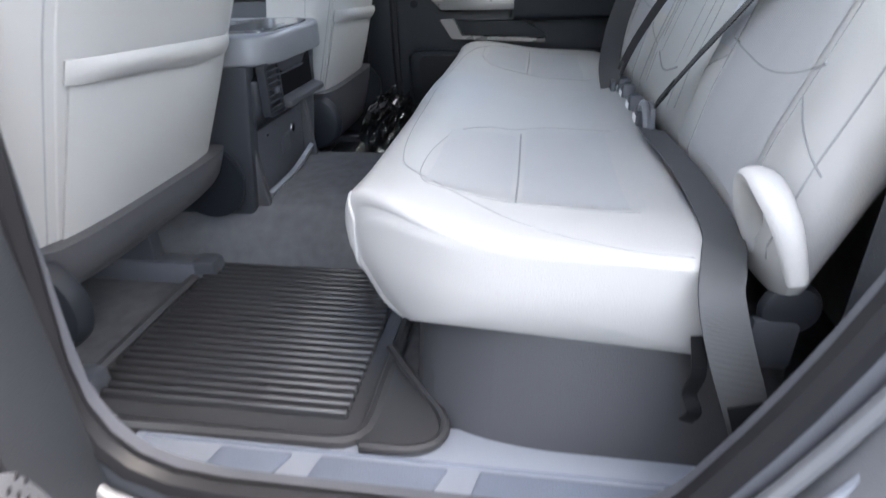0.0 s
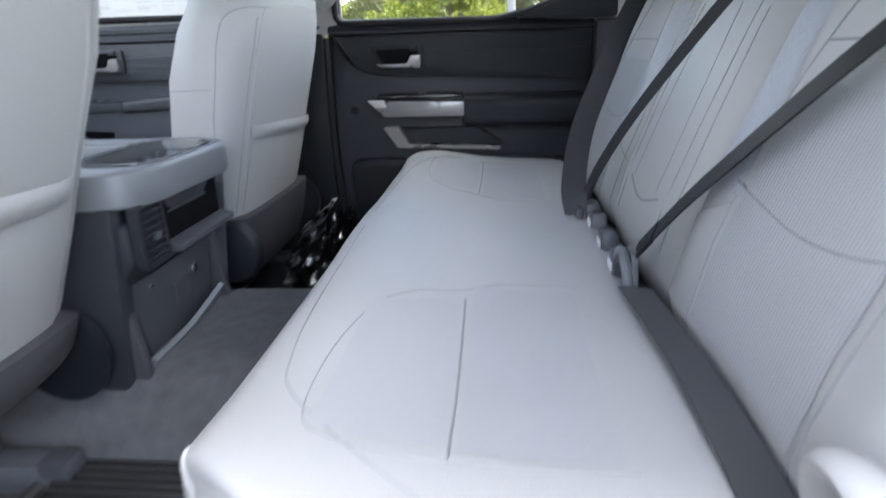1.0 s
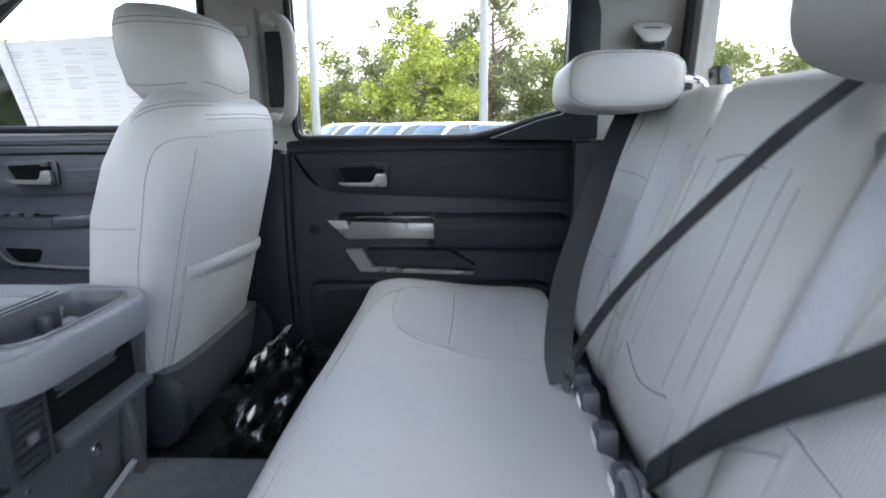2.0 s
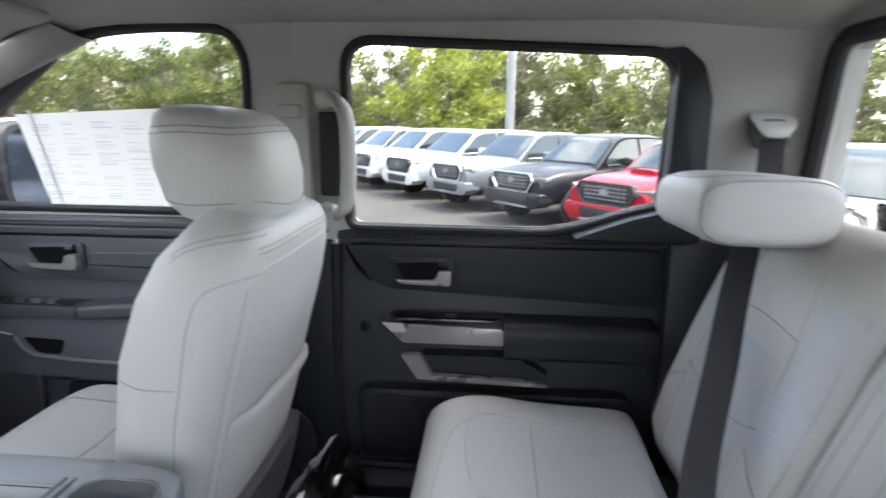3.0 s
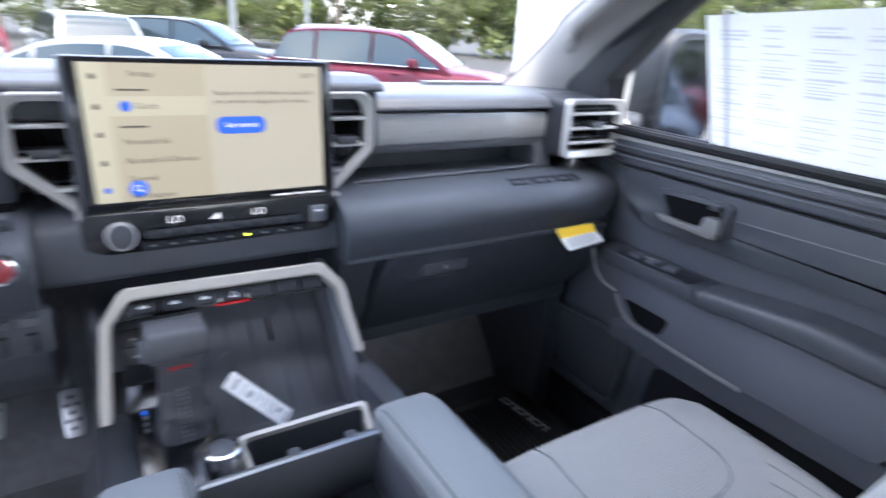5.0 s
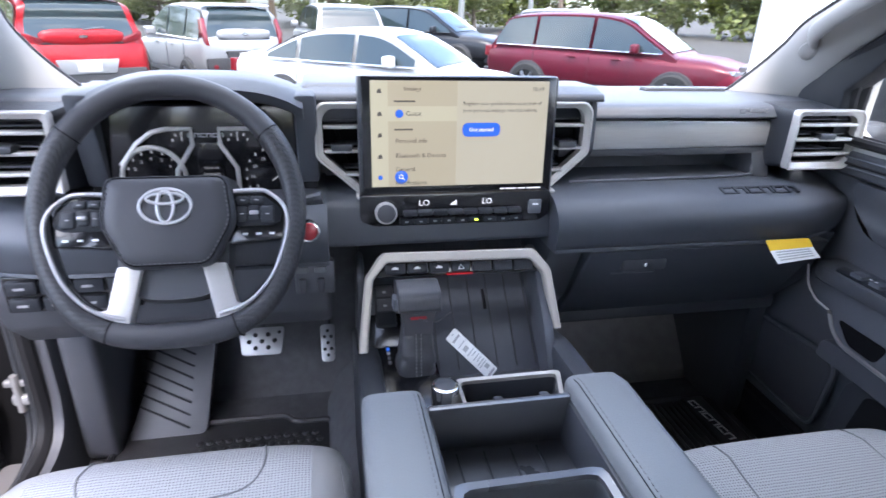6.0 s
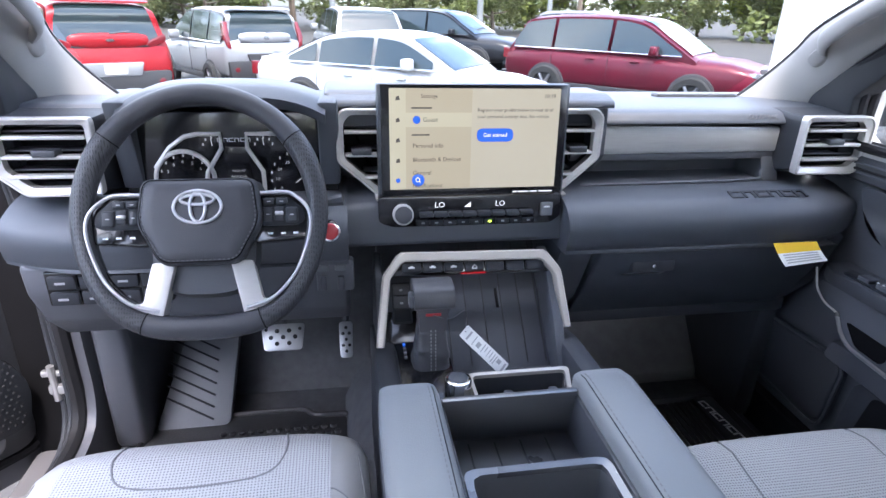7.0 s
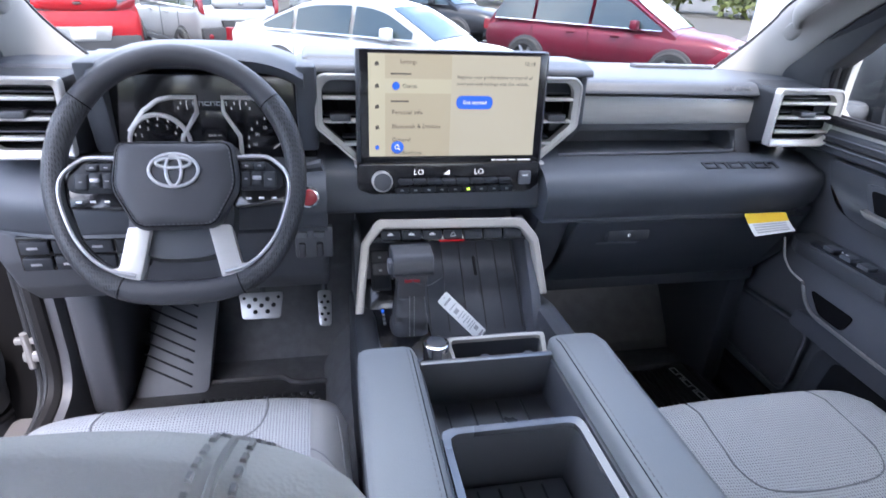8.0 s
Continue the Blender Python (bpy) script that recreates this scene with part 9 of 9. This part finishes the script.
        part("tail_crease", rbox(-0.54, 0.54, yb - 0.012, yb + 0.02, zc - 0.062, zc - 0.035, 0.006), SEAL, t)
        if L < 4.3:
            part("roof_spoiler", loft([oval((0, y, z), (1, 0, 0), (0, 0, 1), a, b, 24, 4) for y, z, a, b in ((yb + 0.14, 1.672, 0.66, 0.012), (yb + 0.22, 1.688, 0.68, 0.022), (yb + 0.50, 1.700, 0.69, 0.020))]), col, t)
        part("tail_emblem", loft([oval((0, yb - 0.037 - d, zc + 0.04), (1, 0, 0), (0, 0, 1), 0.06, 0.022, 20) for d in (0, 0.006)]), CHROME, t)
        part("rear_wiper", tube([(0.0, yb - 0.01, zc + 0.13), (0.30, yb + 0.01, zc + 0.16)], 0.010, 6), BLACK, t)
    return t


PICKUP = dict(L=5.3, W=1.88, stations=[(-2.68, 0.62, 1.12, 0.86), (-2.6, 0.52, 1.20, 0.92), (-1.4, 0.42, 1.22, 0.94), (-0.7, 0.40, 1.22, 0.94), (0.9, 0.40, 1.20, 0.94), (1.15, 0.42, 1.20, 0.94), (2.1, 0.46, 1.16, 0.92), (2.48, 0.48, 1.08, 0.88), (2.62, 0.52, 0.98, 0.80)],
              cab=[(-1.25, 1.16), (-1.12, 1.50), (-0.98, 1.75), (-0.3, 1.79), (0.35, 1.76), (0.75, 1.50), (1.18, 1.16)], wheels=(-1.62, 1.66), wr=0.40, grille=0.90)
BOXSUV = dict(L=4.8, W=1.92, stations=[(-2.4, 0.55, 1.10, 0.86), (-2.32, 0.48, 1.20, 0.93), (-1.2, 0.42, 1.22, 0.96), (0.8, 0.42, 1.20, 0.96), (1.9, 0.46, 1.16, 0.94), (2.25, 0.48, 1.08, 0.90), (2.38, 0.52, 0.98, 0.82)],
              cab=[(-2.28, 1.16), (-2.15, 1.55), (-2.0, 1.76), (-0.8, 1.82), (0.2, 1.78), (0.65, 1.50), (1.1, 1.16)], wheels=(-1.45, 1.40), wr=0.39, grille=0.90, rear=1.05)
SUV = dict(L=5.1, W=1.98, stations=[(-2.55, 0.55, 1.02, 0.86), (-2.45, 0.40, 1.12, 0.95), (-1.4, 0.32, 1.14, 0.99), (0.9, 0.32, 1.10, 0.99), (2.0, 0.36, 1.04, 0.97), (2.4, 0.40, 0.94, 0.90), (2.54, 0.46, 0.84, 0.80)],
           cab=[(-2.42, 1.08), (-2.2, 1.42), (-1.95, 1.68), (-0.7, 1.76), (0.3, 1.70), (0.85, 1.42), (1.45, 1.06)], wheels=(-1.50, 1.45), wr=0.38, grille=0.72, rear=1.0, clad=CHAR)
SEDAN = dict(L=4.88, W=1.84, stations=[(-2.44, 0.50, 0.92, 0.80), (-2.3, 0.36, 1.00, 0.89), (-1.2, 0.26, 0.99, 0.92), (0.6, 0.26, 0.93, 0.92), (1.7, 0.30, 0.86, 0.90), (2.25, 0.34, 0.74, 0.84), (2.43, 0.40, 0.66, 0.72)],
             cab=[(-2.0, 0.96), (-1.4, 1.24), (-0.95, 1.39), (-0.3, 1.445), (0.3, 1.40), (0.75, 1.20), (1.25, 0.92)], wheels=(-1.42, 1.40), wr=0.34, rear=0.86)
HATCH = dict(L=4.14, W=1.80, stations=[(-2.07, 0.52, 1.10, 0.80), (-1.98, 0.36, 1.18, 0.88), (-1.0, 0.28, 1.12, 0.90), (0.6, 0.28, 1.04, 0.90), (1.5, 0.32, 0.98, 0.88), (1.95, 0.36, 0.90, 0.82), (2.06, 0.42, 0.80, 0.72)],
            cab=[(-2.02, 1.10), (-1.95, 1.36), (-1.84, 1.62), (-0.8, 1.70), (0.1, 1.66), (0.60, 1.38), (1.10, 1.02)], wheels=(-1.30, 1.28), wr=0.33, rear=1.12)


def park(spec, name, label, category, col, nose, heading, **more):
    """heading: degrees from +x, anticlockwise."""
    a = dict(spec)
    a.update(more)
    t = vehicle(name, label, category, col, **a)
    h = radians(heading)
    c = Vector((nose[0] - math.cos(h) * a["L"] / 2, nose[1] - math.sin(h) * a["L"] / 2, 0))
    c.z = grade(c.x, c.y)
    t.matrix_basis = Matrix.Translation(c) @ Matrix.Rotation(h - math.pi / 2, 4, "Z")
    return t


ROW = [(PICKUP, "pickup_truck", "glossy red pickup truck with dark honeycomb grille", P_RED, 0), (PICKUP, "pickup_truck", "black pickup truck parked in a row", P_BLACK, 1), (PICKUP, "pickup_truck", "cement grey pickup truck parked in a row", P_GREY, 2),
       (BOXSUV, "suv", "white boxy sport utility parked in a row", P_WHITE, 3), (BOXSUV, "suv", "white boxy sport utility parked in a row", P_WHITE, 4), (PICKUP, "pickup_truck", "silver pickup truck parked in a row", P_SILVER, 5), (BOXSUV, "suv", "white boxy sport utility parked in a row", P_WHITE, 6), (SUV, "suv", "silver sport utility parked in a row", P_SILVER, -1.15)]
for spec, nm, lab, col, i in ROW:
    park(spec, nm, lab, "pickup truck" if spec is PICKUP else "suv", col, (9.2 + 1.95 * i, -1.75 + 1.47 * i), 128)
park(HATCH, "hatchback", "bright red boxy hatchback seen from behind", "car", P_SCARLET, (-5.84, 13.95), 121).scale = (1, 1, 1.05)
park(HATCH, "hatchback", "silver boxy hatchback seen from behind", "car", P_SILVER, (-3.94, 16.7), 122)
park(SEDAN, "sedan", "white saloon car parked across the bays", "car", P_WHITE, (2.85, 8.9), -33)
park(SUV, "suv", "maroon sport utility with grey wheel arches", "suv", P_MAROON, (7.45, 10.2), -46, grille=0.78)
park(SUV, "suv", "black sport utility in the far row", "suv", P_BLACK, (5.0, 17.6), -35)
park(SUV, "minivan", "silver van in the far row", "van", P_SILVER, (-0.3, 22.0), 100)
park(SEDAN, "sedan", "blue saloon in the far row", "car", P_BLUE, (4.2, 24.5), -30)
park(BOXSUV, "suv", "silver sport utility in the far row", "suv", P_SILVER, (10.5, 18.4), -30)
park(PICKUP, "pickup_truck", "white pickup truck facing the aisle", "pickup truck", P_WHITE, (9.4, 8.5), 227)
park(BOXSUV, "suv", "white sport utility in the far row", "suv", P_WHITE, (16.5, 11.5), 150)
trl = thing("box_trailer", (0, 0, 0), "tall plain white box trailer", "trailer")
part("box", rbox(-0.575, 0.575, -1.6, 1.6, 0.5, 3.3, 0.05), WHITEPAINT, trl)
for side in (-1, 1):
    part("wheel", disc((side * 0.58, 0.3, 0.36), (side, 0, 0), 0.36, 0.1, 24), TYRE, trl)
trl.matrix_basis = Matrix.Translation((5.60, 6.80, grade(5.6, 6.8))) @ Matrix.Rotation(radians(-42.5), 4, "Z")

for x, y, h in ((18.6, -0.42, 11.0), (18.9, 5.2, 9.0), (-0.6, 31, 9), (6.0, 28, 9), (11, 33, 9)):
    t = thing("light_pole", (x, y, 0), "tall pale galvanised car park lamp post", "lamp post", "lamp posts")
    part("pole", tube([(x, y, -0.3), (x, y, h)], [0.15, 0.11], 14), GALV, t)
    part("base", disc((x, y, -0.3), (0, 0, 1), 0.28, 0.7, 18), CONCRETE, t)
    part("lamp_arm", tube([(x - 0.9, y, h), (x + 0.9, y, h)], 0.04, 8), GALV, t)
    for s in (-1, 1):
        part("lamp_head", rbox(x + s * 1.0 - 0.3, x + s * 1.0 + 0.3, y - 0.16, y + 0.16, h - 0.08, h + 0.06, 0.03), GALV, t)


# ---- trees ----
def leaf_cloud(rng, clumps, per, size, squash=0.8):
    verts, faces = [], []
    for c, r in clumps:
        for _ in range(per):
            d = Vector((rng.gauss(0, 1), rng.gauss(0, 1), rng.gauss(0, 1))).normalized()
            p = c + Vector((d.x, d.y, d.z * squash)) * (r * rng.uniform(0.35, 1.08))
            u = Vector((rng.gauss(0, 1), rng.gauss(0, 1), rng.gauss(0, 0.6))).normalized()
            v = u.cross(Vector((rng.gauss(0, 1), rng.gauss(0, 1), rng.gauss(0, 1)))).normalized()
            k = size * rng.uniform(0.6, 1.35)
            i = len(verts)
            verts += [p - u * k, p - v * k * 0.45, p + u * k, p + v * k * 0.45]
            faces.append((i, i + 1, i + 2, i + 3))
    me = bpy.data.meshes.new("leaves")
    me.from_pydata(verts, [], faces)
    return me


def tree(seed, height, spread, leaf, label, slim=False):
    rng = random.Random(seed)
    t = thing("tree", (0, 0, 0), label, "tree", "trees round the car park")
    trunk = [(0, 0, 0)]
    x = y = 0
    for k in range(1, 6):
        x += rng.uniform(-0.12, 0.12)
        y += rng.uniform(-0.12, 0.12)
        trunk.append((x, y, height * 0.78 * k / 5))
    bm = tube(smooth_path(trunk, 3), [0.17 * height / 7 * (1 - 0.8 * i / 15) + 0.02 for i in range(16)], 9)
    clumps = []
    for k in range(15):
        f = k / 14
        z0 = height * ((0.16 + 0.60 * f) if not slim else (0.50 + 0.34 * f))
        a = 2.4 * k + rng.uniform(-0.5, 0.5)
        rr = spread * rng.uniform(0.45, 1.0) * (1 - 0.55 * max(0.0, f - 0.45) / 0.55)
        e = Vector((math.cos(a) * rr, math.sin(a) * rr, z0 + height * rng.uniform(0.04, 0.16)))
        merge(bm, tube(smooth_path([(x * 0.6, y * 0.6, z0), ((e.x) * 0.5, e.y * 0.5, z0 + (e.z - z0) * 0.35), e], 3), [0.075 - 0.009 * i for i in range(7)], 6))
        clumps.append((e, spread * rng.uniform(0.24, 0.42)))
        for _ in range(3 if not slim else 1):
            o = Vector((rng.uniform(-1, 1), rng.uniform(-1, 1), rng.uniform(-0.6, 0.8))) * spread * 0.40
            clumps.append((e + o, spread * rng.uniform(0.14, 0.28)))
    for k in range(4):
        clumps.append((Vector((x + rng.uniform(-0.5, 0.5), y + rng.uniform(-0.5, 0.5), height * (0.80 + 0.05 * k))), spread * (0.34 - 0.05 * k)))
    part("trunk", bm, BARK, t)
    me = leaf_cloud(rng, clumps, 190 if not slim else 130, 0.105)
    me.materials.append(leaf)
    cr = new("crown", me)
    cr.parent = t
    ORIGIN[cr.name] = Vector((0, 0, 0))
    return t


kinds = [tree(1, 7.6, 2.8, LEAF_DARK, "broad dark green oak at the edge of the car park"), tree(2, 6.0, 2.7, LEAF_LIGHT, "bright yellow-green young tree at the edge of the car park"),
         tree(3, 9.6, 1.9, LEAF_GREY, "tall thin grey-green tree with sparse crown", True), tree(5, 6.8, 3.1, LEAF_GREY, "spreading grey-green oak at the edge of the car park")]
rng = random.Random(21)
spots = []
for k in range(40):                                  # wood to the right of the truck
    spots.append((34 + rng.uniform(-3, 6) + 2.4 * (k % 2), -36 + 2.15 * k + rng.uniform(-1, 1)))
for k in range(22):                                  # wood beyond the far rows ahead
    spots.append((-30 + 3.0 * k + rng.uniform(-1, 1), 46 + rng.uniform(-3, 6)))
for k in range(8):
    spots.append((-40 + rng.uniform(-3, 3), -30 + 10 * k))
for k in range(8):
    spots.append((-30 + 9 * k, -42 + rng.uniform(-3, 3)))
spots[1] = (29.5, 2.2)                               # the bright young tree stands before the wood
for i, (x, y) in enumerate(spots):
    src = kinds[i] if i < 4 else kinds[rng.choice((0, 1, 2, 3, 0, 3))]
    k = rng.uniform(0.72, 1.12)
    m = Matrix.Translation((x, y, grade(x, y))) @ Matrix.Rotation(rng.uniform(0, 6.28), 4, "Z") @ Matrix.Diagonal((k, k, k, 1))
    if i < 4:
        src.matrix_basis = m
    else:
        c = copy_thing(src, m)
        c.matrix_basis = m
# undergrowth and far woods close the horizon
rng = random.Random(8)
cl = []
for k in range(950):
    a = 2 * math.pi * k / 950
    r = 54 + rng.uniform(-4, 8)
    cl.append((Vector((math.cos(a) * r, math.sin(a) * r, rng.uniform(0.6, 7.2))), rng.uniform(1.2, 2.4)))
me = leaf_cloud(rng, cl, 130, 0.30)
me.materials.append(LEAF_DARK)
fw = new("far_woods", me)
tagged(fw, "dense dark green woods along the horizon", "woods", kind="stuff")
cl = []
for k in range(150):
    cl.append((Vector((31 + rng.uniform(-1.2, 1.5), -32 + 0.45 * k, rng.uniform(0.2, 1.3))), rng.uniform(0.6, 1.2)))
me = leaf_cloud(rng, cl, 110, 0.14)
me.materials.append(LEAF_GREY)
hd = new("hedge", me)
tagged(hd, "grey-green scrub at the edge of the car park", "shrubs", kind="stuff")

# the truck's own wheels and ends
for wx in (-1, 1):
    for wy in (2.42, -1.45):
        wt = part("truck_tyre", loft([oval((wx * (0.70 + d), wy, 0.40), (0, 1, 0), (0, 0, 1), r, r, 32) for d, r in ((0, 0.37), (0.03, 0.40), (0.22, 0.40), (0.25, 0.37), (0.25, 0.27), (0.20, 0.25))]), TYRE, cabin, "black truck tyre")
        part("wheel_rim", disc((wx * 0.905, wy, 0.40), (wx, 0, 0), 0.24, 0.03, 28), RIM, wt)
part("tailgate", rbox(-0.96, 0.96, -2.36, -2.29, 0.62, 1.42, 0.03), PAINT, cabin)
part("front_end", prism(rounded2([(3.05, 0.50), (3.20, 0.55), (3.22, 1.00), (3.14, 1.30), (3.05, 1.30)], 0.04), "x", -0.95, 0.95, 0.03), PAINT, cabin)
part("radiator_grille", rbox(-0.62, 0.62, 3.20, 3.24, 0.72, 1.18, 0.03), BLACK, cabin)
